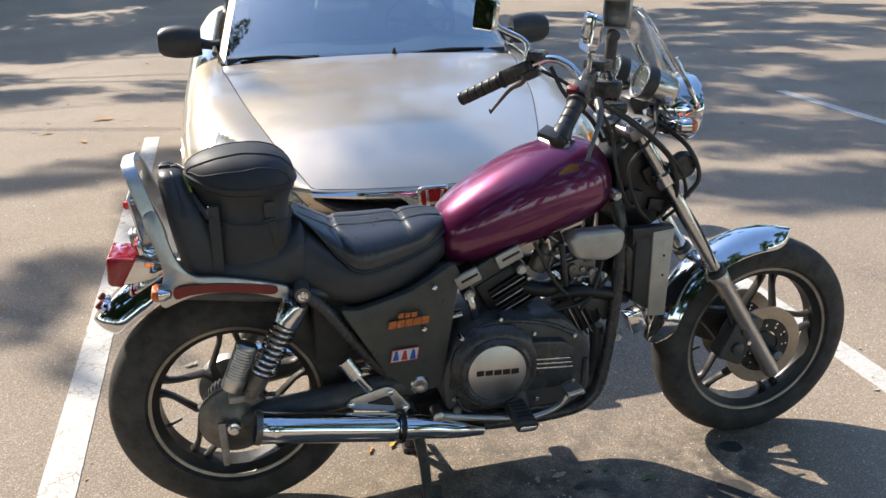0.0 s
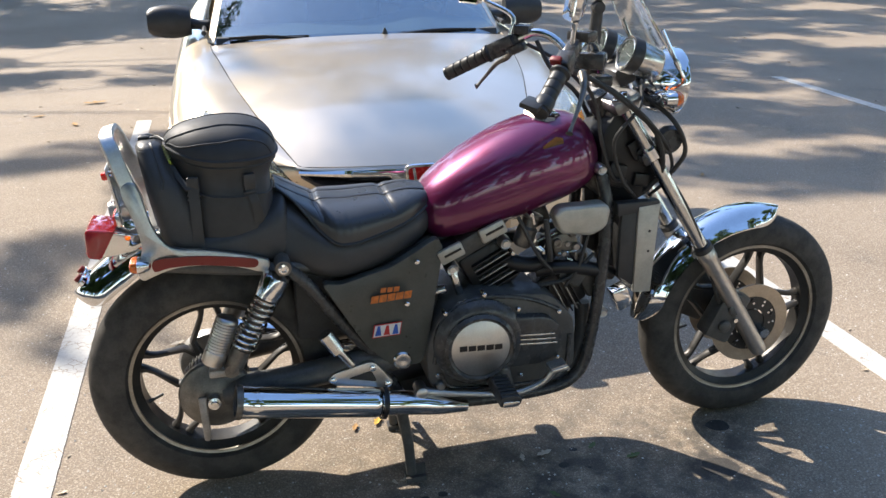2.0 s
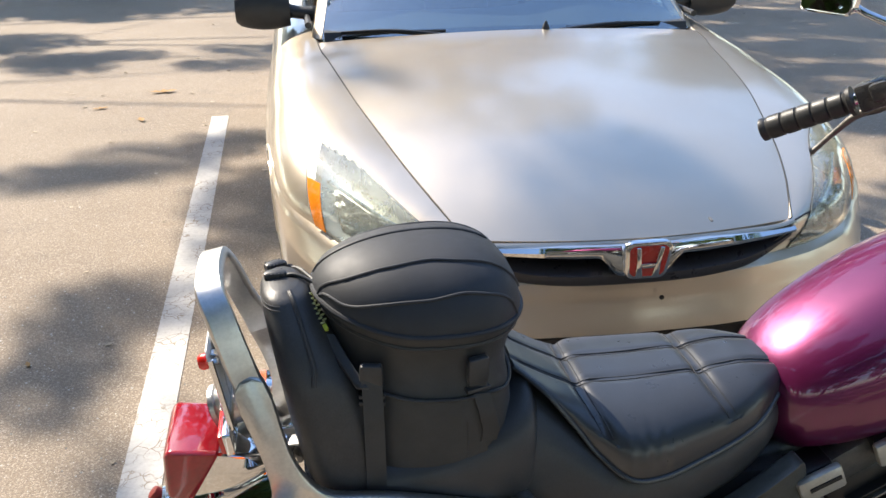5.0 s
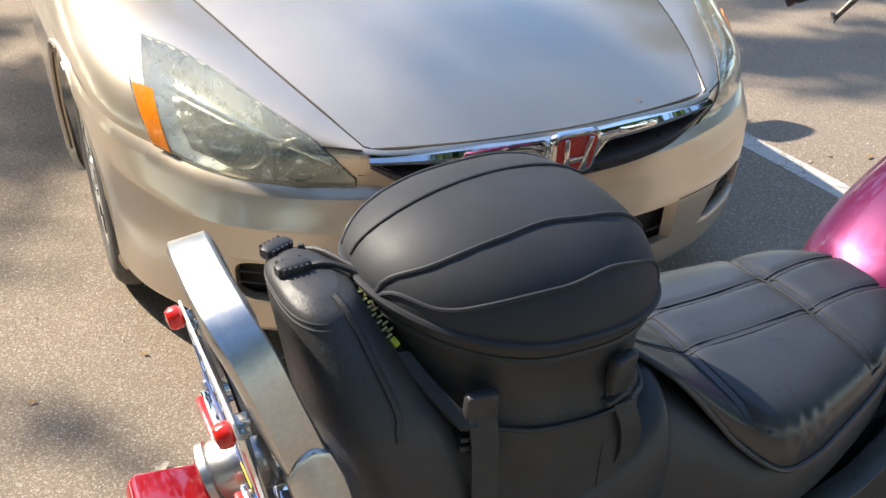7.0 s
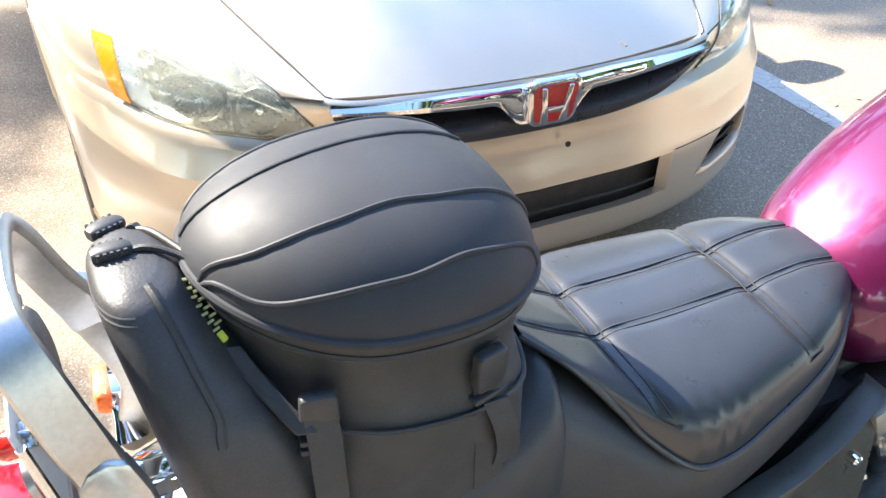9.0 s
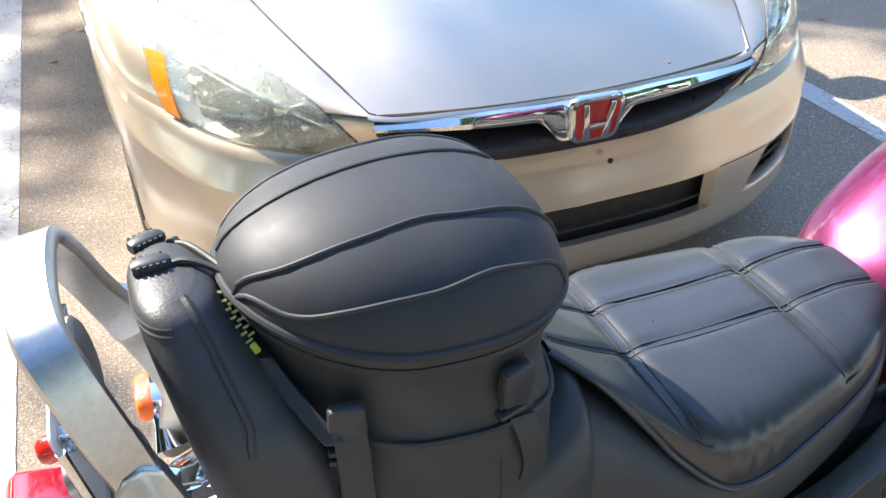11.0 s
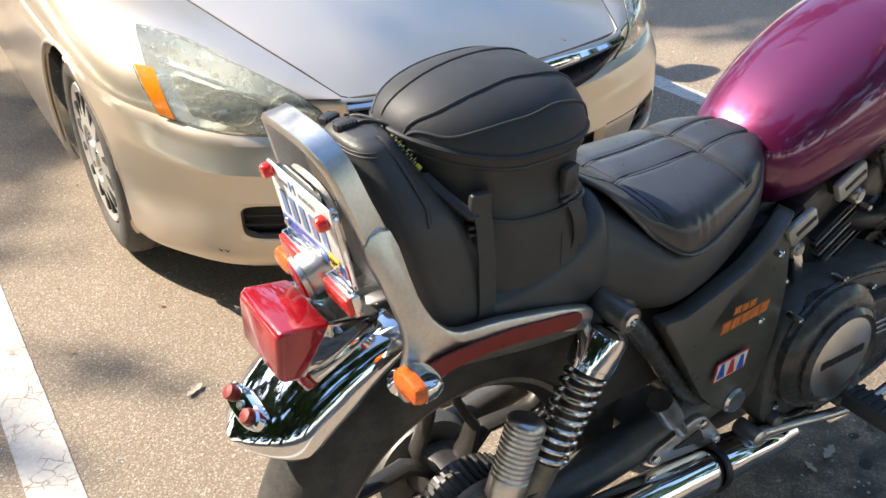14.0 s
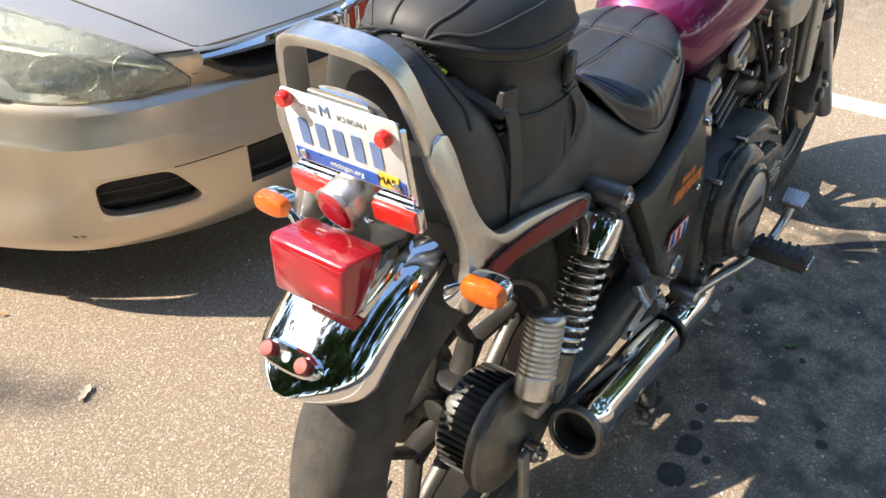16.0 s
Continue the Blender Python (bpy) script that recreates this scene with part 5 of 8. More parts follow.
m = bmesh.new()
NS = 72
PIPE = smooth_line(PIPE, 3)
loft(m, [[cushion(i, math.pi * k / NS) for k in range(NS + 1)] for i in range(len(PIPE))], caps=False, closed_ring=False)
seat = part("rider_seat", m, SMOOTH_VINYL, bike, "black padded vinyl rider seat with stitched seams", angle=60)


def seat_top(x, y):
    i = min(range(len(PIPE)), key=lambda n: abs(PIPE[n][0] - x))
    lo, hi = 0.0, math.pi / 2
    for _ in range(30):
        mid = (lo + hi) / 2
        if -cushion(i, mid).y > abs(y):
            lo = mid
        else:
            hi = mid
    p = cushion(i, lo)
    return V(PIPE[i][0], y, p.z)


for xs in (0.306, 0.478):
    for dx in (-0.006, 0.006):
        m = bmesh.new()
        pts = []
        for k in range(9, 65, 2):
            t = math.pi * k / NS
            want = xs + dx + 0.02 * abs(math.cos(t)) ** 3
            i = min(range(len(PIPE)), key=lambda n: abs(PIPE[n][0] - want))
            p = cushion(i, t)
            pts.append(V(want, p.y, p.z + 0.0004))
        tube(m, pts, 0.0009, 5, 0)
        part("cross_seam", m, STITCH, seat, "grey stitching")
for s in (-1, 1):
    for dy in (-0.0035, 0.0035):
        m = bmesh.new()
        tube(m, [seat_top(0.225 + 0.36 * i / 44, s * (0.033 + dy)) + V(0, 0, 0.0003) for i in range(45)], 0.0008, 5, 0)
        part("long_seam", m, STITCH, seat, "grey stitching")
m = bmesh.new()
edge = [(x, -hw - 0.001, z - 0.002) for x, z, hw in PIPE] + [(x, hw + 0.001, z - 0.002) for x, z, hw in PIPE[::-1]]
tube(m, edge, 0.0034, 8, 0)
part("piping", m, SMOOTH_VINYL, seat)
m = bmesh.new()
box(m, (0.42, 0, 0.545), (0.36, 0.20, 0.22))
part("battery_box", m, DARK, bike, bevel=0.01)
REAR_SEAT = Shape([(-0.055, 0.735, 0.668, 0.10, 3, 0.1), (0.0, 0.742, 0.655, 0.115, 3, 0.05), (0.10, 0.752, 0.645, 0.121, 3.4, 0.0), (0.18, 0.785, 0.64, 0.126, 3.4, 0.04), (0.225, 0.815, 0.64, 0.122, 3, 0.1), (0.24, 0.80, 0.66, 0.10, 3, 0.1)])
part("pillion_seat", REAR_SEAT.mesh(48), VINYL, bike, "black vinyl pillion seat", angle=60)
# backrest pad: narrow on top, spreading out and forward into the seat's flanks
PAD = smooth_line([(0.650, -0.030, 0.060, 0.104, 3.6), (0.700, -0.050, 0.060, 0.112, 3.6), (0.760, -0.064, 0.056, 0.113, 3.4), (0.815, -0.074, 0.040, 0.108, 3.2), (0.860, -0.081, 0.016, 0.098, 3.0), (0.895, -0.087, -0.008, 0.082, 2.8), (0.925, -0.091, -0.026, 0.062, 2.8), (0.938, -0.090, -0.034, 0.052, 2.6), (0.945, -0.080, -0.046, 0.036, 2.4)], 5)


def pad_point(row, q):
    """Round the pad at one height: q = 0 ahead, pi to the rear."""
    z, xr, xf, hw, p = row
    c, s = math.cos(q), math.sin(q)
    x = (xr + xf) / 2 + (xf - xr) / 2 * math.copysign(abs(c) ** (2 / p), c)
    y = hw * math.copysign(abs(s) ** (2 / p), s) * (1 - 0.10 * max(0, c) * (z > 0.86))
    return V(x, 0.010 * max(0, (z - 0.85) / 0.1) + y, z)


m = bmesh.new()
loft(m, [[pad_point(r, 2 * math.pi * k / 48) for k in range(48)] for r in PAD])
pad = part("backrest", m, GRAINED_VINYL, bike, "black grained vinyl backrest pad", angle=60)
for sgn in (-1, 1):
    m = bmesh.new()
    tube(m, [pad_point(r, sgn * (1.62 - 0.30 * max(0, (r[0] - 0.85) / 0.09))) for r in PAD if 0.845 < r[0] < 0.944], 0.0034, 6, 0)
    part("pad_piping", m, GRAINED_VINYL, pad)
row = min(PAD, key=lambda r: abs(r[0] - 0.934))
for dz in (0.0, -0.004):
    m = bmesh.new()
    tube(m, [pad_point((row[0] + dz, row[1], row[2], row[3] - dz * 0.7, row[4]), math.pi * (0.55 + 0.9 * k / 24)) for k in range(25)], 0.0009, 5, 0)
    part("pad_seam", m, STITCH, pad, "grey stitching")

# side covers
for s in (-1, 1):
    m = bmesh.new()
    outline = rounded([(0.300, 0.608), (0.345, 0.600), (0.47, 0.632), (0.590, 0.690), (0.612, 0.655), (0.585, 0.56), (0.560, 0.43), (0.545, 0.358), (0.470, 0.358), (0.405, 0.425)], 0.018, 4)
    prism(m, outline, 0.03, side_at(0))
    bmesh.ops.subdivide_edges(m, edges=m.edges[:], cuts=1, use_grid_fill=True)
    for w in m.verts:
        off = -0.135 - 0.012 * math.sin(math.pi * min(1, max(0, (w.co.z - 0.36) / 0.33))) + 0.05 * max(0, (w.co.x - 0.54) / 0.08) ** 2
        w.co.y = -s * (w.co.y + off)
    cover = part("side_cover", m, SIDE_PANEL, bike, "black plastic side cover with faded decals", bevel=0.006)
# decals and screws on the near cover
def near_y(z):
    return -0.1505 - 0.012 * math.sin(math.pi * min(1, max(0, (z - 0.36) / 0.33)))


def decal(name, pts, z, material, parent, label="", lift=0.0):
    m = bmesh.new()
    prism(m, pts, 0.0012, side_at(near_y(z) - 0.004 - lift))
    return part(name, m, material, parent, label)


cover = [o for o in bike.children if o.name.startswith("side_cover")][0]
x0 = 0.415
for i in range(5):
    x = x0 + i * 0.0205
    sl = 0.004
    decal("decal_bar", [(x, 0.546 + i * 0.0012), (x + 0.018, 0.547 + i * 0.0012), (x + 0.018 + sl, 0.566 + i * 0.0012), (x + sl, 0.565 + i * 0.0012)], 0.54, ORANGE, cover, "faded orange lettering bar")
for i in range(3):
    x = 0.440 + i * 0.0165
    decal("decal_bar", [(x, 0.572), (x + 0.013, 0.5725), (x + 0.0155, 0.585), (x + 0.0025, 0.5845)], 0.56, ORANGE, cover, "faded orange lettering bar")
st = decal("sticker", [(0.416, 0.452), (0.486, 0.455), (0.492, 0.490), (0.422, 0.487)], 0.47, DECAL_RED, cover, "small white, red and blue sticker")
decal("sticker_field", [(0.4185, 0.4545), (0.4835, 0.4575), (0.4895, 0.4875), (0.4245, 0.4845)], 0.47, DECAL_WHITE, st, lift=0.0008)
for i, mt in enumerate((BLUE, DECAL_RED, BLUE)):
    x = 0.4225 + i * 0.0215
    decal("sticker_bar", [(x, 0.458), (x + 0.016, 0.4585), (x + 0.014, 0.484), (x + 0.008, 0.484)], 0.47, mt, st, lift=0.0016)
for x, z in ((0.534, 0.641), (0.505, 0.536)):
    m = bmesh.new()
    ylathe(m, x, z, [(0.001, near_y(z) + 0.004), (0.0065, near_y(z) + 0.004), (0.0065, near_y(z) - 0.007), (0.004, near_y(z) - 0.009), (0.001, near_y(z) - 0.009)], 14)
    part("screw", m, CHROME, cover, "bright screw head")
m = bmesh.new()
ylathe(m, 0.492, 0.376, [(0.001, -0.13), (0.024, -0.13), (0.024, -0.156), (0.020, -0.160), (0.012, -0.161), (0.001, -0.158)], 24)
part("pivot_cap", m, WORN_CHROME, bike, "chrome swing arm pivot cap")

# ---- tail: fender, grab rail, plate, lamps ----
m = bmesh.new()
rings = []
RC = V(0.036, 0.006, 0.329)
for i in range(53):
    t = i / 52
    q = radians(105 + 35.5 * t)                     # from over the axle back to the tip
    rr = 0.404 + 0.004 * t
    u = max(0, (t - 0.70) / 0.30)
    hw = 0.087 * math.sqrt(max(0.03, 1 - 0.90 * u ** 2.8))
    drop = 0.060 * (hw / 0.087) ** 0.9 * (0.62 + 0.38 * min(1, t / 0.45))
    out = V(math.cos(q), 0, math.sin(q))
    ring_o, ring_i = [], []
    for k in range(29):
        a = math.sin(math.pi / 2 * (-1 + k / 14))
        y = hw * a
        d = drop * (1 - math.sqrt(max(0, 1 - abs(a) ** 2.9)))
        ring_o.append(RC + out * (rr - d) + V(0, y, 0))
        ring_i.append(RC + out * (rr - d - 0.004) + V(0, y * 0.975, 0))
    rings.append(ring_o + ring_i[::-1])
loft(m, rings)
fender = part("rear_fender", m, CHROME, bike, "chrome rear mudguard with a rounded tip", angle=60)
# strap with two small reflectors near the tip
tip_q = radians(134.5)
out = V(math.cos(tip_q), 0, math.sin(tip_q))
c0 = RC + out * 0.4085
m = bmesh.new()
fr = axis(c0, out, (0, 1, 0))
loft(m, [oval(fr @ Matrix.Translation((0, 0, h)), a, bb, 28, 2.6) for h, a, bb in ((-0.004, 0.016, 0.046), (0.006, 0.016, 0.046), (0.009, 0.013, 0.043))])
strap = part("reflector_strap", m, CHROME, fender)
for s in (-1, 1):
    m = bmesh.new()
    lathe(m, [(0.001, 0.004), (0.0095, 0.004), (0.0105, 0.007), (0.0105, 0.014), (0.009, 0.017), (0.001, 0.018)], axis(c0 + V(0, s * 0.0275, 0), out), 18)
    part("tip_reflector", m, DARK_RED, strap, "small round red reflector")
m = bmesh.new()
lathe(m, [(0.001, 0.008), (0.006, 0.008), (0.006, 0.011), (0.001, 0.011)], axis(c0, out), 12)
part("strap_bolt", m, WORN_CHROME, strap)

# grab rail: a flat hoop of satin aluminium that runs down into the side arms
def hoop():
    """Centre line from the near foot over the top to the far foot."""
    half = [(-0.101, -0.108, 0.835), (-0.108, -0.101, 0.862), (-0.122, -0.090, 0.905), (-0.134, -0.078, 0.945), (-0.142, -0.064, 0.965), (-0.145, -0.042, 0.973), (-0.146, 0, 0.975)]
    full = half + [(x, -y, z) for x, y, z in half[-2::-1]]
    return [(x, y * 0.97 - 0.011 * min(1, (z - 0.79) / 0.14), z) for x, y, z in full]


m = bmesh.new()
line = [V(*p) for p in smooth_line(hoop(), 6)]
rings = []
n = len(line)
for i, p in enumerate(line):
    t = (line[min(i + 1, n - 1)] - line[max(i - 1, 0)]).normalized()
    turn = -0.38 * max(-1, min(1, p.y / 0.06)) * min(1, max(0.1, (p.z - 0.86) / 0.04))
    wide = V(1.0, turn, 0.30).normalized()           # the band's width runs fore and aft, turned in ahead on the legs
    wide = (wide - t * wide.dot(t)).normalized()
    thin = t.cross(wide)
    f = min(i, n - 1 - i) / (n / 2)
    hw, ht = 0.0170 - 0.001 * f, 0.0070
    rings.append([p + wide * (hw * a) + thin * (ht * b2) for a, b2 in ((-1, -0.5), (-0.85, -1), (0.85, -1), (1, -0.5), (1, 0.5), (0.85, 1), (-0.85, 1), (-1, 0.5))])
loft(m, rings)
rail = part("grab_rail", m, ALU, bike, "satin aluminium grab rail hoop", angle=45)
for s in (-1, 1):
    m = bmesh.new()
    outline = smooth_line([(-0.110, 0.672), (-0.102, 0.700), (-0.094, 0.735), (-0.104, 0.785), (-0.1265, 0.862), (-0.0925, 0.874), (-0.070, 0.785), (-0.048, 0.742), (-0.02, 0.722), (0.04, 0.714), (0.12, 0.696), (0.172, 0.680), (0.186, 0.668), (0.172, 0.645), (0.11, 0.664), (0.03, 0.676), (-0.03, 0.674), (-0.075, 0.660), (-0.100, 0.652)], 3, True)
    prism(m, outline, 0.016, side_at(s * 0.132))
    for w in m.verts:
        w.co.y -= s * 0.165 * max(0, w.co.z - 0.705)
    arm = part("rail_arm", m, ALU, rail, "satin aluminium side arm", bevel=0.004)
    m = bmesh.new()
    red = smooth_line([(-0.072, 0.700), (-0.02, 0.704), (0.05, 0.700), (0.128, 0.688), (0.158, 0.680), (0.150, 0.662), (0.09, 0.672), (0.02, 0.681), (-0.04, 0.680), (-0.072, 0.674)], 3, True)
    prism(m, red, 0.004, side_at(s * 0.1435))
    part("side_reflector", m, DARK_RED, arm, "long dark red side reflector")
    # indicator on a short stem
    m = bmesh.new()
    tube(m, [(-0.098, s * 0.120, 0.672), (-0.100, s * 0.135, 0.690), (-0.102, s * 0.145, 0.697)], [0.018, 0.010, 0.008], 12)
    part("indicator_stem", m, CHROME, rail)
    ind = new("indicator")
    ind.parent = bike
    ind.matrix_basis = Matrix.Translation((-0.100, s * 0.166, 0.703)) @ Matrix.Scale(0.78, 4)
    m = bmesh.new()
    fr0 = axis((0, 0, 0), (-1, 0, 0.06), (0, 0, 1))
    loft(m, [oval(fr0 @ Matrix.Translation((0, 0, h)), a, bb, 28, 3.2) for h, a, bb in ((-0.030, 0.016, 0.010), (-0.026, 0.026, 0.014), (-0.010, 0.035, 0.019), (0.006, 0.036, 0.020))])
    part("housing", m, CHROME, ind)
    m = bmesh.new()
    loft(m, [oval(fr0 @ Matrix.Translation((0, 0, h)), a, bb, 28, 3.2) for h, a, bb in ((0.006, 0.035, 0.0195), (0.016, 0.035, 0.0195), (0.024, 0.032, 0.0165), (0.027, 0.026, 0.011))])
    part("lens", m, AMBER, ind, "ribbed amber lens")
tagged(rail, "satin aluminium grab rail hoop")

# plate carrier
PL = Matrix.Translation((-0.146, -0.012, 0.862)) @ Matrix.Rotation(radians(-9), 4, "Y") @ Matrix(((0, 0, -1, 0), (-1, 0, 0, 0), (0, 1, 0, 0), (0, 0, 0, 1))) @ Matrix.Scale(0.93, 4)   # drawing x to the reader's right, y up, z to the rear
m = bmesh.new()
prism(m, rect(0.178, 0.102, 0.008), 0.0025, PL)
plate = part("number_plate", m, WHITE_PLATE, bike, "white and blue number plate in a chrome frame", bevel=0.0006)
m = bmesh.new()
prism(m, rect(0.172, 0.017, c=(0, -0.040)), 0.001, PL @ Matrix.Translation((0, 0, 0.0018)))
part("plate_band", m, BLUE, plate, "blue band")
for i in range(5):
    m = bmesh.new()
    prism(m, rect(0.0155, 0.036, 0.003, c=(-0.062 + i * 0.028, -0.004)), 0.001, PL @ Matrix.Translation((0, 0, 0.0018)))
    part("number_bar", m, PLATE_BLUE, plate, "blue bar in place of a character")
m = bmesh.new()
prism(m, rect(0.030, 0.020, c=(0.062, -0.036)), 0.001, PL @ Matrix.Translation((0, 0, 0.0026)))
tag = part("month_sticker", m, YELLOW, plate, "yellow month sticker")


def lettering(text, size, m, material, parent, name):
    cu = bpy.data.curves.new(name, "FONT")
    cu.body, cu.size, cu.align_x, cu.align_y, cu.extrude = text, size, "CENTER", "CENTER", 0.0003
    tmp = new(name + "_tmp", cu)
    me = bpy.data.meshes.new_from_object(tmp.evaluated_get(bpy.context.evaluated_depsgraph_get()))
    bpy.data.objects.remove(tmp)
    me.transform(m)
    me.materials.clear()
    me.materials.append(material)
    ob = new(name, me)
    ob.parent = parent
    return ob


lettering("PURE", 0.0105, PL @ Matrix.Translation((-0.046, 0.032, 0.0018)), GREY_INK, plate, "slogan_text")
lettering("M", 0.0230, PL @ Matrix.Translation((-0.020, 0.034, 0.0018)), PLATE_BLUE, plate, "slogan_text")
lettering("ICHIGAN", 0.0105, PL @ Matrix.Translation((0.020, 0.032, 0.0018)), GREY_INK, plate, "slogan_text")
lettering("michigan.org", 0.0105, PL @ Matrix.Translation((-0.004, -0.040, 0.0026)), WHITE_PLATE, plate, "web_text")
lettering("MAR", 0.0145, PL @ Matrix.Translation((0.060, -0.036, 0.0035)), INK, tag, "sticker_text")
m = bmesh.new()
for x0, y0, x1, y1 in ((-0.092, -0.05, -0.092, 0.0), (0.092, -0.062, 0.092, 0.04)):
    tube(m, [PL @ V(x0, y0, -0.003), PL @ V(x1, y1, -0.003)], 0.0035, 8, 0)
prism(m, rect(0.190, 0.012, 0.003, c=(0, -0.056)), 0.004, PL @ Matrix.Translation((0, 0, -0.002)))
prism(m, rect(0.10, 0.06, 0.02, c=(0, 0.03)), 0.004, PL @ Matrix.Translation((0, 0, -0.006)))
part("plate_bracket", m, CHROME, plate)
for s in (-1, 1):
    m = bmesh.new()
    lathe(m, [(0.001, 0.001), (0.007, 0.001), (0.0105, 0.004), (0.0105, 0.011), (0.008, 0.015), (0.001, 0.016)], PL @ Matrix.Translation((s * 0.076 + (0.0 if s < 0 else -0.004), 0.041 if s < 0 else 0.030, 0)), 16)
    part("red_bolt", m, RED_BRIGHT, plate, "red reflector bolt")
    m = bmesh.new()
    lathe(m, [(0.001, 0.001), (0.006, 0.001), (0.006, 0.005), (0.003, 0.007), (0.001, 0.007)], PL @ Matrix.Translation((s * 0.073, -0.0385, 0)), 12)
    part("plate_bolt", m, WORN_CHROME, plate)
    m = bmesh.new()
    q = PL @ V(s * 0.074, 0.034, -0.006)
    for a in (0, 1):
        box(m, (0, 0, 0), (0.010, 0.018, 0.005), Matrix.Translation(q) @ Matrix.Rotation(radians(40 + a * 90), 4, "X"))
    part("wing_nut", m, WORN_CHROME, plate, bevel=0.0015)
# grey pad behind the plate, seen over its top edge
m = bmesh.new()
rings = [oval(PL @ Matrix.Translation((0.0, 0.022, -0.010 - h)), a, bb, 30, 2.6) for h, a, bb in ((0, 0.060, 0.034), (0.008, 0.062, 0.036), (0.012, 0.056, 0.031))]
loft(m, rings)
part("rail_plate", m, CAST, rail, "grey cast panel in the hoop")
# two red reflectors and the plate lamp under the plate
for s in (-1, 1):
    fr1 = PL @ Matrix.Translation((0.004 + s * 0.066, -0.077, 0.012)) @ Matrix.Scale(1.07, 4)
    m = bmesh.new()
    prism(m, rect(0.066, 0.030, 0.004), 0.010, fr1 @ Matrix.Translation((0, 0, -0.007)))
    rb = part("reflector_housing", m, CHROME, bike, bevel=0.0015)
    m = bmesh.new()
    prism(m, rect(0.060, 0.025, 0.003), 0.008, fr1)
    part("tail_reflector", m, RED_BRIGHT, rb, "rectangular red reflector", bevel=0.002)
m = bmesh.new()
fr2 = axis((-0.112, -0.004, 0.791), (-1.0, 0.10, -0.30))
loft(m, [oval(fr2 @ Matrix.Translation((0, 0, h)), a, bb, 30, 2.4) for h, a, bb in ((0.0, 0.023, 0.023), (0.005, 0.0265, 0.0265), (0.040, 0.0265, 0.0265), (0.043, 0.025, 0.025), (0.045, 0.028, 0.028), (0.051, 0.028, 0.028))])
pl_lamp = part("plate_lamp", m, ALU, bike, "satin silver lamp under the plate")
m = bmesh.new()
loft(m, [oval(fr2 @ Matrix.Translation((0, 0, h)), a, bb, 24, 2.2) for h, a, bb in ((0.051, 0.025, 0.025), (0.054, 0.023, 0.022), (0.056, 0.016, 0.014))])
part("lens", m, RED_LENS, pl_lamp)

# tail lamp
def lamp_ring(x0, z0, x1, z1, hw, r=0.008):
    """A rounded slice of the tail lamp; its plane runs from (x0, z0) at the foot to (x1, z1) at the top."""
    out_l = []
    for y, k in rounded([(-hw * 0.94, 0), (hw * 0.94, 0), (hw, 0.09), (-hw, 0.09)], r, 3):
        k /= 0.09
        out_l.append(V(x0 + (x1 - x0) * k, y - 0.009, z0 + (z1 - z0) * k))
    return out_l


m = bmesh.new()
loft(m, [lamp_ring(-0.092, 0.700, -0.085, 0.728, 0.044), lamp_ring(-0.110, 0.696, -0.100, 0.734, 0.049), lamp_ring(-0.165, 0.688, -0.135, 0.744, 0.055), lamp_ring(-0.195, 0.686, -0.158, 0.750, 0.057)])
tl = part("tail_lamp", m, CHROME, bike, "big red tail lamp in a chrome housing")
m = bmesh.new()
loft(m, [lamp_ring(-0.194, 0.686, -0.157, 0.750, 0.057), lamp_ring(-0.197, 0.683, -0.160, 0.753, 0.059), lamp_ring(-0.219, 0.689, -0.213, 0.761, 0.059, 0.006), lamp_ring(-0.223, 0.692, -0.219, 0.758, 0.057, 0.006), lamp_ring(-0.226, 0.697, -0.223, 0.752, 0.052, 0.006)])
part("lens", m, RED_LENS, tl, "deep red lens")
m = bmesh.new()
box(m, (-0.085, 0, 0.715), (0.06, 0.07, 0.030), Matrix())
tube(m, [(-0.04, 0.0, 0.715), (-0.11, 0, 0.725)], 0.016, 10, 0)
part("lamp_bracket", m, CHROME, tl, bevel=0.006)

# ---- engine ----
def cbox(name, c, s, material, parent, bevel=0.006, rot=None, label=""):
    m = bmesh.new()
    mm = Matrix.Translation(c) @ (rot or Matrix())
    box(m, (0, 0, 0), s, mm)
    return part(name, m, material, parent, label, bevel=bevel)


def yrot(d):
    return Matrix.Rotation(radians(d), 4, "Y")


m = bmesh.new()
prism(m, rounded([(0.555, 0.30), (0.60, 0.262), (0.88, 0.255), (0.955, 0.30), (0.95, 0.44), (0.88, 0.52), (0.70, 0.54), (0.59, 0.50), (0.55, 0.40)], 0.03), 0.33, side_at(0))
engine = part("engine_case", m, BLACK_SATIN, bike, "black V-four engine case", bevel=0.012)
m = bmesh.new()
tube(m, [(0.572, -0.166, 0.36), (0.585, -0.166, 0.44), (0.605, -0.166, 0.495), (0.70, -0.166, 0.530), (0.82, -0.166, 0.512), (0.90, -0.166, 0.475)], 0.006, 8)
tube(m, [(0.585, -0.166, 0.33), (0.62, -0.166, 0.285), (0.74, -0.166, 0.272), (0.87, -0.166, 0.272), (0.925, -0.166, 0.305), (0.935, -0.166, 0.40)], 0.006, 8)
parts("case_rib", m, BLACK_GLOSS, engine)
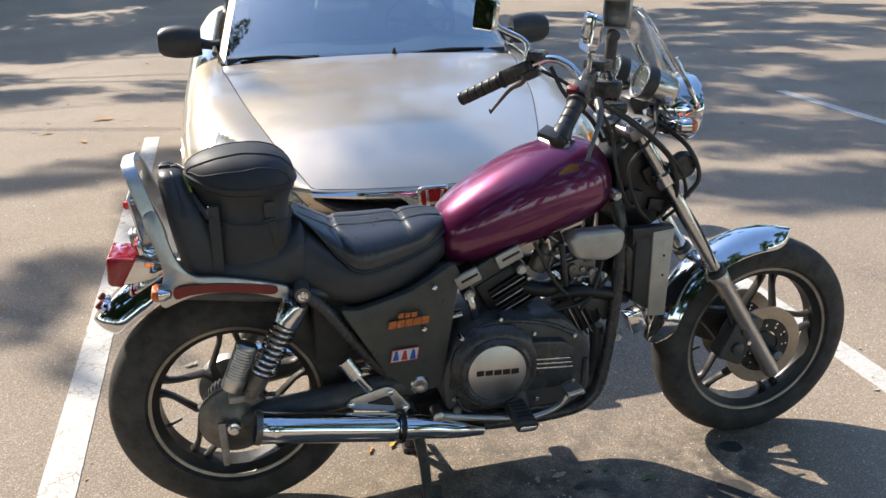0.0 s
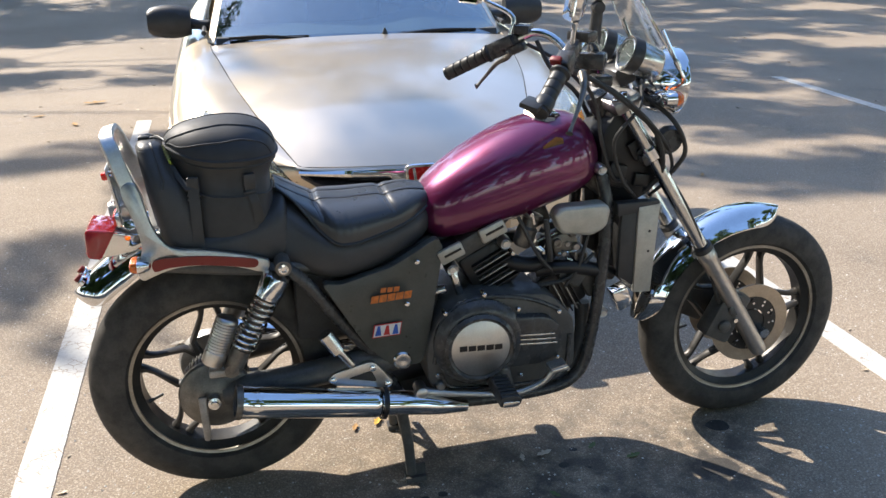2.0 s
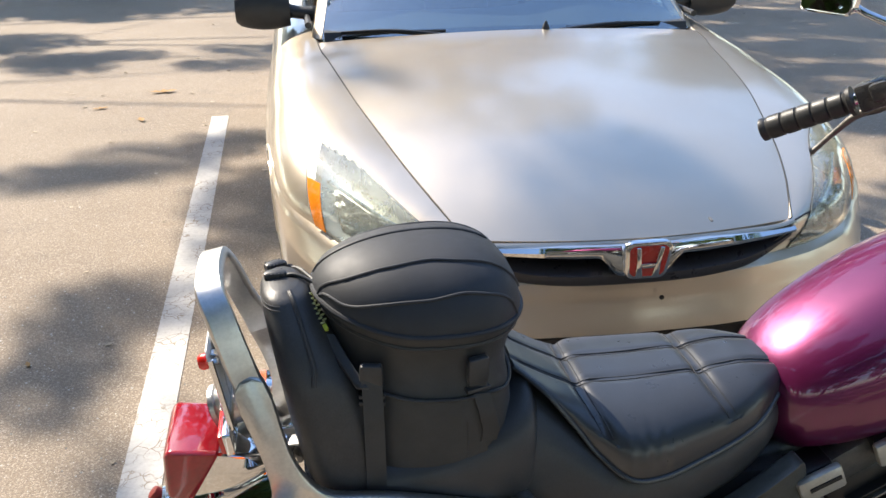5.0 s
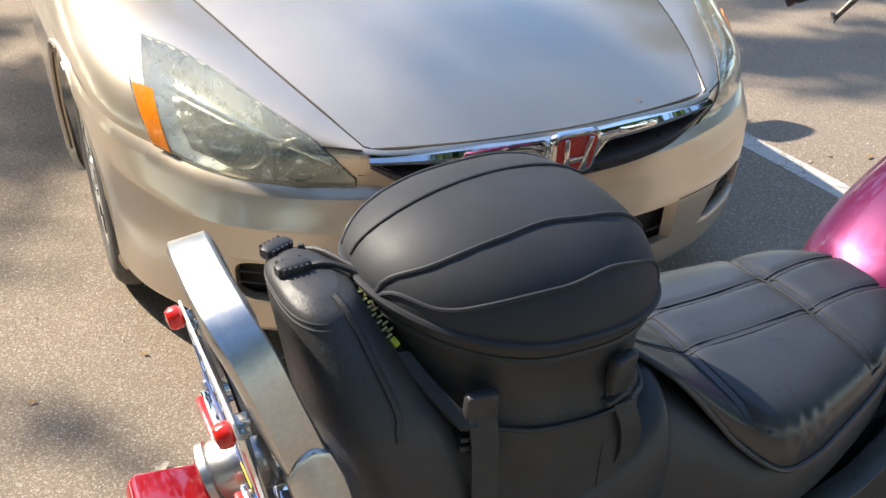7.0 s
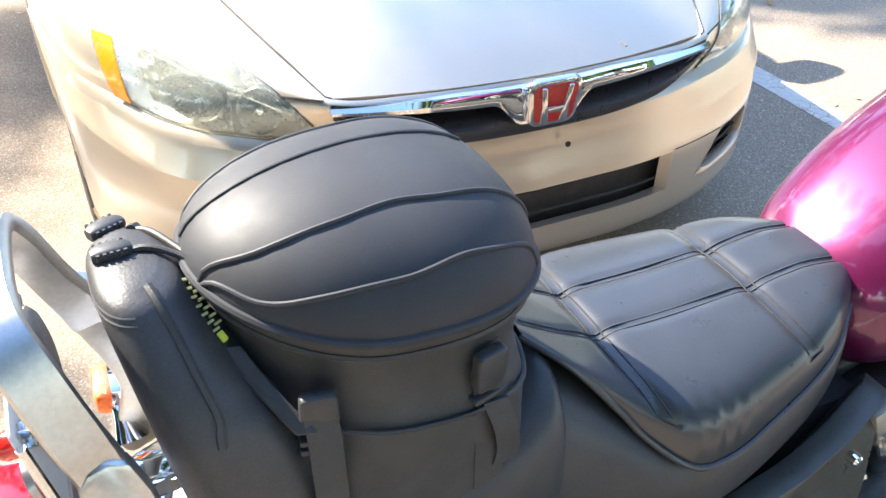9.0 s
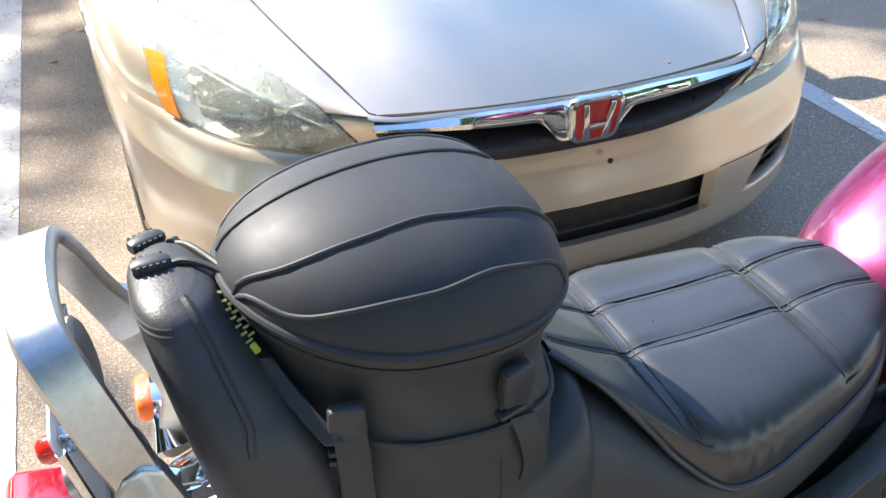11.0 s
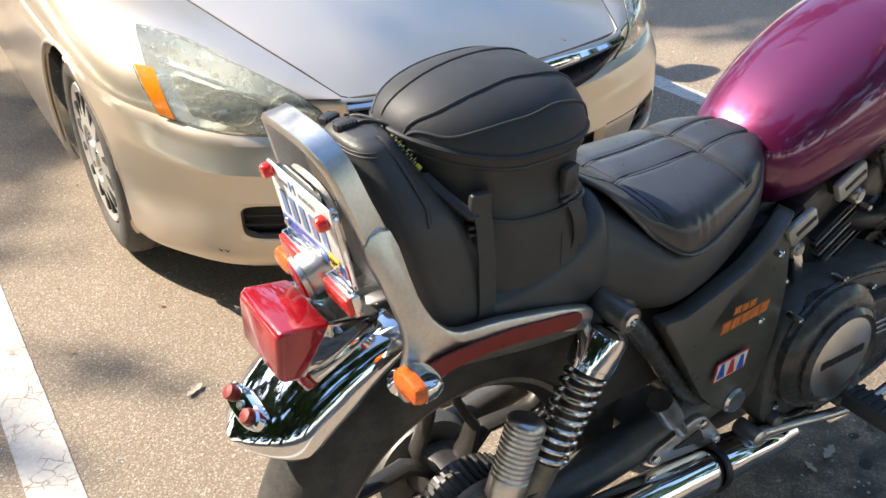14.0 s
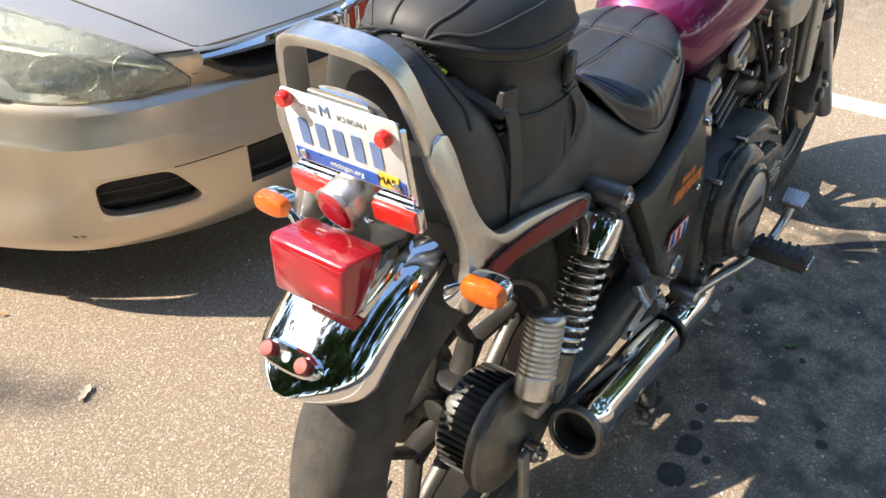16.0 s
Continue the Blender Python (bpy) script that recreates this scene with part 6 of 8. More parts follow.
# clutch cover with a round silver plate
m = bmesh.new()
ylathe(m, 0.686, 0.412, [(0.001, -0.15), (0.116, -0.15), (0.118, -0.178), (0.108, -0.192), (0.092, -0.198), (0.001, -0.198)], 56)
clutch = part("clutch_cover", m, BLACK_GLOSS, engine, "black clutch cover with a silver disc")
m = bmesh.new()
ylathe(m, 0.682, 0.410, [(0.079, -0.196), (0.090, -0.198), (0.092, -0.204), (0.084, -0.212), (0.079, -0.208)], 56)
part("cover_rim", m, BLACK_GLOSS, clutch)
m = bmesh.new()
ylathe(m, 0.682, 0.410, [(0.001, -0.194), (0.079, -0.194), (0.079, -0.206), (0.074, -0.209), (0.001, -0.210)], 56)
disc_plate = part("cover_disc", m, ALU, clutch, "brushed silver disc with dark lettering bars")
for i in range(5):
    m = bmesh.new()
    x = 0.682 + (i - 2) * 0.0228
    prism(m, rect(0.0195, 0.0140, c=(x, 0.4135 - (x - 0.682) * 0.05)), 0.0012, side_at(-0.2105))
    part("lettering_bar", m, INK, disc_plate)
# generator side cover ahead of it with three bright stripes
m = bmesh.new()
prism(m, rounded([(0.752, 0.335), (0.86, 0.335), (0.905, 0.365), (0.905, 0.43), (0.87, 0.468), (0.752, 0.478)], 0.02), 0.05, side_at(-0.165))
pc = part("pump_cover", m, BLACK_GLOSS, engine, bevel=0.008)
for i in range(3):
    cbox("stripe", (0.832, -0.1915, 0.397 + i * 0.0125), (0.118 - i * 0.008, 0.003, 0.0052), WORN_CHROME, pc, 0.0008, yrot(4))
m = bmesh.new()
for x, z in ((0.578, 0.33), (0.60, 0.50), (0.70, 0.54), (0.79, 0.49), (0.80, 0.30), (0.69, 0.268), (0.90, 0.34), (0.595, 0.285), (0.93, 0.30), (0.90, 0.47)):
    ylathe(m, x, z, [(0.001, -0.15), (0.006, -0.15), (0.006, -0.175), (0.004, -0.177), (0.001, -0.177)], 10)
parts("cover_bolt", m, WORN_CHROME, engine)
m = bmesh.new()
ylathe(m, 0.585, 0.300, [(0.001, -0.15), (0.012, -0.15), (0.012, -0.180), (0.008, -0.184), (0.001, -0.184)], 16)
part("drain_plug", m, CAST, engine)
# rear cylinder bank: leans back
for name, c, ang, w in (("rear_cylinder_bank", V(0.735, 0, 0.575), -28, 0.20), ("front_cylinder_bank", V(0.925, 0, 0.49), 62, 0.20)):
    rot = yrot(ang)
    m = bmesh.new()
    mm = Matrix.Translation(c) @ rot
    box(m, (0, 0, 0), (0.12, w, 0.13), mm)
    cy = part(name, m, INK, engine, "black finned cylinder bank", bevel=0.012)
    for i in range(7):
        m = bmesh.new()
        box(m, (0.014, 0, -0.045 + i * 0.0135), (0.100, w + 0.030, 0.0032), mm)
        part("fin", m, GREY_ALU if i in (1, 3, 5) else INK, cy, bevel=0.0008)
    m = bmesh.new()
    box(m, (0, 0, 0.088), (0.13, w + 0.006, 0.05), mm)
    head = part("cylinder_head", m, BLACK_SATIN, cy, bevel=0.010)
# cam boxes with silver ends on the rear bank
for x, z in ((0.628, 0.640), (0.735, 0.688)):
    cbox("cam_box", (x, 0, z), (0.060, 0.228, 0.034), INK, engine, 0.008, yrot(-24))
for x, z, ln in ((0.628, 0.640, 0.066), (0.735, 0.688, 0.070)):
    m = bmesh.new()
    mm = Matrix.Translation((x, -0.123, z)) @ yrot(-24)
    box(m, (0, 0, 0), (ln, 0.014, 0.038), mm)
    cc = part("cam_cover", m, KHAKI, engine, "silver cam cover", bevel=0.005)
    m = bmesh.new()
    box(m, (0.004, -0.0072, 0.002), (ln * 0.70, 0.003, 0.006), mm)
    part("cover_slot", m, INK, cc)
for x, z, r in ((0.770, 0.650, 0.016), (0.632, 0.594, 0.017), (1.045, 0.425, 0.014), (1.020, 0.822, 0.014)):
    y = -0.115 if x < 1.05 else -0.10
    m = bmesh.new()
    ylathe(m, x, z, [(0.001, y + 0.03), (r, y + 0.03), (r, y - 0.004), (r * 0.8, y - 0.010), (r * 0.5, y - 0.008), (r * 0.45, y - 0.012), (0.001, y - 0.012)], 20)
    part("mount_bolt", m, ALU, engine, "bright bolt with a washer")
m = bmesh.new()
tube(m, [(0.632, -0.115, 0.594), (0.640, -0.120, 0.565), (0.648, -0.115, 0.54), (0.66, -0.10, 0.51)], 0.011, 10)
tube(m, [(0.575, -0.11, 0.535), (0.615, -0.12, 0.545)], 0.012, 12, 0)
part("water_pipe", m, WORN_CHROME, engine)
# carburettors, their links and hoses between the banks
for s in (-1, 1):
    m = bmesh.new()
    mm = Matrix.Translation((0.925, s * 0.105, 0.640)) @ yrot(-22)
    box(m, (0, 0, 0), (0.070, 0.055, 0.060), mm)
    carb = part("carburettor", m, DARK_CAST, engine, "dusty grey carburettor body", bevel=0.010)
    for dx, dz, r, dy in ((-0.020, 0.012, 0.013, 0.036), (0.022, -0.018, 0.010, 0.040), (0.026, 0.020, 0.012, 0.038), (-0.014, -0.022, 0.007, 0.037), (0.004, -0.004, 0.008, 0.033)):
        m = bmesh.new()
        lathe(m, [(0.001, 0), (r, 0), (r, dy - 0.004), (r * 0.8, dy), (r * 0.4, dy), (r * 0.35, dy - 0.002), (0.001, dy - 0.002)], mm @ Matrix.Translation((dx, 0, dz)) @ Matrix.Rotation(radians(-90 * s), 4, "X"), 14)
        part("carburettor_cap", m, GREY_ALU if r < 0.011 else DARK_CAST, carb)
    m = bmesh.new()
    lathe(m, [(0.001, -0.05), (0.020, -0.05), (0.026, -0.04), (0.026, 0.0), (0.020, 0.006), (0.020, 0.026), (0.027, 0.03), (0.027, 0.04), (0.001, 0.044)], axis((0.835, s * 0.100, 0.680), (0.35, 0, 1)), 22)
    part("carburettor_bowl", m, DARK_CAST, carb)
    m = bmesh.new()
    tube(m, [(0.775, s * 0.085, 0.600), (0.800, s * 0.104, 0.590), (0.845, s * 0.108, 0.582), (0.885, s * 0.100, 0.592), (0.905, s * 0.085, 0.610)], [0.019, 0.021, 0.021, 0.020, 0.019], 16)
    part("intake_elbow", m, INK, engine, "black rubber intake elbow")
    m = bmesh.new()
    ylathe(m, 0.972, 0.600, [(0.001, s * 0.09), (0.018, s * 0.09), (0.018, s * 0.128), (0.013, s * 0.131), (0.010, s * 0.126), (0.001, s * 0.126)], 20)
    part("cover_plug", m, DARK_CAST, engine)
    m = bmesh.new()
    box(m, (0, 0, 0), (0.075, 0.06, 0.055), Matrix.Translation((0.955, s * 0.095, 0.545)) @ yrot(30))
    part("head_cover", m, BLACK_SATIN, engine, bevel=0.012)
m = bmesh.new()
for a, b2 in (((0.85, 0.655), (0.90, 0.672)), ((0.84, 0.700), (0.835, 0.725)), ((0.865, 0.625), (0.845, 0.640)), ((0.93, 0.60), (0.945, 0.592)), ((0.905, 0.615), (0.955, 0.618))):
    tube(m, [(a[0], -0.134, a[1]), (b2[0], -0.134, b2[1])], 0.0036, 8, 0)
parts("link_rod", m, WORN_CHROME, engine)
m = bmesh.new()
for x, z in ((0.868, 0.622), (0.945, 0.668), (0.958, 0.692), (0.832, 0.726), (0.785, 0.628), (0.955, 0.560)):
    ylathe(m, x, z, [(0.001, -0.10), (0.0055, -0.10), (0.0055, -0.138), (0.001, -0.139)], 6)
parts("fitting", m, WORN_CHROME, engine)
for i, (a, b2) in enumerate((((0.80, -0.125, 0.72), (0.90, -0.13, 0.56)), ((0.86, -0.13, 0.53), (1.01, -0.12, 0.60)), ((0.87, -0.135, 0.71), (0.885, -0.138, 0.60)), ((0.93, -0.13, 0.52), (0.99, -0.125, 0.66)))):
    m = bmesh.new()
    mid = [(p + q) / 2 for p, q in zip(a, b2)]
    mid[2] -= 0.02
    mid[1] -= 0.010
    tube(m, [a, mid, b2], 0.0075 if i == 2 else 0.005, 8)
    part("hose", m, HOSE, engine)
# big coolant hose to the radiator
m = bmesh.new()
tube(m, [(0.86, -0.10, 0.56), (0.92, -0.125, 0.575), (0.99, -0.12, 0.56), (1.07, -0.10, 0.53)], 0.019, 12)
part("coolant_hose", m, INK, engine)
# air cleaner cover
m = bmesh.new()
prism(m, rounded([(0.905, 0.672), (0.990, 0.660), (1.030, 0.680), (1.038, 0.728), (1.022, 0.744), (0.905, 0.742), (0.886, 0.722)], 0.016), 0.05, side_at(-0.128))
part("air_cleaner_cover", m, KHAKI, bike, "dull silver air cleaner cover", bevel=0.010, segs=3)
# radiator
rad = cbox("radiator", (1.128, 0, 0.602), (0.035, 0.25, 0.235), RADIATOR, bike, 0.004, yrot(-4), "black radiator between silver side shrouds")
m = bmesh.new()
for i in range(22):
    box(m, (0.020, 0, -0.11 + i * 0.0105), (0.006, 0.24, 0.0025), Matrix.Translation((1.128, 0, 0.602)) @ yrot(-4))
tagged(part("core_fins", m, RADIATOR, rad), kind="stuff")
for s in (-1, 1):
    m = bmesh.new()
    prism(m, [(1.118, 0.722), (1.178, 0.728), (1.168, 0.482), (1.118, 0.485)], 0.016, side_at(s * 0.134))
    sh = part("radiator_shroud", m, KHAKI, rad, "satin silver radiator side shroud", bevel=0.004)
    m = bmesh.new()
    prism(m, [(1.060, 0.736), (1.178, 0.736), (1.175, 0.716), (1.064, 0.70)], 0.03, side_at(s * 0.125))
    prism(m, [(1.075, 0.70), (1.122, 0.72), (1.122, 0.50), (1.075, 0.53)], 0.02, side_at(s * 0.125))
    part("shroud_side", m, PLASTIC, rad, bevel=0.004)
    for z in (0.600, 0.655):
        m = bmesh.new()
        ylathe(m, 1.152, z, [(0.001, s * 0.140), (0.0035, s * 0.140), (0.0035, s * 0.1435), (0.001, s * 0.1435)], 10)
        part("shroud_screw", m, INK, sh)
# horn under the radiator
m = bmesh.new()
box(m, (0, 0, 0), (0.045, 0.045, 0.062), Matrix.Translation((1.108, -0.085, 0.452)) @ yrot(-22))
part("regulator_box", m, CHROME, bike, "chrome box under the radiator", bevel=0.006)

# footrests, brake pedal, pillion peg
for s in (-1, 1):
    m = bmesh.new()
    tube(m, [(0.735, s * 0.155, 0.322), (0.728, s * 0.20, 0.318), (0.726, s * 0.215, 0.316)], 0.013, 10)
    peg = part("footrest", m, CAST, bike, "ribbed black rubber footrest")
    m = bmesh.new()
    prism(m, rounded([(0.698, 0.302), (0.750, 0.302), (0.757, 0.318), (0.744, 0.331), (0.703, 0.331)], 0.008), 0.105, side_at(s * 0.268))
    part("rubber", m, HOSE, peg, bevel=0.006)
    m = bmesh.new()
    for k in range(6):
        box(m, (0.726, s * (0.225 + k * 0.017), 0.332), (0.040, 0.006, 0.005))
    parts("rubber_rib", m, HOSE, peg)
    m = bmesh.new()
    prism(m, rounded([(0.704, 0.304), (0.745, 0.304), (0.75, 0.318), (0.706, 0.320)], 0.008), 0.006, side_at(s * 0.324))
    part("end_cap", m, WORN_CHROME, peg, bevel=0.002)
    m = bmesh.new()
    prism(m, rounded([(0.700, 0.30), (0.735, 0.345), (0.760, 0.345), (0.775, 0.28), (0.74, 0.262)], 0.012), 0.03, side_at(s * 0.19))
    part("footrest_bracket", m, BLACK_SATIN, peg, bevel=0.005)
    # pillion footrest hanger
    m = bmesh.new()
    prism(m, rounded([(0.300, 0.343), (0.320, 0.328), (0.455, 0.304), (0.468, 0.318), (0.424, 0.378), (0.406, 0.384), (0.315, 0.362)], 0.010), 0.016, side_at(s * 0.150))
    hg = part("footrest_hanger", m, ALU, bike, "cast alloy pillion footrest hanger", bevel=0.003)
    m = bmesh.new()
    prism(m, rounded([(0.352, 0.345), (0.425, 0.328), (0.412, 0.360)], 0.008), 0.020, side_at(s * 0.150))
    part("hanger_hole", m, DARK, hg)
    for x, z in ((0.315, 0.347), (0.415, 0.368), (0.452, 0.318)):
        m = bmesh.new()
        ylathe(m, x, z, [(0.001, s * 0.15), (0.008, s * 0.15), (0.008, s * 0.164), (0.004, s * 0.166), (0.001, s * 0.166)], 12)
        part("hanger_bolt", m, CHROME, hg)
    m = bmesh.new()
    tube(m, [(0.300, s * 0.168, 0.480), (0.330, s * 0.170, 0.432)], 0.020, 10, 0)
    tube(m, [(0.330, s * 0.168, 0.432), (0.362, s * 0.162, 0.385)], 0.011, 10, 0)
    part("pillion_peg", m, WORN_CHROME, hg, "folded pillion peg", bevel=0.0)
m = bmesh.new()
tube(m, [(0.535, -0.172, 0.290), (0.62, -0.182, 0.278), (0.71, -0.205, 0.275), (0.78, -0.220, 0.278), (0.84, -0.230, 0.305), (0.866, -0.235, 0.338)], [0.011, 0.010, 0.009, 0.009, 0.009, 0.010], 12)
pedal = part("brake_pedal", m, ALU, bike, "alloy rear brake pedal")
cbox("pedal_pad", (0.876, -0.236, 0.349), (0.046, 0.046, 0.012), ALU, pedal, 0.003, yrot(-12))
m = bmesh.new()
for k in range(6):
    box(m, (0, -0.0175 + k * 0.007, 0.0075), (0.042, 0.003, 0.004), Matrix.Translation((0.876, -0.236, 0.349)) @ yrot(-12))
parts("pad_ridge", m, ALU, pedal)
m = bmesh.new()
ylathe(m, 0.535, 0.290, [(0.001, -0.14), (0.016, -0.14), (0.016, -0.186), (0.010, -0.190), (0.001, -0.190)], 16)
part("pedal_pivot", m, ALU, pedal)

# ---- front end: fork, fender, discs, lamp, bars ----
FA = V(1.528, 0, 0.312)
UPW = V(-0.52, 0, 0.86).normalized()
for s in (-1, 1):
    y = s * 0.098
    lo = V(1.552, y, 0.232)
    hi = V(1.075, y, 0.985)
    way = (hi - lo).normalized()
    ln = (hi - lo).length
    fr = axis(lo, way)
    m = bmesh.new()
    lathe(m, [(0.001, 0), (0.018, 0), (0.022, 0.006), (0.0235, 0.02), (0.0235, 0.36), (0.026, 0.365), (0.027, 0.395), (0.024, 0.40), (0.001, 0.40)], fr, 24)
    leg = part("fork_leg", m, ALU, bike, "satin alloy fork slider")
    m = bmesh.new()
    lathe(m, [(0.001, 0.38), (0.0185, 0.38), (0.0185, ln), (0.001, ln)], fr, 22)
    part("fork_tube", m, WORN_CHROME, leg, "chrome fork tube")
    m = bmesh.new()
    lathe(m, [(0.019, 0.396), (0.0265, 0.396), (0.0265, 0.412), (0.021, 0.416)], fr, 22, True)
    part("dust_seal", m, HOSE, leg)
    # brake disc and caliper
    m = bmesh.new()
    dc = Matrix.Translation(FA) @ YAX
    d0 = -s * 0.068
    lathe(m, [(0.080, d0 - 0.003), (0.119, d0 - 0.003), (0.119, d0 + 0.003), (0.080, d0 + 0.003)], dc, 64, True)
    disc = part("brake_disc", m, DISC, bike, "browned steel brake disc")
    m = bmesh.new()
    for k in range(5):
        mm = dc @ Matrix.Rotation(2 * math.pi * k / 5 + 0.3, 4, "Z")
        box(m, (0.055, 0, d0 * 0.95), (0.055, 0.022, 0.006), mm)
        lathe(m, [(0.001, d0 - 0.006), (0.006, d0 - 0.006), (0.006, d0 + 0.007), (0.001, d0 + 0.007)], mm @ Matrix.Translation((0.072, 0, 0)), 10)
    lathe(m, [(0.046, d0 - 0.002), (0.083, d0 - 0.002), (0.083, d0 + 0.0035), (0.046, d0 + 0.0035)], dc, 48, True)
    lathe(m, [(0.001, d0 * 0.6), (0.042, d0 * 0.6), (0.042, d0 * 1.05), (0.001, d0 * 1.05)], dc, 28)
    part("disc_carrier", m, WHEEL_DARK, disc)
    m = bmesh.new()
    for k in range(12):
        mm = dc @ Matrix.Rotation(2 * math.pi * (k + 0.5) / 12, 4, "Z")
        for rr in (0.062, 0.074):
            lathe(m, [(0.001, d0 - 0.0044), (0.0036, d0 - 0.0044), (0.0036, d0 + 0.0044), (0.001, d0 + 0.0044)], mm @ Matrix.Rotation(rr * 3, 4, "Z") @ Matrix.Translation((rr, 0, 0)), 8)
    tagged(part("disc_rivets", m, WORN_CHROME, disc), kind="stuff")
    m = bmesh.new()
    cm = Matrix.Translation(FA) @ Matrix.Rotation(radians(-154), 4, "Y") @ Matrix.Translation((0.105, s * 0.078, 0.0))
    box(m, (0, 0, 0), (0.082, 0.060, 0.150), cm)
    box(m, (-0.02, s * 0.01, 0), (0.05, 0.03, 0.07), cm)
    cal = part("brake_caliper", m, BLACK_SATIN, bike, "black brake caliper", bevel=0.010)
    m = bmesh.new()
    for zz in (-0.028, 0.028):
        lathe(m, [(0.001, 0), (0.018, 0), (0.018, 0.01), (0.014, 0.013), (0.001, 0.013)], cm @ Matrix.Translation((0, s * 0.028, zz)) @ Matrix.Rotation(radians(-90 * s), 4, "X"), 16)
    parts("caliper_piston", m, BLACK_SATIN, cal)
    m = bmesh.new()
    lathe(m, [(0.001, 0), (0.006, 0), (0.006, 0.008), (0.001, 0.008)], cm @ Matrix.Translation((-0.02, s * 0.032, 0)) @ Matrix.Rotation(radians(-90 * s), 4, "X"), 10)
    part("caliper_bolt", m, CHROME, cal)
    m = bmesh.new()
    tube(m, [(1.43, s * 0.085, 0.36), (1.385, s * 0.10, 0.45), (1.34, s * 0.11, 0.56), (1.27, s * 0.108, 0.70), (1.20, s * 0.10, 0.80), (1.13, s * 0.09, 0.86)], 0.0062, 8)
    part("brake_hose", m, HOSE, bike)
    m = bmesh.new()
    tube(m, [lo + V(0.004, s * 0.01, 0.06), lo + V(0.006, -s * 0.10, 0.07)], 0.014, 12, 0)
    part("axle", m, WORN_CHROME, leg)
# front fender: chrome, close over the tyre, with stays
m = bmesh.new()
rings = []
for i in range(45):
    t = i / 44
    q = radians(75 + 100 * t)
    rr = 0.340
    hw = 0.072 * math.sqrt(max(0.03, 1 - max(0, (0.24 - t) / 0.24) ** 2.2)) * (1 - 0.55 * max(0, (t - 0.84) / 0.16) ** 2)
    out = V(math.cos(q), 0, math.sin(q))
    ro, ri = [], []
    for k in range(15):
        a = -1 + k / 7
        d = 0.045 * abs(a) ** 2.8 * min(1, hw / 0.06)
        ro.append(FA + out * (rr - d) + V(0, hw * a, 0))
        ri.append(FA + out * (rr - d - 0.004) + V(0, hw * a * 0.97, 0))
    rings.append(ro + ri[::-1])
loft(m, rings)
ff = part("front_fender", m, CHROME, bike, "chrome front mudguard", angle=60)
for s in (-1, 1):
    m = bmesh.new()
    lathe(m, [(0.001, 0), (0.010, 0), (0.010, 0.008), (0.005, 0.012), (0.001, 0.012)], axis((1.222, s * 0.03, 0.40), (-1, s * 0.4, 0)), 12)
    part("fender_bolt", m, CHROME, ff)
# yokes
for c, w in ((V(1.165, 0, 0.850), 0.24), (V(1.082, 0, 0.985), 0.24)):
    m = bmesh.new()
    box(m, (0, 0, 0), (0.075, w, 0.035), Matrix.Translation(c) @ yrot(-29))
    part("fork_yoke", m, BLACK_GLOSS if c.z < 0.9 else GREY_ALU, bike, bevel=0.010)
m = bmesh.new()
tube(m, [(1.045, 0, 0.99), (1.125, 0, 0.84)], 0.030, 18, 0)
part("steering_head", m, BLACK_GLOSS, bike)
m = bmesh.new()
for s in (-1, 1):
    lathe(m, [(0.020, 0.0), (0.028, 0.0), (0.028, 0.03), (0.020, 0.03)], axis((1.165, s * 0.098, 0.84), UPW), 20, True)
    lathe(m, [(0.001, 0.0), (0.021, 0.0), (0.021, 0.012), (0.012, 0.018), (0.001, 0.018)], axis((1.072, s * 0.098, 0.992), UPW), 20)
parts("yoke_clamp", m, CHROME, bike)
# headlamp
HL = axis((1.152, 0, 1.020), (1, 0, -0.10))
m = bmesh.new()
lathe(m, [(0.001, -0.005), (0.030, -0.003), (0.058, 0.015), (0.076, 0.045), (0.084, 0.080), (0.088, 0.090), (0.090, 0.100), (0.088, 0.108), (0.080, 0.110), (0.076, 0.104), (0.001, 0.104)], HL, 48)
hl = part("headlamp", m, CHROME, bike, "round chrome headlamp")
m = bmesh.new()
lathe(m, [(0.078, 0.106), (0.074, 0.114), (0.05, 0.122), (0.001, 0.126), (0.001, 0.108)], HL, 40)
part("lens", m, GLASS, hl)
m = bmesh.new()
box(m, (1.10, 0, 0.93), (0.08, 0.13, 0.05))
part("lamp_bracket", m, BLACK_SATIN, hl, bevel=0.008)
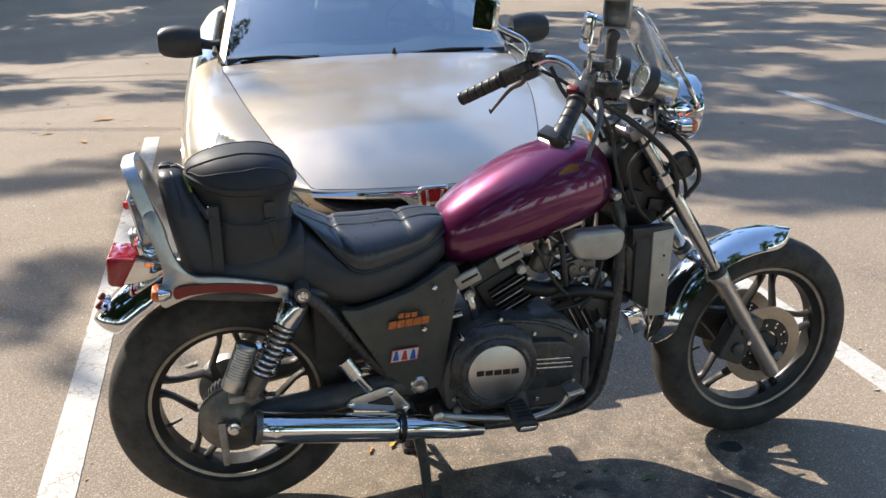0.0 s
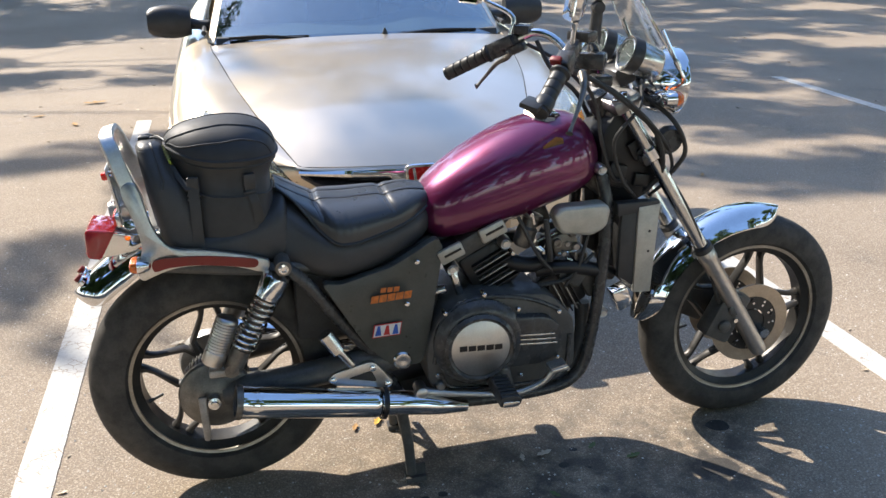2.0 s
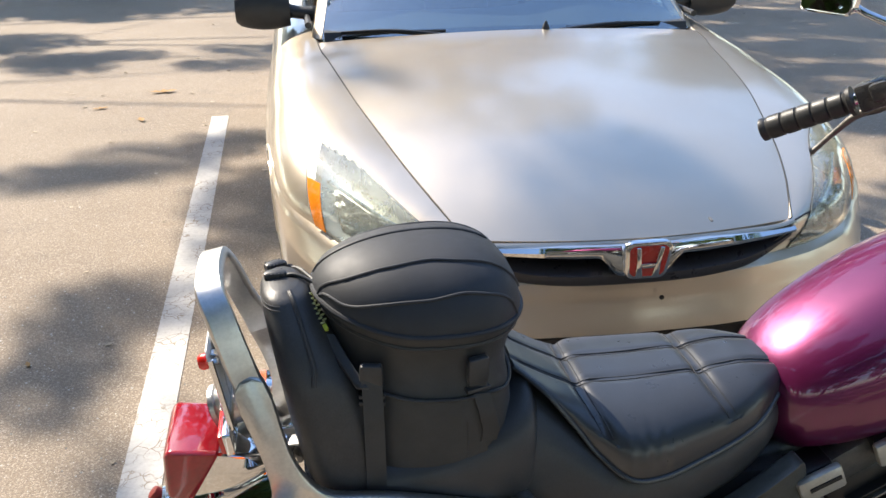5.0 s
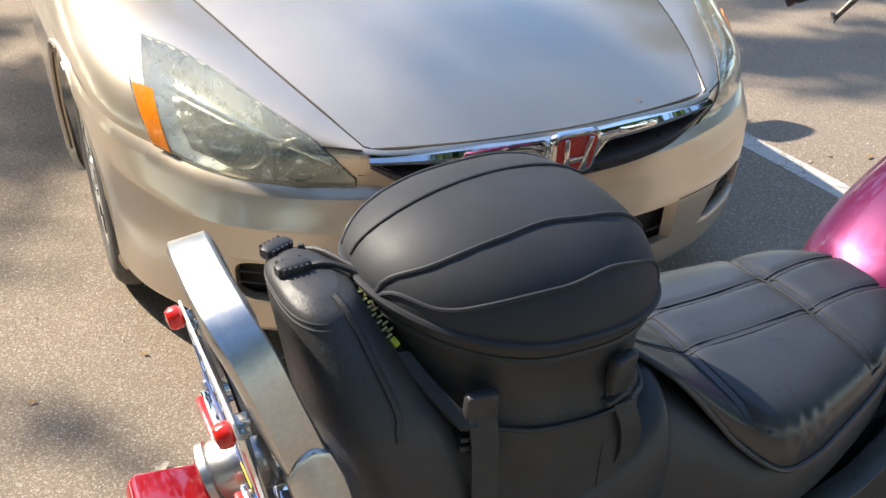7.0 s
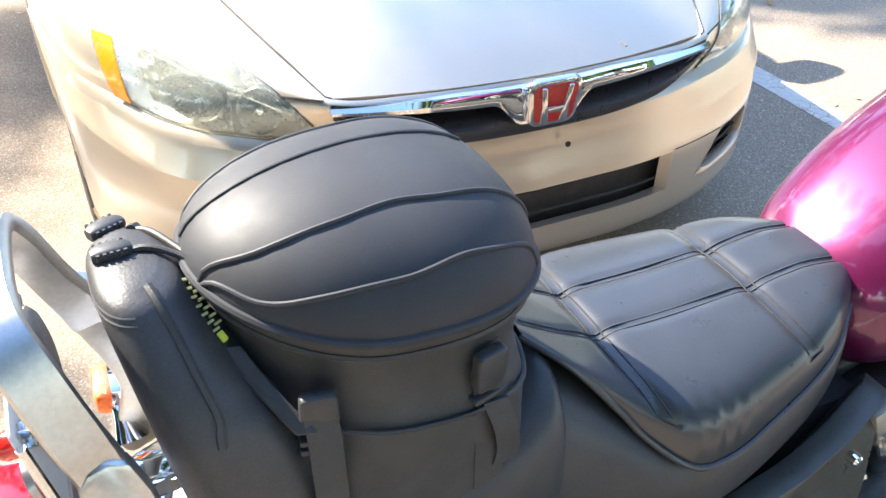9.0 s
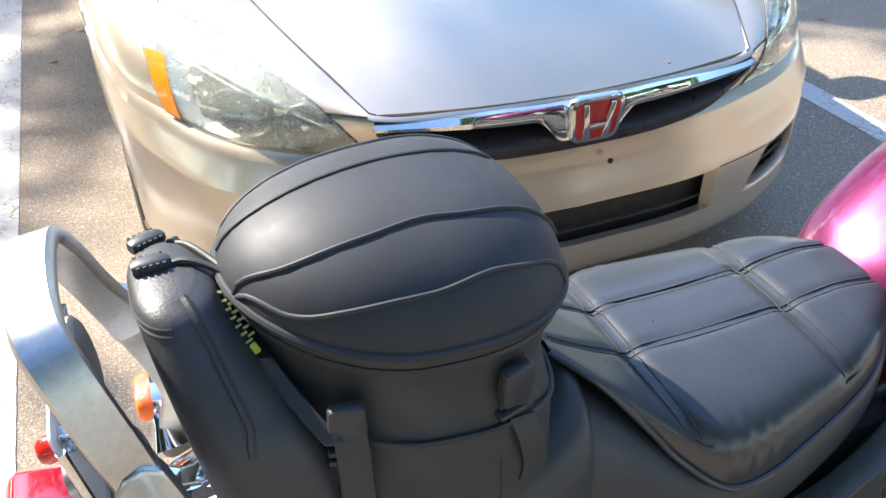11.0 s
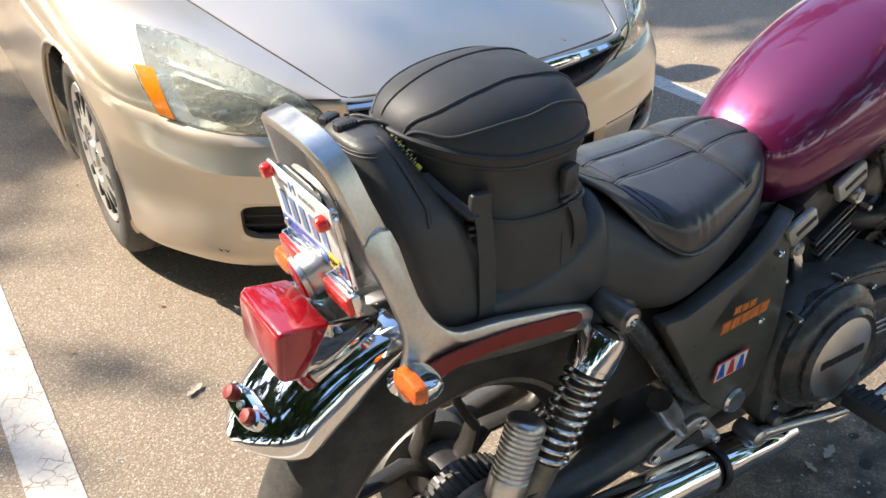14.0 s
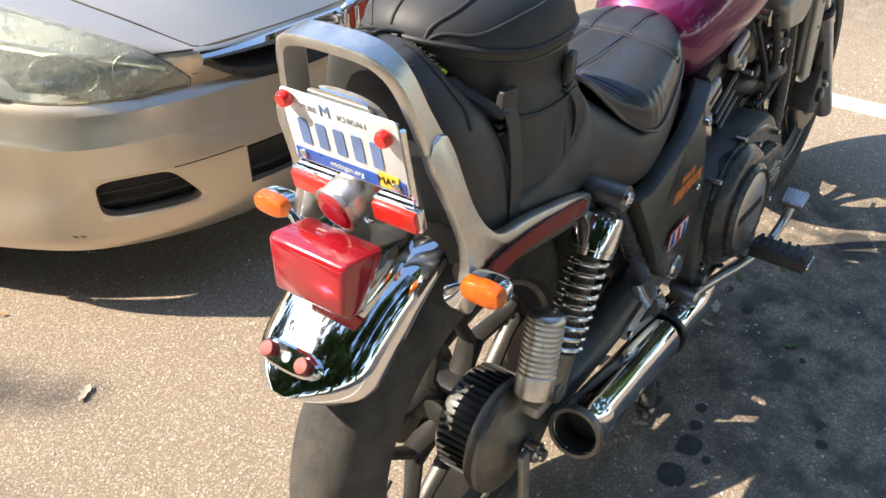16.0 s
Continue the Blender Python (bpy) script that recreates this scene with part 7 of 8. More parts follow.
# gauges
for s in (-1, 1):
    g = axis((1.095, s * 0.084, 1.099), (-1, 0, 0.40))
    m = bmesh.new()
    lathe(m, [(0.001, -0.080), (0.034, -0.078), (0.040, -0.068), (0.042, -0.020), (0.042, 0.005), (0.040, 0.012), (0.034, 0.013), (0.034, 0.006), (0.001, 0.006)], g, 36)
    ga = part("gauge", m, WORN_CHROME, bike, "round satin steel instrument")
    m = bmesh.new()
    lathe(m, [(0.038, 0.006), (0.0425, -0.016), (0.0450, -0.014), (0.0455, 0.010), (0.0435, 0.015), (0.0395, 0.013)], g, 36, True)
    part("bezel", m, PLASTIC, ga)
    m = bmesh.new()
    lathe(m, [(0.001, 0.0125), (0.0392, 0.0125), (0.0392, 0.0145), (0.001, 0.0150)], g, 36)
    part("gauge_glass", m, GLASS, ga)
    m = bmesh.new()
    lathe(m, [(0.001, 0.007), (0.0385, 0.007), (0.0385, 0.009), (0.001, 0.009)], g, 36)
    dial = part("dial", m, GAUGE_FACE, ga, "grey dial with pale marks")
    m = bmesh.new()
    for k in range(11):
        a = radians(-130 + 26 * k)
        box(m, (0, 0.031, 0.0095), (0.0016, 0.008, 0.001), g @ Matrix.Rotation(a, 4, "Z"))
    box(m, (0, 0.010, 0.0105), (0.0018, 0.026, 0.001), g @ Matrix.Rotation(radians(-100), 4, "Z"))
    parts("dial_mark", m, DECAL_WHITE, dial)
m = bmesh.new()
box(m, (0, 0, 0), (0.05, 0.09, 0.05), Matrix.Translation((1.105, 0, 1.04)) @ yrot(-25))
part("warning_lamp_panel", m, PLASTIC, bike, bevel=0.008)
# front indicators
for s in (-1, 1):
    m = bmesh.new()
    tube(m, [(1.170, s * 0.070, 0.985), (1.185, s * 0.105, 0.992)], 0.010, 10, 0)
    stem = part("indicator_stem", m, CHROME, bike)
    m = bmesh.new()
    fr0 = axis((1.190, s * 0.125, 0.995), (1, 0, 0), (0, 0, 1))
    loft(m, [oval(fr0 @ Matrix.Translation((0, 0, h)), a, bb, 24, 3.2) for h, a, bb in ((-0.03, 0.016, 0.010), (-0.022, 0.028, 0.016), (0.004, 0.032, 0.019))])
    part("indicator_housing", m, CHROME, stem)
    m = bmesh.new()
    loft(m, [oval(fr0 @ Matrix.Translation((0, 0, h)), a, bb, 24, 3.2) for h, a, bb in ((0.004, 0.031, 0.0185), (0.014, 0.031, 0.0185), (0.022, 0.026, 0.014))])
    part("indicator_lens", m, AMBER, stem, "amber lens")
# handlebar
near = [(1.033, -0.045, 1.030), (1.020, -0.075, 1.065), (0.985, -0.115, 1.130), (0.950, -0.150, 1.150), (0.905, -0.200, 1.138), (0.82, -0.287, 1.074), (0.785, -0.323, 1.041)]
far = [(1.033, 0.045, 1.020), (1.020, 0.075, 1.050), (0.975, 0.115, 1.112), (0.932, 0.150, 1.130), (0.890, 0.185, 1.108), (0.79, 0.275, 1.041), (0.740, 0.322, 1.006)]
m = bmesh.new()
tube(m, near[::-1] + [(1.035, 0.0, 1.020)] + far, 0.0112, 14)
bar = part("handlebar", m, CHROME, bike, "high chrome handlebar")
for s in (-1, 1):
    a, b2 = (V(0.846, -0.260, 1.098), V(0.770, -0.338, 1.027)) if s < 0 else (V(0.830, 0.239, 1.068), V(0.732, 0.329, 1.001))
    d = (b2 - a).normalized()
    ln = (b2 - a).length
    fr = axis(a, d)
    m = bmesh.new()
    prof = [(0.001, 0), (0.024, 0), (0.024, 0.006), (0.018, 0.010)]
    nr = 4 if s < 0 else 5
    step = (ln - 0.026) / nr
    for k in range(nr):
        z = 0.013 + k * step
        prof += [(0.0170, z), (0.0195, z + 0.0015), (0.0198, z + step - 0.005), (0.0188, z + step - 0.002)]
    prof += [(0.0175, ln - 0.012), (0.0195, ln - 0.009), (0.0195, ln - 0.002), (0.016, ln), (0.001, ln + 0.001)]
    lathe(m, prof, fr, 24)
    grip = part("grip", m, HOSE, bar, "ribbed black rubber grip")
    # switch block, reservoir, lever
    c = a - d * 0.03
    m = bmesh.new()
    box(m, (0, 0, 0), (0.038, 0.044, 0.046), axis(c, d))
    box(m, (0, 0, -0.045), (0.030, 0.034, 0.05), axis(c, d))
    if s > 0:
        box(m, (0.012, 0.004, -0.030), (0.040, 0.030, 0.060), axis(c, d))
        box(m, (0.004, -0.022, -0.058), (0.034, 0.024, 0.040), axis(c, d))
    part("switch_block", m, BLACK_GLOSS, bar, "black switch housing", bevel=0.006)
    m = bmesh.new()
    box(m, (0, 0, 0), (0.042, 0.058, 0.024), Matrix.Translation(c - d * 0.065 + V(0.015, 0, 0.018 if s < 0 else 0.026)) @ Matrix.Rotation(radians(-35 * s), 4, "Z"))
    part("fluid_reservoir", m, BLACK_GLOSS, bar, bevel=0.005)
    m = bmesh.new()
    if s < 0:
        lv = [V(0.915, -0.215, 1.085), V(0.908, -0.245, 1.070), V(0.893, -0.280, 1.056), V(0.868, -0.318, 1.030), V(0.838, -0.352, 0.990), V(0.834, -0.357, 0.984)]
    else:
        lv = [V(0.885, 0.215, 1.075), V(0.880, 0.245, 1.052), V(0.862, 0.272, 1.034), V(0.838, 0.290, 1.000), V(0.816, 0.301, 0.970), V(0.811, 0.304, 0.966)]
    tube(m, lv, [0.010, 0.0085, 0.0066, 0.0050, 0.0046, 0.0088], 10)
    part("lever", m, DARK_CAST, bar, "alloy hand lever")
    if s < 0:
        m = bmesh.new()
        box(m, (0, 0, 0), (0.026, 0.018, 0.016), axis(c + d * 0.018 + V(-0.016, 0, 0.019), d))
        part("stop_switch", m, DARK_RED, bar, "red stop switch", bevel=0.003)
        # throttle paddle
        m = bmesh.new()
        fr3 = axis(b2 - d * 0.028, d)
        box(m, (0, 0, 0), (0.046, 0.044, 0.012), Matrix.Translation(b2 - d * 0.016 + V(-0.022, -0.004, 0.012)) @ Matrix.Rotation(radians(44), 4, "Z") @ yrot(-10) @ Matrix.Rotation(radians(14), 4, "X"))
        lathe(m, [(0.0165, -0.014), (0.0222, -0.014), (0.0222, 0.018), (0.0165, 0.018)], fr3, 20, True)
        part("throttle_rest", m, HOSE, bar, "black plastic throttle rest", bevel=0.007)
    # mirror
    st0 = c - d * 0.04
    top = V(0.868, s * 0.262, 1.250) if s < 0 else V(0.790, s * 0.280, 1.238)
    m = bmesh.new()
    tube(m, [st0 + V(0, 0, 0.015), st0 + V(0.005, s * 0.005, 0.07), V(*(st0.lerp(top, 0.75))) + V(0.015, 0, 0), top + V(0.022, 0, -0.01)], 0.0066, 10)
    stem = part("mirror_stem", m, CHROME, bar)
    mf = Matrix.Translation(top) @ Matrix.Rotation(radians(20 if s > 0 else -9), 4, "Z") @ Matrix.Rotation(radians(9), 4, "Y") @ Matrix(((0, 0, -1, 0), (-1, 0, 0, 0), (0, 1, 0, 0), (0, 0, 0, 1)))
    m = bmesh.new()
    loft(m, [[mf @ V(x, y2, h) for x, y2 in rect(w, w * 0.86, 0.014)] for h, w in ((-0.026, 0.03), (-0.022, 0.06), (-0.010, 0.092), (0.004, 0.098), (0.006, 0.094))])
    mir = part("mirror", m, CHROME, bar, "chrome rectangular mirror")
    m = bmesh.new()
    prism(m, rect(0.090, 0.077, 0.011), 0.002, mf @ Matrix.Translation((0, 0, 0.0065)))
    part("mirror_glass", m, mat("mirror_silver" + str(s + 1), (0.86, 0.88, 0.88), 0.02, 1.0, var=0.02, bump=0.0, rvar=0.01), mir)
# small clear screen on chrome rods, phone cradle
m = bmesh.new()
rings = []
for j in range(15):
    t = j / 14
    z = 1.055 + 0.215 * t
    hw = 0.115 * (1 - 0.30 * t ** 2.2 - 0.35 * max(0, (t - 0.75) / 0.25) ** 2.5)
    rings.append([V(1.250 - 0.135 * t - 0.035 * (a * a), hw * a, z) for a in (-1 + k / 8 for k in range(17))])
loft(m, rings, caps=False, closed_ring=False)
bmesh.ops.solidify(m, geom=m.faces[:], thickness=0.003)
scr = part("wind_screen", m, SCREEN_PLASTIC, bike, "small clear plastic wind screen")
scr.visible_shadow = False
m = bmesh.new()
edge = [rings[j][16] for j in range(15)] + [rings[14][k] for k in range(15, -1, -1)] + [rings[j][0] for j in range(13, -1, -1)]
tube(m, edge, 0.0018, 6, 0)
part("screen_edging", m, CHROME, scr)
for s in (-1, 1):
    m = bmesh.new()
    tube(m, [(1.205, s * 0.080, 1.005), (1.228, s * 0.110, 1.030), (1.214, s * 0.1175, 1.060), (1.160, s * 0.113, 1.160)], 0.0044, 8)
    lathe(m, [(0.0044, -0.010), (0.0072, -0.010), (0.0072, 0.010), (0.0044, 0.010)], axis((1.205, s * 0.1175, 1.075), (-0.5, 0, 0.86)), 12, True)
    part("screen_rod", m, CHROME, scr)
m = bmesh.new()
tube(m, [(1.005, -0.05, 1.035), (1.000, -0.07, 1.10), (1.004, -0.08, 1.225)], [0.018, 0.016, 0.014], 12)
lathe(m, [(0.001, -0.014), (0.014, -0.012), (0.018, 0), (0.014, 0.012), (0.001, 0.014)], axis((1.004, -0.08, 1.215), (0, 1, 0)), 16)
cr = part("cradle_arm", m, PLASTIC, bike, "black ball-joint cradle arm")
m = bmesh.new()
cf = Matrix.Translation((1.012, -0.082, 1.266)) @ Matrix.Rotation(radians(48), 4, "Z") @ yrot(8)
for y2, z2, w, h in ((-0.030, 0, 0.006, 0.066), (0.030, 0, 0.006, 0.066), (0, -0.032, 0.066, 0.006), (0, 0.032, 0.066, 0.006)):
    box(m, (0, y2, z2), (0.024, w, h), cf)
box(m, (0.012, 0, 0), (0.004, 0.06, 0.06), cf)
part("phone_cradle", m, GREY_ALU, cr, "small grey empty cradle", bevel=0.002)
# cables
for i, pts in enumerate((
    [(0.90, -0.165, 1.09), (0.98, -0.16, 1.05), (1.08, -0.15, 0.98), (1.16, -0.135, 0.90), (1.19, -0.11, 0.80), (1.16, -0.07, 0.74)],
    [(0.92, -0.15, 1.10), (0.99, -0.13, 0.99), (1.01, -0.13, 0.90), (1.05, -0.12, 0.80), (1.10, -0.09, 0.78)],
    [(0.90, -0.16, 1.085), (1.02, -0.155, 1.03), (1.12, -0.15, 0.95), (1.20, -0.12, 0.86), (1.23, -0.08, 0.78), (1.19, -0.05, 0.72)],
    [(0.93, 0.14, 1.11), (0.96, 0.10, 1.04), (1.02, 0.07, 0.98), (1.06, 0.05, 0.90)],
    [(0.91, 0.16, 1.10), (0.98, 0.13, 1.06), (1.06, 0.10, 0.98), (1.12, 0.06, 0.88)],
    [(1.14, -0.06, 1.03), (1.10, -0.14, 0.98), (1.04, -0.14, 0.90), (1.07, -0.13, 0.80), (1.12, -0.11, 0.74)],
    [(1.14, -0.05, 1.00), (1.20, -0.13, 0.94), (1.24, -0.13, 0.86), (1.22, -0.11, 0.80)])):
    m = bmesh.new()
    tube(m, pts, 0.005 if i % 3 else 0.0062, 8)
    part("cable", m, HOSE, bike)
m = bmesh.new()
ylathe(m, 1.202, 0.885, [(0.001, -0.10), (0.036, -0.10), (0.038, -0.112), (0.030, -0.124), (0.001, -0.126)], 24)
part("horn", m, BLACK_GLOSS, bike, "black round horn")
m = bmesh.new()
prism(m, rounded([(1.035, 0.90), (1.075, 0.965), (1.125, 0.955), (1.205, 0.815), (1.195, 0.745), (1.12, 0.70), (1.035, 0.735)], 0.02), 0.150, side_at(0))
part("fork_shroud", m, INK, bike, "black wiring cover behind the fork", bevel=0.015)
# small black boxes and connectors round the steering head
for c, sz, ry in (((1.075, -0.080, 0.795), (0.050, 0.022, 0.060), 15), ((1.130, -0.078, 0.860), (0.040, 0.020, 0.050), -30), ((1.150, -0.076, 0.775), (0.045, 0.020, 0.035), 10)):
    m = bmesh.new()
    box(m, (0, 0, 0), sz, Matrix.Translation(c) @ yrot(ry))
    part("connector_box", m, INK, bike, bevel=0.004)
m = bmesh.new()
box(m, (0, 0, 0), (0.070, 0.046, 0.040), Matrix.Translation((0.975, -0.125, 1.098)) @ Matrix.Rotation(radians(-35), 4, "Z"))
box(m, (0, 0, 0), (0.050, 0.045, 0.030), Matrix.Translation((1.010, -0.105, 1.045)))
part("brake_master_cylinder", m, BLACK_GLOSS, bike, "black brake fluid box", bevel=0.008)

# ---- tail bag strapped on the pillion seat ----
bag = thing("tail_bag", (0, -0.032, 0.73), "black domed tail bag strapped on the pillion seat", "bag")


def bag_plan(q, a, b2, p=2.6):
    """The outline: a rounded leaf, longer ahead and more pointed at the rear."""
    c, s = math.cos(q), math.sin(q)
    if c < 0:
        p = 2 + (p - 2) * 0.35
    x = a * (1.075 if c > 0 else 1.0) * math.copysign(abs(c) ** (2 / p), c)
    y = b2 * math.copysign(abs(s) ** (2 / p), s) * (1 + 0.10 * x / a)
    return x, y


BC = V(0.095, 0.005, 0)
LID_A, LID_B = 0.124, 0.118


def lid_point(q, t):
    """t from 0 at the rim to 1 at the crown; the rim rises to the rear."""
    r = math.cos(t * math.pi / 2) ** 0.85
    rise = math.sin(t * math.pi / 2)
    x, y = bag_plan(q, LID_A, LID_B)
    z0 = 0.179 + 0.028 * max(0, -math.cos(q)) ** 1.5
    return V(BC.x + x * r + 0.012 * rise ** 2, BC.y + y * r, z0 + (0.262 - z0) * rise)


m = bmesh.new()
N = 72
rings = [[lid_point(2 * math.pi * k / N, t) for k in range(N)] for t in (0, 0.04, 0.09, 0.15, 0.23, 0.32, 0.42, 0.53, 0.64, 0.75, 0.85, 0.94, 0.995)]
loft(m, rings)
lid = part("lid", m, LID_VINYL, bag, "domed black vinyl lid with raised seams", angle=60)


def lid_z(x, y):
    """The lid's skin over a place of its plan."""
    best = min(((2 * math.pi * k / 48, t / 12) for k in range(48) for t in range(12)), key=lambda w: (lid_point(*w) - V(x, y, lid_point(*w).z)).length)
    step = 0.06
    while step > 1e-5:
        tries = [(best[0] + a * step, min(0.995, max(0, best[1] + b2 * step))) for a in (-1, 0, 1) for b2 in (-1, 0, 1)]
        w = min(tries, key=lambda w: (lid_point(*w).xy - V(x, y, 0).xy).length)
        if w == best or (lid_point(*w).xy - V(x, y, 0).xy).length >= (lid_point(*best).xy - V(x, y, 0).xy).length - 1e-9:
            step /= 2
        best = w
    return lid_point(*best)


for seam in (((-0.026, 0.016), (0.012, 0.015), (0.060, 0.019), (0.100, 0.023), (0.145, 0.024), (0.195, 0.027)),
             ((-0.025, -0.029), (0.012, -0.051), (0.065, -0.057), (0.107, -0.055), (0.147, -0.058), (0.200, -0.048), (0.222, -0.038)),
             ((-0.025, -0.031), (0.006, -0.072), (0.045, -0.091), (0.100, -0.099), (0.142, -0.096), (0.176, -0.091), (0.216, -0.074)),
             ((-0.020, 0.050), (0.012, 0.070), (0.065, 0.078), (0.107, 0.076), (0.150, 0.078), (0.205, 0.062))):
    m = bmesh.new()
    tube(m, [lid_z(*p) for p in smooth_line([V(*p, 0)[:2] for p in seam], 7)], 0.0021, 8, 0)
    part("lid_seam", m, LID_VINYL, lid)
m = bmesh.new()
tube(m, [lid_point(2 * math.pi * k / N, 0.0) + V(0, 0, 0.001) for k in range(N + 1)], 0.0036, 8, 0)
part("lid_piping", m, LID_VINYL, lid)
m = bmesh.new()
rings = []
for z, a, b2, p in ((None, 0.992, 0.992, 0), (-0.010, 0.97, 0.975, 0), (-0.024, 0.92, 0.94, 0), (0.130, 0.103, 0.1075, 3.2), (0.105, 0.104, 0.1120, 3.6), (0.094, 0.106, 0.1165, 3.6), (0.060, 0.107, 0.1175, 3.8), (0.010, 0.108, 0.1175, 3.8), (-0.045, 0.106, 0.1150, 3.8)):
    rg = []
    for k in range(N):
        q = 2 * math.pi * k / N
        if p == 0:
            e = lid_point(q, 0.0)
            rg.append(V(BC.x + (e.x - BC.x) * a, BC.y + (e.y - BC.y) * b2, e.z + (z or 0.0)))
        else:
            x, y = bag_plan(q, a, b2, p)
            wr = 0.0022 * math.sin(7 * q + z * 60) + 0.0014 * math.sin(15 * q - z * 90)
            rg.append(V(BC.x + x * (1 + wr * 3), BC.y + y * (1 + wr * 3), z))
    rings.append(rg)
loft(m, rings)
part("body", m, NYLON, bag, "black nylon side walls", angle=60)
m = bmesh.new()
pts = [lid_point(2 * math.pi * k / N, 0.0) for k in range(N + 1)]
tube(m, [V(BC.x + (e.x - BC.x) * 0.955, BC.y + (e.y - BC.y) * 0.962, e.z - 0.015) for e in pts], 0.0030, 6, 0)
part("zip", m, NYLON, bag)
for s in (-1, 1):
    for x, yb, z, ty in ((0.031, 0.107, 0.130, -10), (0.156, 0.117, 0.132, 14)):
        yb = BC.y + s * yb
        place = Matrix.Translation((x, yb, z)) @ Matrix.Rotation(radians(-5 * s), 4, "X") @ Matrix.Rotation(radians(ty * -s), 4, "Z")
        m = bmesh.new()
        prism(m, rounded([(-0.013, 0.018), (0.013, 0.018), (0.014, -0.006), (0.012, -0.019), (-0.012, -0.019), (-0.014, -0.006)], 0.004), 0.011, place @ SIDE)
        bk = part("buckle", m, PLASTIC, bag, "black plastic side-release buckle", bevel=0.003)
        m = bmesh.new()
        for dz in (-0.026, -0.036):
            box(m, (0, 0, dz), (0.031, 0.012, 0.006), place)
        part("slider", m, PLASTIC, bk, bevel=0.002)
        m = bmesh.new()
        rings = [[V(x + dx2, BC.y + s * (w + oy), zz) for dx2, oy in ((-0.012, 0), (0.012, 0), (0.012, 0.0025), (-0.012, 0.0025))] for zz, w in ((z + 0.016, 0.104), (z, 0.108), (0.105, 0.1155), (0.060, 0.1195), (0.010, 0.1195), (-0.030, 0.1170))]
        loft(m, rings)
        part("strap", m, NYLON, bag, "black webbing strap")
        # loose end of the webbing
        m = bmesh.new()
        ends = smooth_line([(x + 0.004, 0.120, z - 0.030), (x + 0.010, 0.126, z - 0.052), (x + 0.015, 0.124, z - 0.080), (x + 0.013, 0.121, z - 0.098)], 3)
        loft(m, [[V(ex + dx2, BC.y + s * (w + oy), ez) for dx2, oy in ((-0.010, 0), (0.010, 0), (0.010, 0.002), (-0.010, 0.002))] for ex, w, ez in ends])
        if x > 0.1:
            part("strap_end", m, NYLON, bag)
m = bmesh.new()
pts = []
for k in range(N // 2 + 1):
    q = math.pi + math.pi * k / (N // 2)
    x, y = bag_plan(q, 0.1070, 0.1180, 3.6)
    pts.append(V(BC.x + x, BC.y + y, 0.098 + 0.014 * max(0, -x / 0.1) ** 1.5 + 0.002 * math.sin(k * 0.6)))
tube(m, pts, 0.0022, 6, 0)
part("pocket_hem", m, NYLON, bag)
# bungee cord with two cord locks on top of the backrest
m = bmesh.new()
tube(m, [(-0.062, 0.056, 0.206), (-0.046, 0.040, 0.214), (-0.030, 0.012, 0.212), (-0.018, -0.010, 0.206)], 0.0026, 8)
tube(m, [(-0.066, 0.018, 0.213), (-0.050, 0.012, 0.218), (-0.032, 0.002, 0.213), (-0.018, -0.012, 0.206)], 0.0026, 8)
cord = part("elastic_cord", m, NYLON, bag)
for y, z, a in ((0.060, 0.211, 25), (0.018, 0.2165, 5)):
    m = bmesh.new()
    mm = Matrix.Translation((-0.072, y, z)) @ Matrix.Scale(0.66, 4) @ Matrix.Rotation(radians(a), 4, "Z")
    loft(m, [oval(mm @ Matrix.Translation((h, 0, 0)) @ Matrix.Rotation(radians(90), 4, "Y"), rr * 0.75, rr, 16, 3) for h, rr in ((-0.022, 0.008), (-0.016, 0.0115), (0.006, 0.0125), (0.016, 0.010), (0.020, 0.007))])
    lk = part("cord_lock", m, PLASTIC, cord, "black ribbed cord lock")
    m = bmesh.new()
    for k in range(5):
        for s in (-1, 1):
            box(m, (-0.016 + k * 0.007, s * 0.0115, 0.003), (0.0035, 0.003, 0.008), mm)
    parts("lock_rib", m, PLASTIC, lk)
# webbing from the pad down to the rear buckle, with a bright tag
m = bmesh.new()
wl = smooth_line([(-0.014, -0.047, 0.163), (-0.004, -0.066, 0.147), (0.008, -0.086, 0.132), (0.020, -0.104, 0.118)], 4)
loft(m, [[V(*p) + V(dx, dy, dz) for dx, dy, dz in ((-0.007, -0.004, 0.003), (0.007, -0.008, 0.003), (0.007, -0.004, -0.002), (-0.007, 0.0, -0.002))] for p in wl])
part("side_strap", m, NYLON, bag, bevel=0.001)
m = bmesh.new()
box(m, (0, 0, 0), (0.005, 0.010, 0.008), axis((-0.017, -0.047, 0.171), (0.5, -0.8, -0.8), (1, 0, 0)) @ Matrix.Rotation(radians(90), 4, "Z"))
part("woven_tag", m, NEON, bag, "bright yellow-green woven tag", bevel=0.001)

# zip along the pad's flap, its pale teeth showing
m = bmesh.new()
zl = smooth_line([(-0.024, -0.008, 0.204), (-0.022, -0.022, 0.194), (-0.017, -0.034, 0.183), (-0.011, -0.044, 0.172)], 5)
for i, p in enumerate(zl[1:-1]):
    d = V(*zl[i + 2]) - V(*zl[i])
    box(m, (0, 0, 0), (0.0050, 0.0034, 0.0018), axis((p[0] - 0.006, p[1] - 0.002, p[2] + 0.003), d) @ Matrix.Translation((0.0022 * (-1) ** i, 0, 0)))
tagged(part("zip_chain", m, mat("pale_zip_teeth", (0.50, 0.52, 0.26), 0.4, var=0.2, bump=0.0), bag, "pale zip teeth"), kind="stuff")

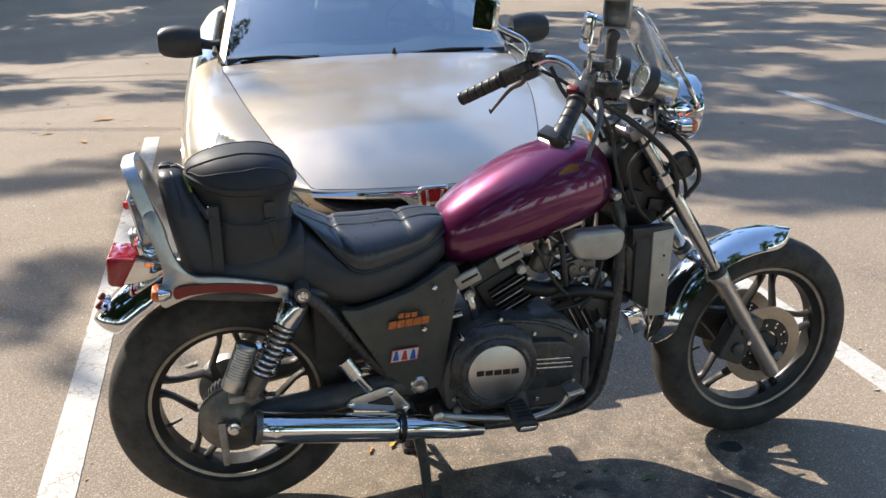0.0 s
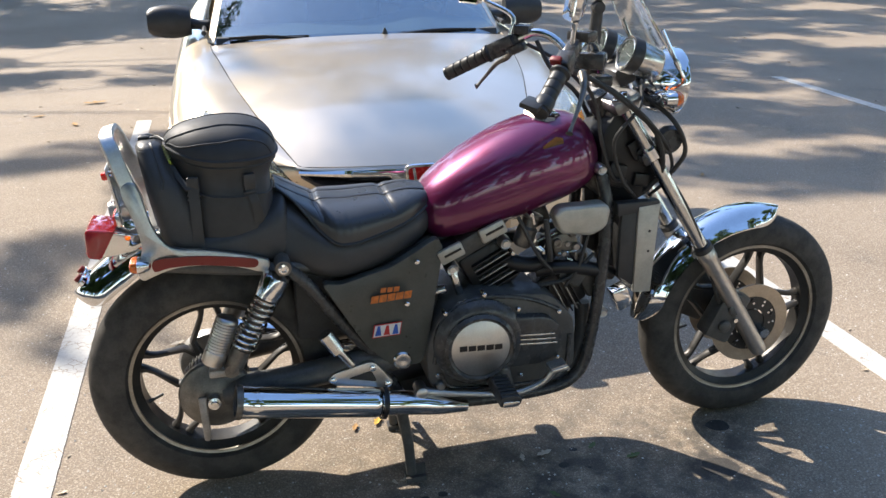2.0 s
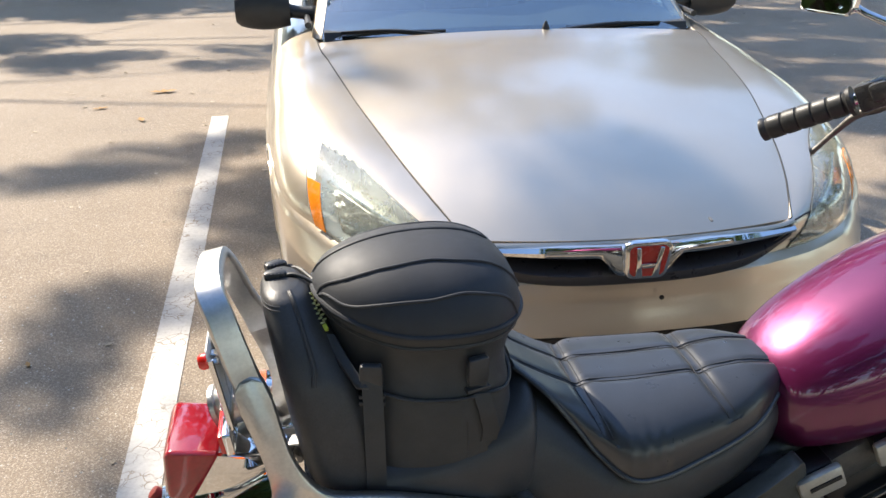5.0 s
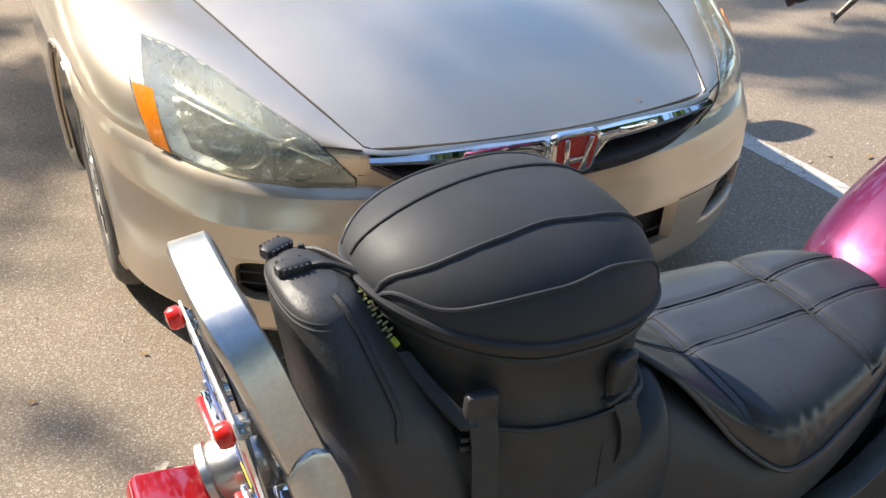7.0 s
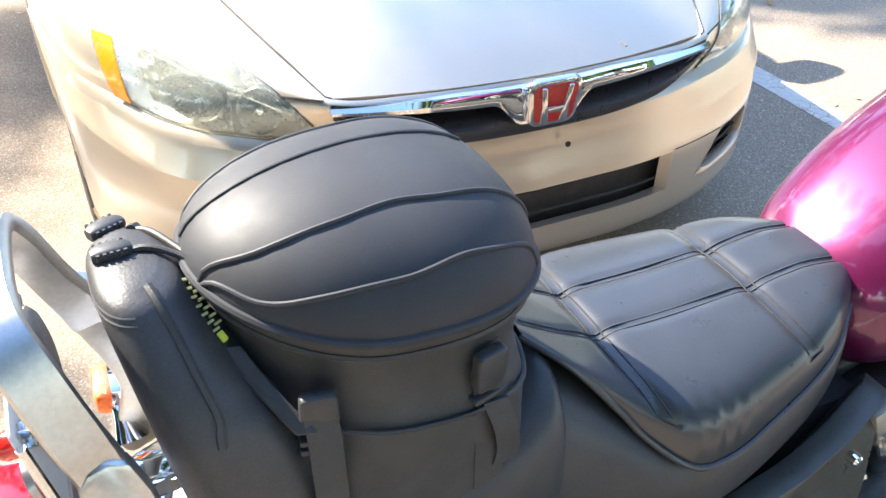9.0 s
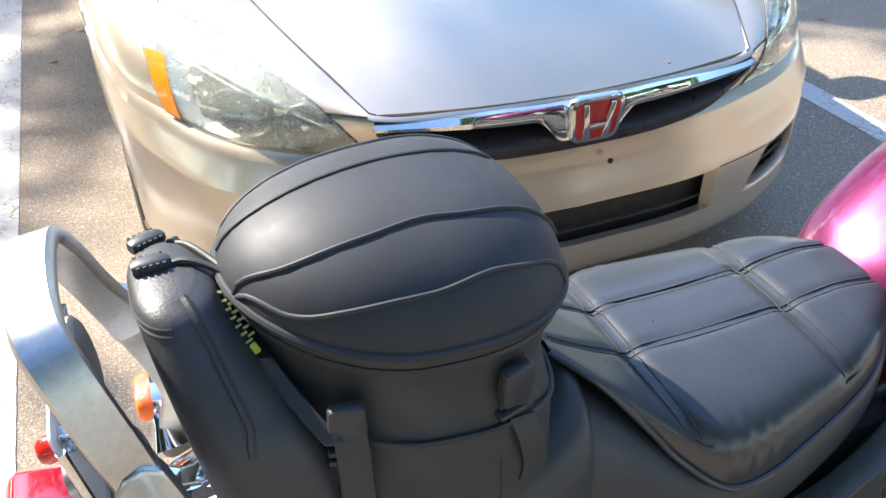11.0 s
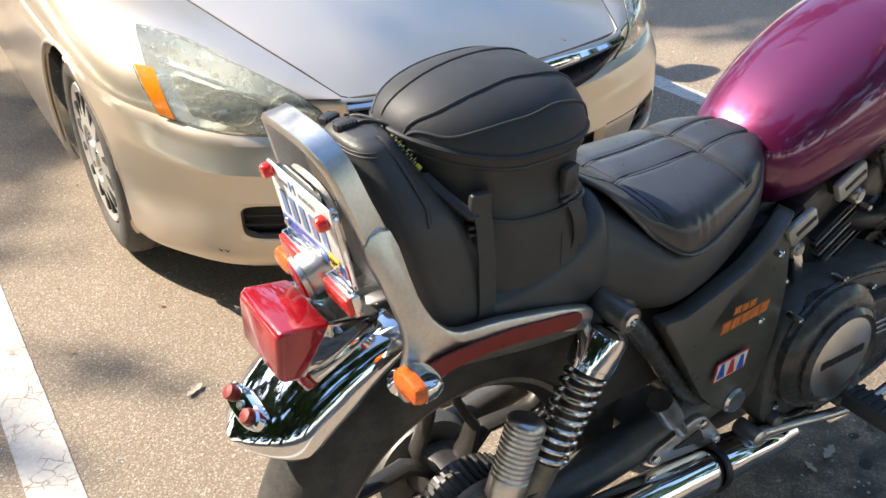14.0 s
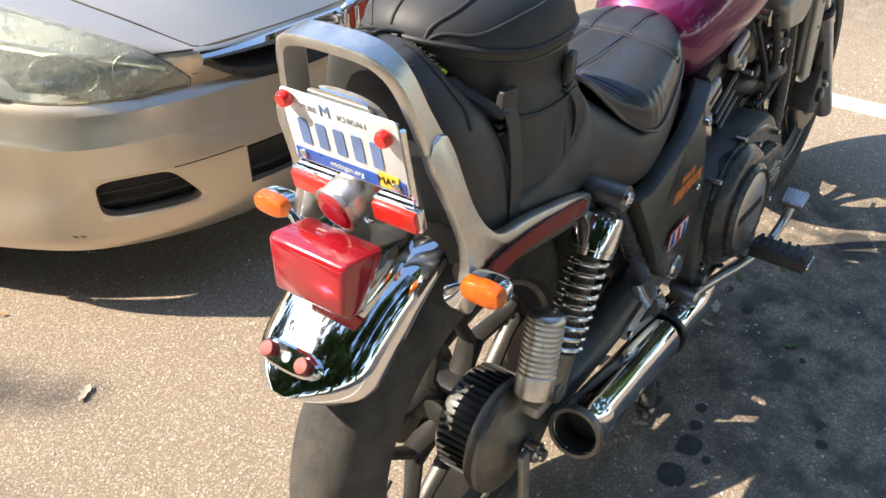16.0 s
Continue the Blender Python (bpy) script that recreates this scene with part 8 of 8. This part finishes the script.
# ---- trees round the car park: they shade the ground and stand in the chrome ----
def leaf_cloud(verts, faces, centre, radii, n, size, rnd):
    """n small pointed leaves strewn through a ragged ellipsoid."""
    for _ in range(n):
        while True:
            p = (rnd.uniform(-1, 1), rnd.uniform(-1, 1), rnd.uniform(-1, 1))
            if p[0] ** 2 + p[1] ** 2 + p[2] ** 2 < 1:
                break
        c = Vector(centre) + Vector((p[0] * radii[0], p[1] * radii[1], p[2] * radii[2]))
        a = Vector((rnd.gauss(0, 1), rnd.gauss(0, 1), rnd.gauss(0, 0.6))).normalized()
        b2 = a.cross(Vector((rnd.gauss(0, 1), rnd.gauss(0, 1), rnd.gauss(0, 1)))).normalized()
        s = size * rnd.uniform(0.6, 1.4)
        i = len(verts)
        verts += [c - a * s, c + b2 * s * 0.42, c + a * s, c - b2 * s * 0.42]
        faces.append((i, i + 1, i + 2, i + 3))


def crown_mesh(name, clumps, size, seed):
    rnd = random.Random(seed)
    verts, faces = [], []
    for c, r, n in clumps:
        leaf_cloud(verts, faces, c, r, n, size, rnd)
    me = bpy.data.meshes.new(name)
    me.from_pydata([tuple(v) for v in verts], [], faces)
    me.materials.append(LEAF)
    return me


def trunk_mesh(height, r, tips, seed, base=(0, 0)):
    rnd = random.Random(seed)
    m = bmesh.new()
    top = V(base[0] + rnd.uniform(-0.3, 0.3), base[1] + rnd.uniform(-0.3, 0.3), height)
    tube(m, [(base[0], base[1], -0.1), (base[0], base[1], 0.3), (base[0] + 0.05, base[1] + 0.08, height * 0.5), tuple(top)], [r * 1.35, r * 1.05, r * 0.75, r * 0.2], 14)
    for tip in tips:
        t = Vector(tip)
        z0 = min(height * 0.9, max(height * 0.35, t.z - 0.35 * math.hypot(t.x - base[0], t.y - base[1])))
        st = V(base[0], base[1], z0)
        mid = st.lerp(t, 0.5) + V(rnd.uniform(-0.3, 0.3), rnd.uniform(-0.3, 0.3), rnd.uniform(0, 0.5))
        tube(m, [st, mid, t], [r * 0.10, r * 0.045, 0.005], 8, 4)
    return m


# the shade tree stands up-sun of the bay; its boughs throw these patches on the ground: x, y, half lengths
SLOPE = SUN_WAY / SUN_WAY.z
SHADE = [(-1.0, 6.7, 1.2, 0.75), (0.4, 6.2, 1.2, 0.8), (-0.6, 9.7, 1.5, 0.45), (1.2, 10.8, 1.6, 0.6), (-0.80, 3.45, 0.40, 0.14), (-0.72, 1.95, 0.26, 0.20),
         (-0.74, 1.42, 0.26, 0.22), (-0.20, 2.75, 0.24, 0.70), (4.0, 7.2, 1.7, 1.1), (5.6, 5.5, 1.7, 0.8), (4.2, 3.85, 1.1, 0.45), (3.15, 2.15, 0.80, 0.22),
         (7.4, 8.6, 2.0, 0.8), (7.6, 5.2, 1.2, 0.7), (3.4, 9.6, 1.6, 0.6), (6.0, 3.4, 1.2, 0.5), (-3.0, 7.6, 0.9, 0.5), (0.55, 1.95, 0.30, 0.16), (8.8, 11.5, 2.0, 1.0), (-0.95, 3.5, 0.5, 0.30), (-1.9, 6.9, 0.9, 1.0), (-0.85, 1.72, 0.2, 0.22), (-0.10, 2.45, 0.28, 0.45), (-0.15, 3.1, 0.30, 0.5), (-0.30, 2.02, 0.18, 0.25), (-0.34, 0.98, 0.13, 0.14), (-0.62, 0.92, 0.12, 0.2), (-0.5, 4.0, 0.4, 0.25), (2.85, 2.38, 0.45, 0.24), (3.4, 2.30, 0.55, 0.30), (3.95, 2.08, 0.6, 0.28), (3.35, 1.92, 0.5, 0.18), (4.6, 2.2, 0.5, 0.3), (1.22, 0.36, 0.24, 0.06), (0.82, 1.10, 0.12, 0.12)]
# broad shade over the next bays, with gaps of sun: x0, y0, x1, y1, and the gaps' middles and half lengths
FIELD = (2.6, 3.45, 10.2, 11.6)
GAPS = ((8.5, 9.5, 1.1, 0.5), (6.9, 6.5, 0.62, 0.40), (4.45, 8.15, 0.4, 0.22), (5.6, 9.9, 0.9, 0.25), (4.9, 6.1, 0.3, 0.14), (8.9, 7.2, 0.5, 0.2), (2.7, 7.2, 0.3, 0.5))
rnd = random.Random(17)
for x0, y0, x1, y1, slant in (FIELD + (0.22,), (2.5, -5.5, 4.2, -1.2, 0.0), (-1.5, -6.0, 2.5, -2.3, 0.0), (-9.0, -4.0, -2.8, 4.6, 0.0)):
    y = y0
    while y < y1:
        x = x0 + (0.12 * (y - y0) if slant else 0)
        while x < x1:
            px, py = x + rnd.uniform(-0.25, 0.25), y + rnd.uniform(-0.2, 0.2) - slant * (x - x0) * (1 if y < 6 else 0.5)
            if not any(((px - a) / c) ** 2 + ((py - b2) / d) ** 2 < 1.25 for a, b2, c, d in GAPS):
                SHADE.append((px, py, 0.50, 0.40))
            x += 0.72 if slant else 0.9
        y += 0.58 if slant else 0.75
tree = thing("shade_tree", (-9.5, 12.5, 0), "tall leafy green tree beside the car park", "tree", "trees")
rnd = random.Random(11)
clumps, tips = [], []
for gx, gy, rx, ry in SHADE:
    h = rnd.uniform(7.0, 9.5)
    c = V(gx, gy, 0) + SLOPE * h - V(-9.5, 12.5, 0)
    if rx > 0.9 and len(tips) < 9:
        tips.append(c)
    k = max(3, int(rx * ry * 7))
    for i in range(k):
        q, w = rnd.uniform(0, 2 * math.pi), math.sqrt(rnd.random())
        o = V(rx * w * math.cos(q) * 0.85, ry * w * math.sin(q) * 0.85, 0)
        s = rnd.uniform(0.5, 1.0)
        clumps.append((c + o, (min(rx, 0.55) * s, min(ry, 0.38) * s, 0.14), int(210 * min(rx, 0.55) * min(ry, 0.38) * s * s / 0.03) // (4 if rx > 0.22 else 9) + (12 if rx > 0.22 else 4)))
me = crown_mesh("crown", clumps, 0.055, 3)
crown = new("crown", me)
crown.parent = tree
tagged(crown, kind="stuff")
part("trunk", trunk_mesh(9.5, 0.30, tips, 4), BARK, tree)

# other trees of the same kind, in full leaf, around the place
rnd = random.Random(21)
clumps, tips = [], []
for i in range(46):
    z = rnd.uniform(2.2, 9.0)
    w = 3.0 * math.sin(math.pi * min(1, max(0.08, (z - 1.2) / 8.6))) ** 0.7
    q = rnd.uniform(0, 2 * math.pi)
    rr = w * math.sqrt(rnd.random())
    c = V(rr * math.cos(q), rr * math.sin(q), z)
    s = rnd.uniform(0.5, 1.05)
    clumps.append((c, (s, s, s * 0.6), 420))
    if i % 4 == 0:
        tips.append(c)
full = thing("leafy_tree", (-7.5, -2.5, 0), "full green tree at the edge of the car park", "tree", "trees")
cr = new("crown", crown_mesh("crown", clumps, 0.13, 9))
cr.parent = full
tagged(cr, kind="stuff")
part("trunk", trunk_mesh(8.5, 0.24, tips, 8), BARK, full)
for x, y, rz, s in ((-7.6, -5.2, 3.6, 1.6), (-9.6, 0.6, 0.3, 1.45), (-12.5, 12.0, 1.9, 1.15), (-9.5, 3.5, 1.0, 1.1), (-3.5, -9.0, 2.0, 1.2), (2.5, -10.5, 0.4, 1.15), (8.5, -8.0, 3.0, 1.2), (13.0, -1.5, 4.0, 1.1), (-10.5, -7.5, 5.0, 1.3), (15.0, 9.5, 0.7, 1.2), (4.5, 24.0, 2.6, 1.1), (12.0, 21.0, 1.6, 1.2), (-13.5, 9.0, 2.2, 1.15), (-16.5, 14.5, 3.3, 1.3), (-8.0, 20.0, 4.4, 1.2)) + tuple((30 * math.cos(0.29 * i + 0.1), 30 * math.sin(0.29 * i + 0.1), i * 1.3, 1.35) for i in range(21)):
    t = copy_thing(full, Matrix.Translation((x, y, 0)) @ Matrix.Rotation(rz, 4, "Z"))
    t.scale = (s, s, s)

# ---- fallen leaves, twigs and grit ----
def fallen_leaf(x, y, size, rz, material, label):
    m = bmesh.new()
    pts = [(-1, 0), (-0.55, 0.30), (-0.2, 0.22), (0.05, 0.5), (0.25, 0.26), (0.6, 0.28), (1, 0), (0.6, -0.24), (0.2, -0.42), (0.0, -0.22), (-0.5, -0.33)]
    a = [m.verts.new((px * size, py * size, 0.004 + 0.25 * size * abs(py) + 0.10 * size * px * px)) for px, py in pts]
    c = m.verts.new((0, 0, 0.003))
    for i in range(len(a)):
        m.faces.new((a[i], a[(i + 1) % len(a)], c))
    under = [m.verts.new((w.co.x * 0.97, w.co.y * 0.97, w.co.z - 0.0014)) for w in a]
    for i in range(len(a)):
        j = (i + 1) % len(a)
        m.faces.new((a[j], a[i], under[i], under[j]))
    ob = part("fallen_leaf", m, material)
    ob.matrix_basis = Matrix.Translation((x, y, 0.002)) @ Matrix.Rotation(rz, 4, "Z")
    return tagged(ob, label, "leaf", "fallen leaves")


for x, y, s, rz in ((0.40, 0.12, 0.020, 1.2), (-0.90, 5.3, 0.09, 0.2), (-0.95, 4.55, 0.05, 1.9), (-1.25, 4.9, 0.05, 0.4), (-0.90, 1.55, 0.018, 2.0), (2.45, 1.30, 0.018, 0.3), (2.69, 2.22, 0.03, 1.0), (-0.081, 1.217, 0.010, 2.4), (-0.335, 1.145, 0.010, 0.1)):
    fallen_leaf(x, y, s, rz, DRY_LEAF, "curled brown dry leaf lying on the asphalt")
YELLOW_LEAF = mat("yellow_leaf", (0.62, 0.38, 0.06), 0.6, var=0.2, bump=0.1)
PALE_LEAF = mat("bleached_leaf", (0.55, 0.48, 0.38), 0.75, var=0.2, bump=0.1)
fallen_leaf(-0.129, 0.820, 0.027, 0.5, PALE_LEAF, "bleached curled leaf lying on the asphalt")
fallen_leaf(0.471, 0.138, 0.026, 1.1, YELLOW_LEAF, "yellow fallen leaf beside the centre stand")
for x, y, s, rz in ((0.896, -0.146, 0.026, 0.3), (0.83, -0.152, 0.018, 1.4), (0.492, -0.17, 0.016, 0.2), (0.465, -0.175, 0.012, 2.0)):
    fallen_leaf(x, y, s, rz, PALE_LEAF, "bleached dry leaf scrap on the asphalt")
for x, y, s, rz in ((1.133, -0.219, 0.024, 0.2), (1.04, -0.145, 0.020, 0.7), (0.86, -0.33, 0.018, 2.2)):
    fallen_leaf(x, y, s, rz, GREEN_LEAF, "small green leaf lying on the asphalt")
rnd = random.Random(77)
vs, fs = [], []
for _ in range(2800):
    if rnd.random() < 0.75:
        x, y = rnd.uniform(-1.2, 2.6), rnd.uniform(-0.6, 2.2)
    else:
        x, y = rnd.uniform(-2.0, 4.0), rnd.uniform(-0.6, 5.0)
    s = rnd.uniform(0.0012, 0.0035)
    i = len(vs)
    vs += [(x + s * rnd.uniform(0.6, 1.2) * a, y + s * rnd.uniform(0.6, 1.2) * b2, z) for a, b2, z in ((-1, -1, 0), (1, -1, 0), (1, 1, 0), (-1, 1, 0))] + [(x, y, s * rnd.uniform(0.7, 1.3))]
    fs += [(i, i + 1, i + 4), (i + 1, i + 2, i + 4), (i + 2, i + 3, i + 4), (i + 3, i, i + 4)]
rnd = random.Random(78)
lv, lf = [], []
for _ in range(420):
    x, y = rnd.uniform(-2.6, 6.5), rnd.uniform(-0.7, 9.0)
    if 0 < y < 2.0 and rnd.random() < 0.4:
        continue
    q, r = rnd.uniform(0, 6.28), rnd.uniform(0.004, 0.011) * (1.5 if y > 3 else 1.0)
    i = len(lv)
    for k in range(6):
        a = q + k * math.pi / 3
        lv.append((x + r * (1.0 if k % 3 else 1.7) * math.cos(a), y + r * (1.0 if k % 3 else 1.7) * math.sin(a) * 0.8, 0.0022 + r * rnd.uniform(0.05, 0.5)))
    lv.append((x, y, 0.0025))
    lf += [(i + k, i + (k + 1) % 6, i + 6) for k in range(6)]
# drops and small puddles of old oil soaked into the asphalt
rnd = random.Random(79)
OIL = mat("soaked_oil", (0.050, 0.046, 0.042), 0.8, var=0.3, scale=30, bump=0.5, fine=260)
ov, of = [], []
for x, y, r in ((1.346, -0.322, 0.050), (0.931, -0.207, 0.016), (0.984, -0.143, 0.011), (0.577, -0.250, 0.013), (0.527, -0.261, 0.015), (0.664, -0.458, 0.012), (0.616, -0.477, 0.013), (0.831, -0.368, 0.009), (0.453, -0.314, 0.010), (0.470, -0.271, 0.028), (0.383, -0.277, 0.030), (0.997, -0.235, 0.005), (1.442, -0.133, 0.035), (1.343, -0.318, 0.045), (0.930, -0.209, 0.013)):
    n = 18
    i = len(ov)
    w = [rnd.uniform(0.8, 1.15) for _ in range(n)]
    w = [(w[k - 1] + 2 * w[k] + w[(k + 1) % n]) / 4 for k in range(n)]
    ov += [(x + 1.05 * r * w[k] * math.cos(2 * math.pi * k / n), y + 0.9 * r * w[k] * math.sin(2 * math.pi * k / n), 0.0008) for k in range(n)] + [(x, y, 0.0016)]
    of += [(i + k, i + (k + 1) % n, i + n) for k in range(n)]
me = bpy.data.meshes.new("oil_stain")
me.from_pydata(ov, [], of)
me.materials.append(OIL)
tagged(new("oil_stain", me), "dark oil drops soaked into the asphalt", "oil stain", kind="stuff")
me = bpy.data.meshes.new("leaf_litter")
me.from_pydata(lv, [], lf)
me.materials.append(mat("pale_litter", (0.46, 0.38, 0.28), 0.8, var=0.45, scale=6, bump=0.0))
tagged(new("leaf_litter", me), "pale dry leaf scraps scattered over the asphalt", "leaf litter", kind="stuff")
me = bpy.data.meshes.new("grit")
me.from_pydata(vs, [], fs)
me.materials.append(mat("pale_grit", (0.58, 0.55, 0.50), 0.8, var=0.3, bump=0.0))
tagged(new("grit", me), "pale loose grit scattered over the asphalt", "grit", kind="stuff")
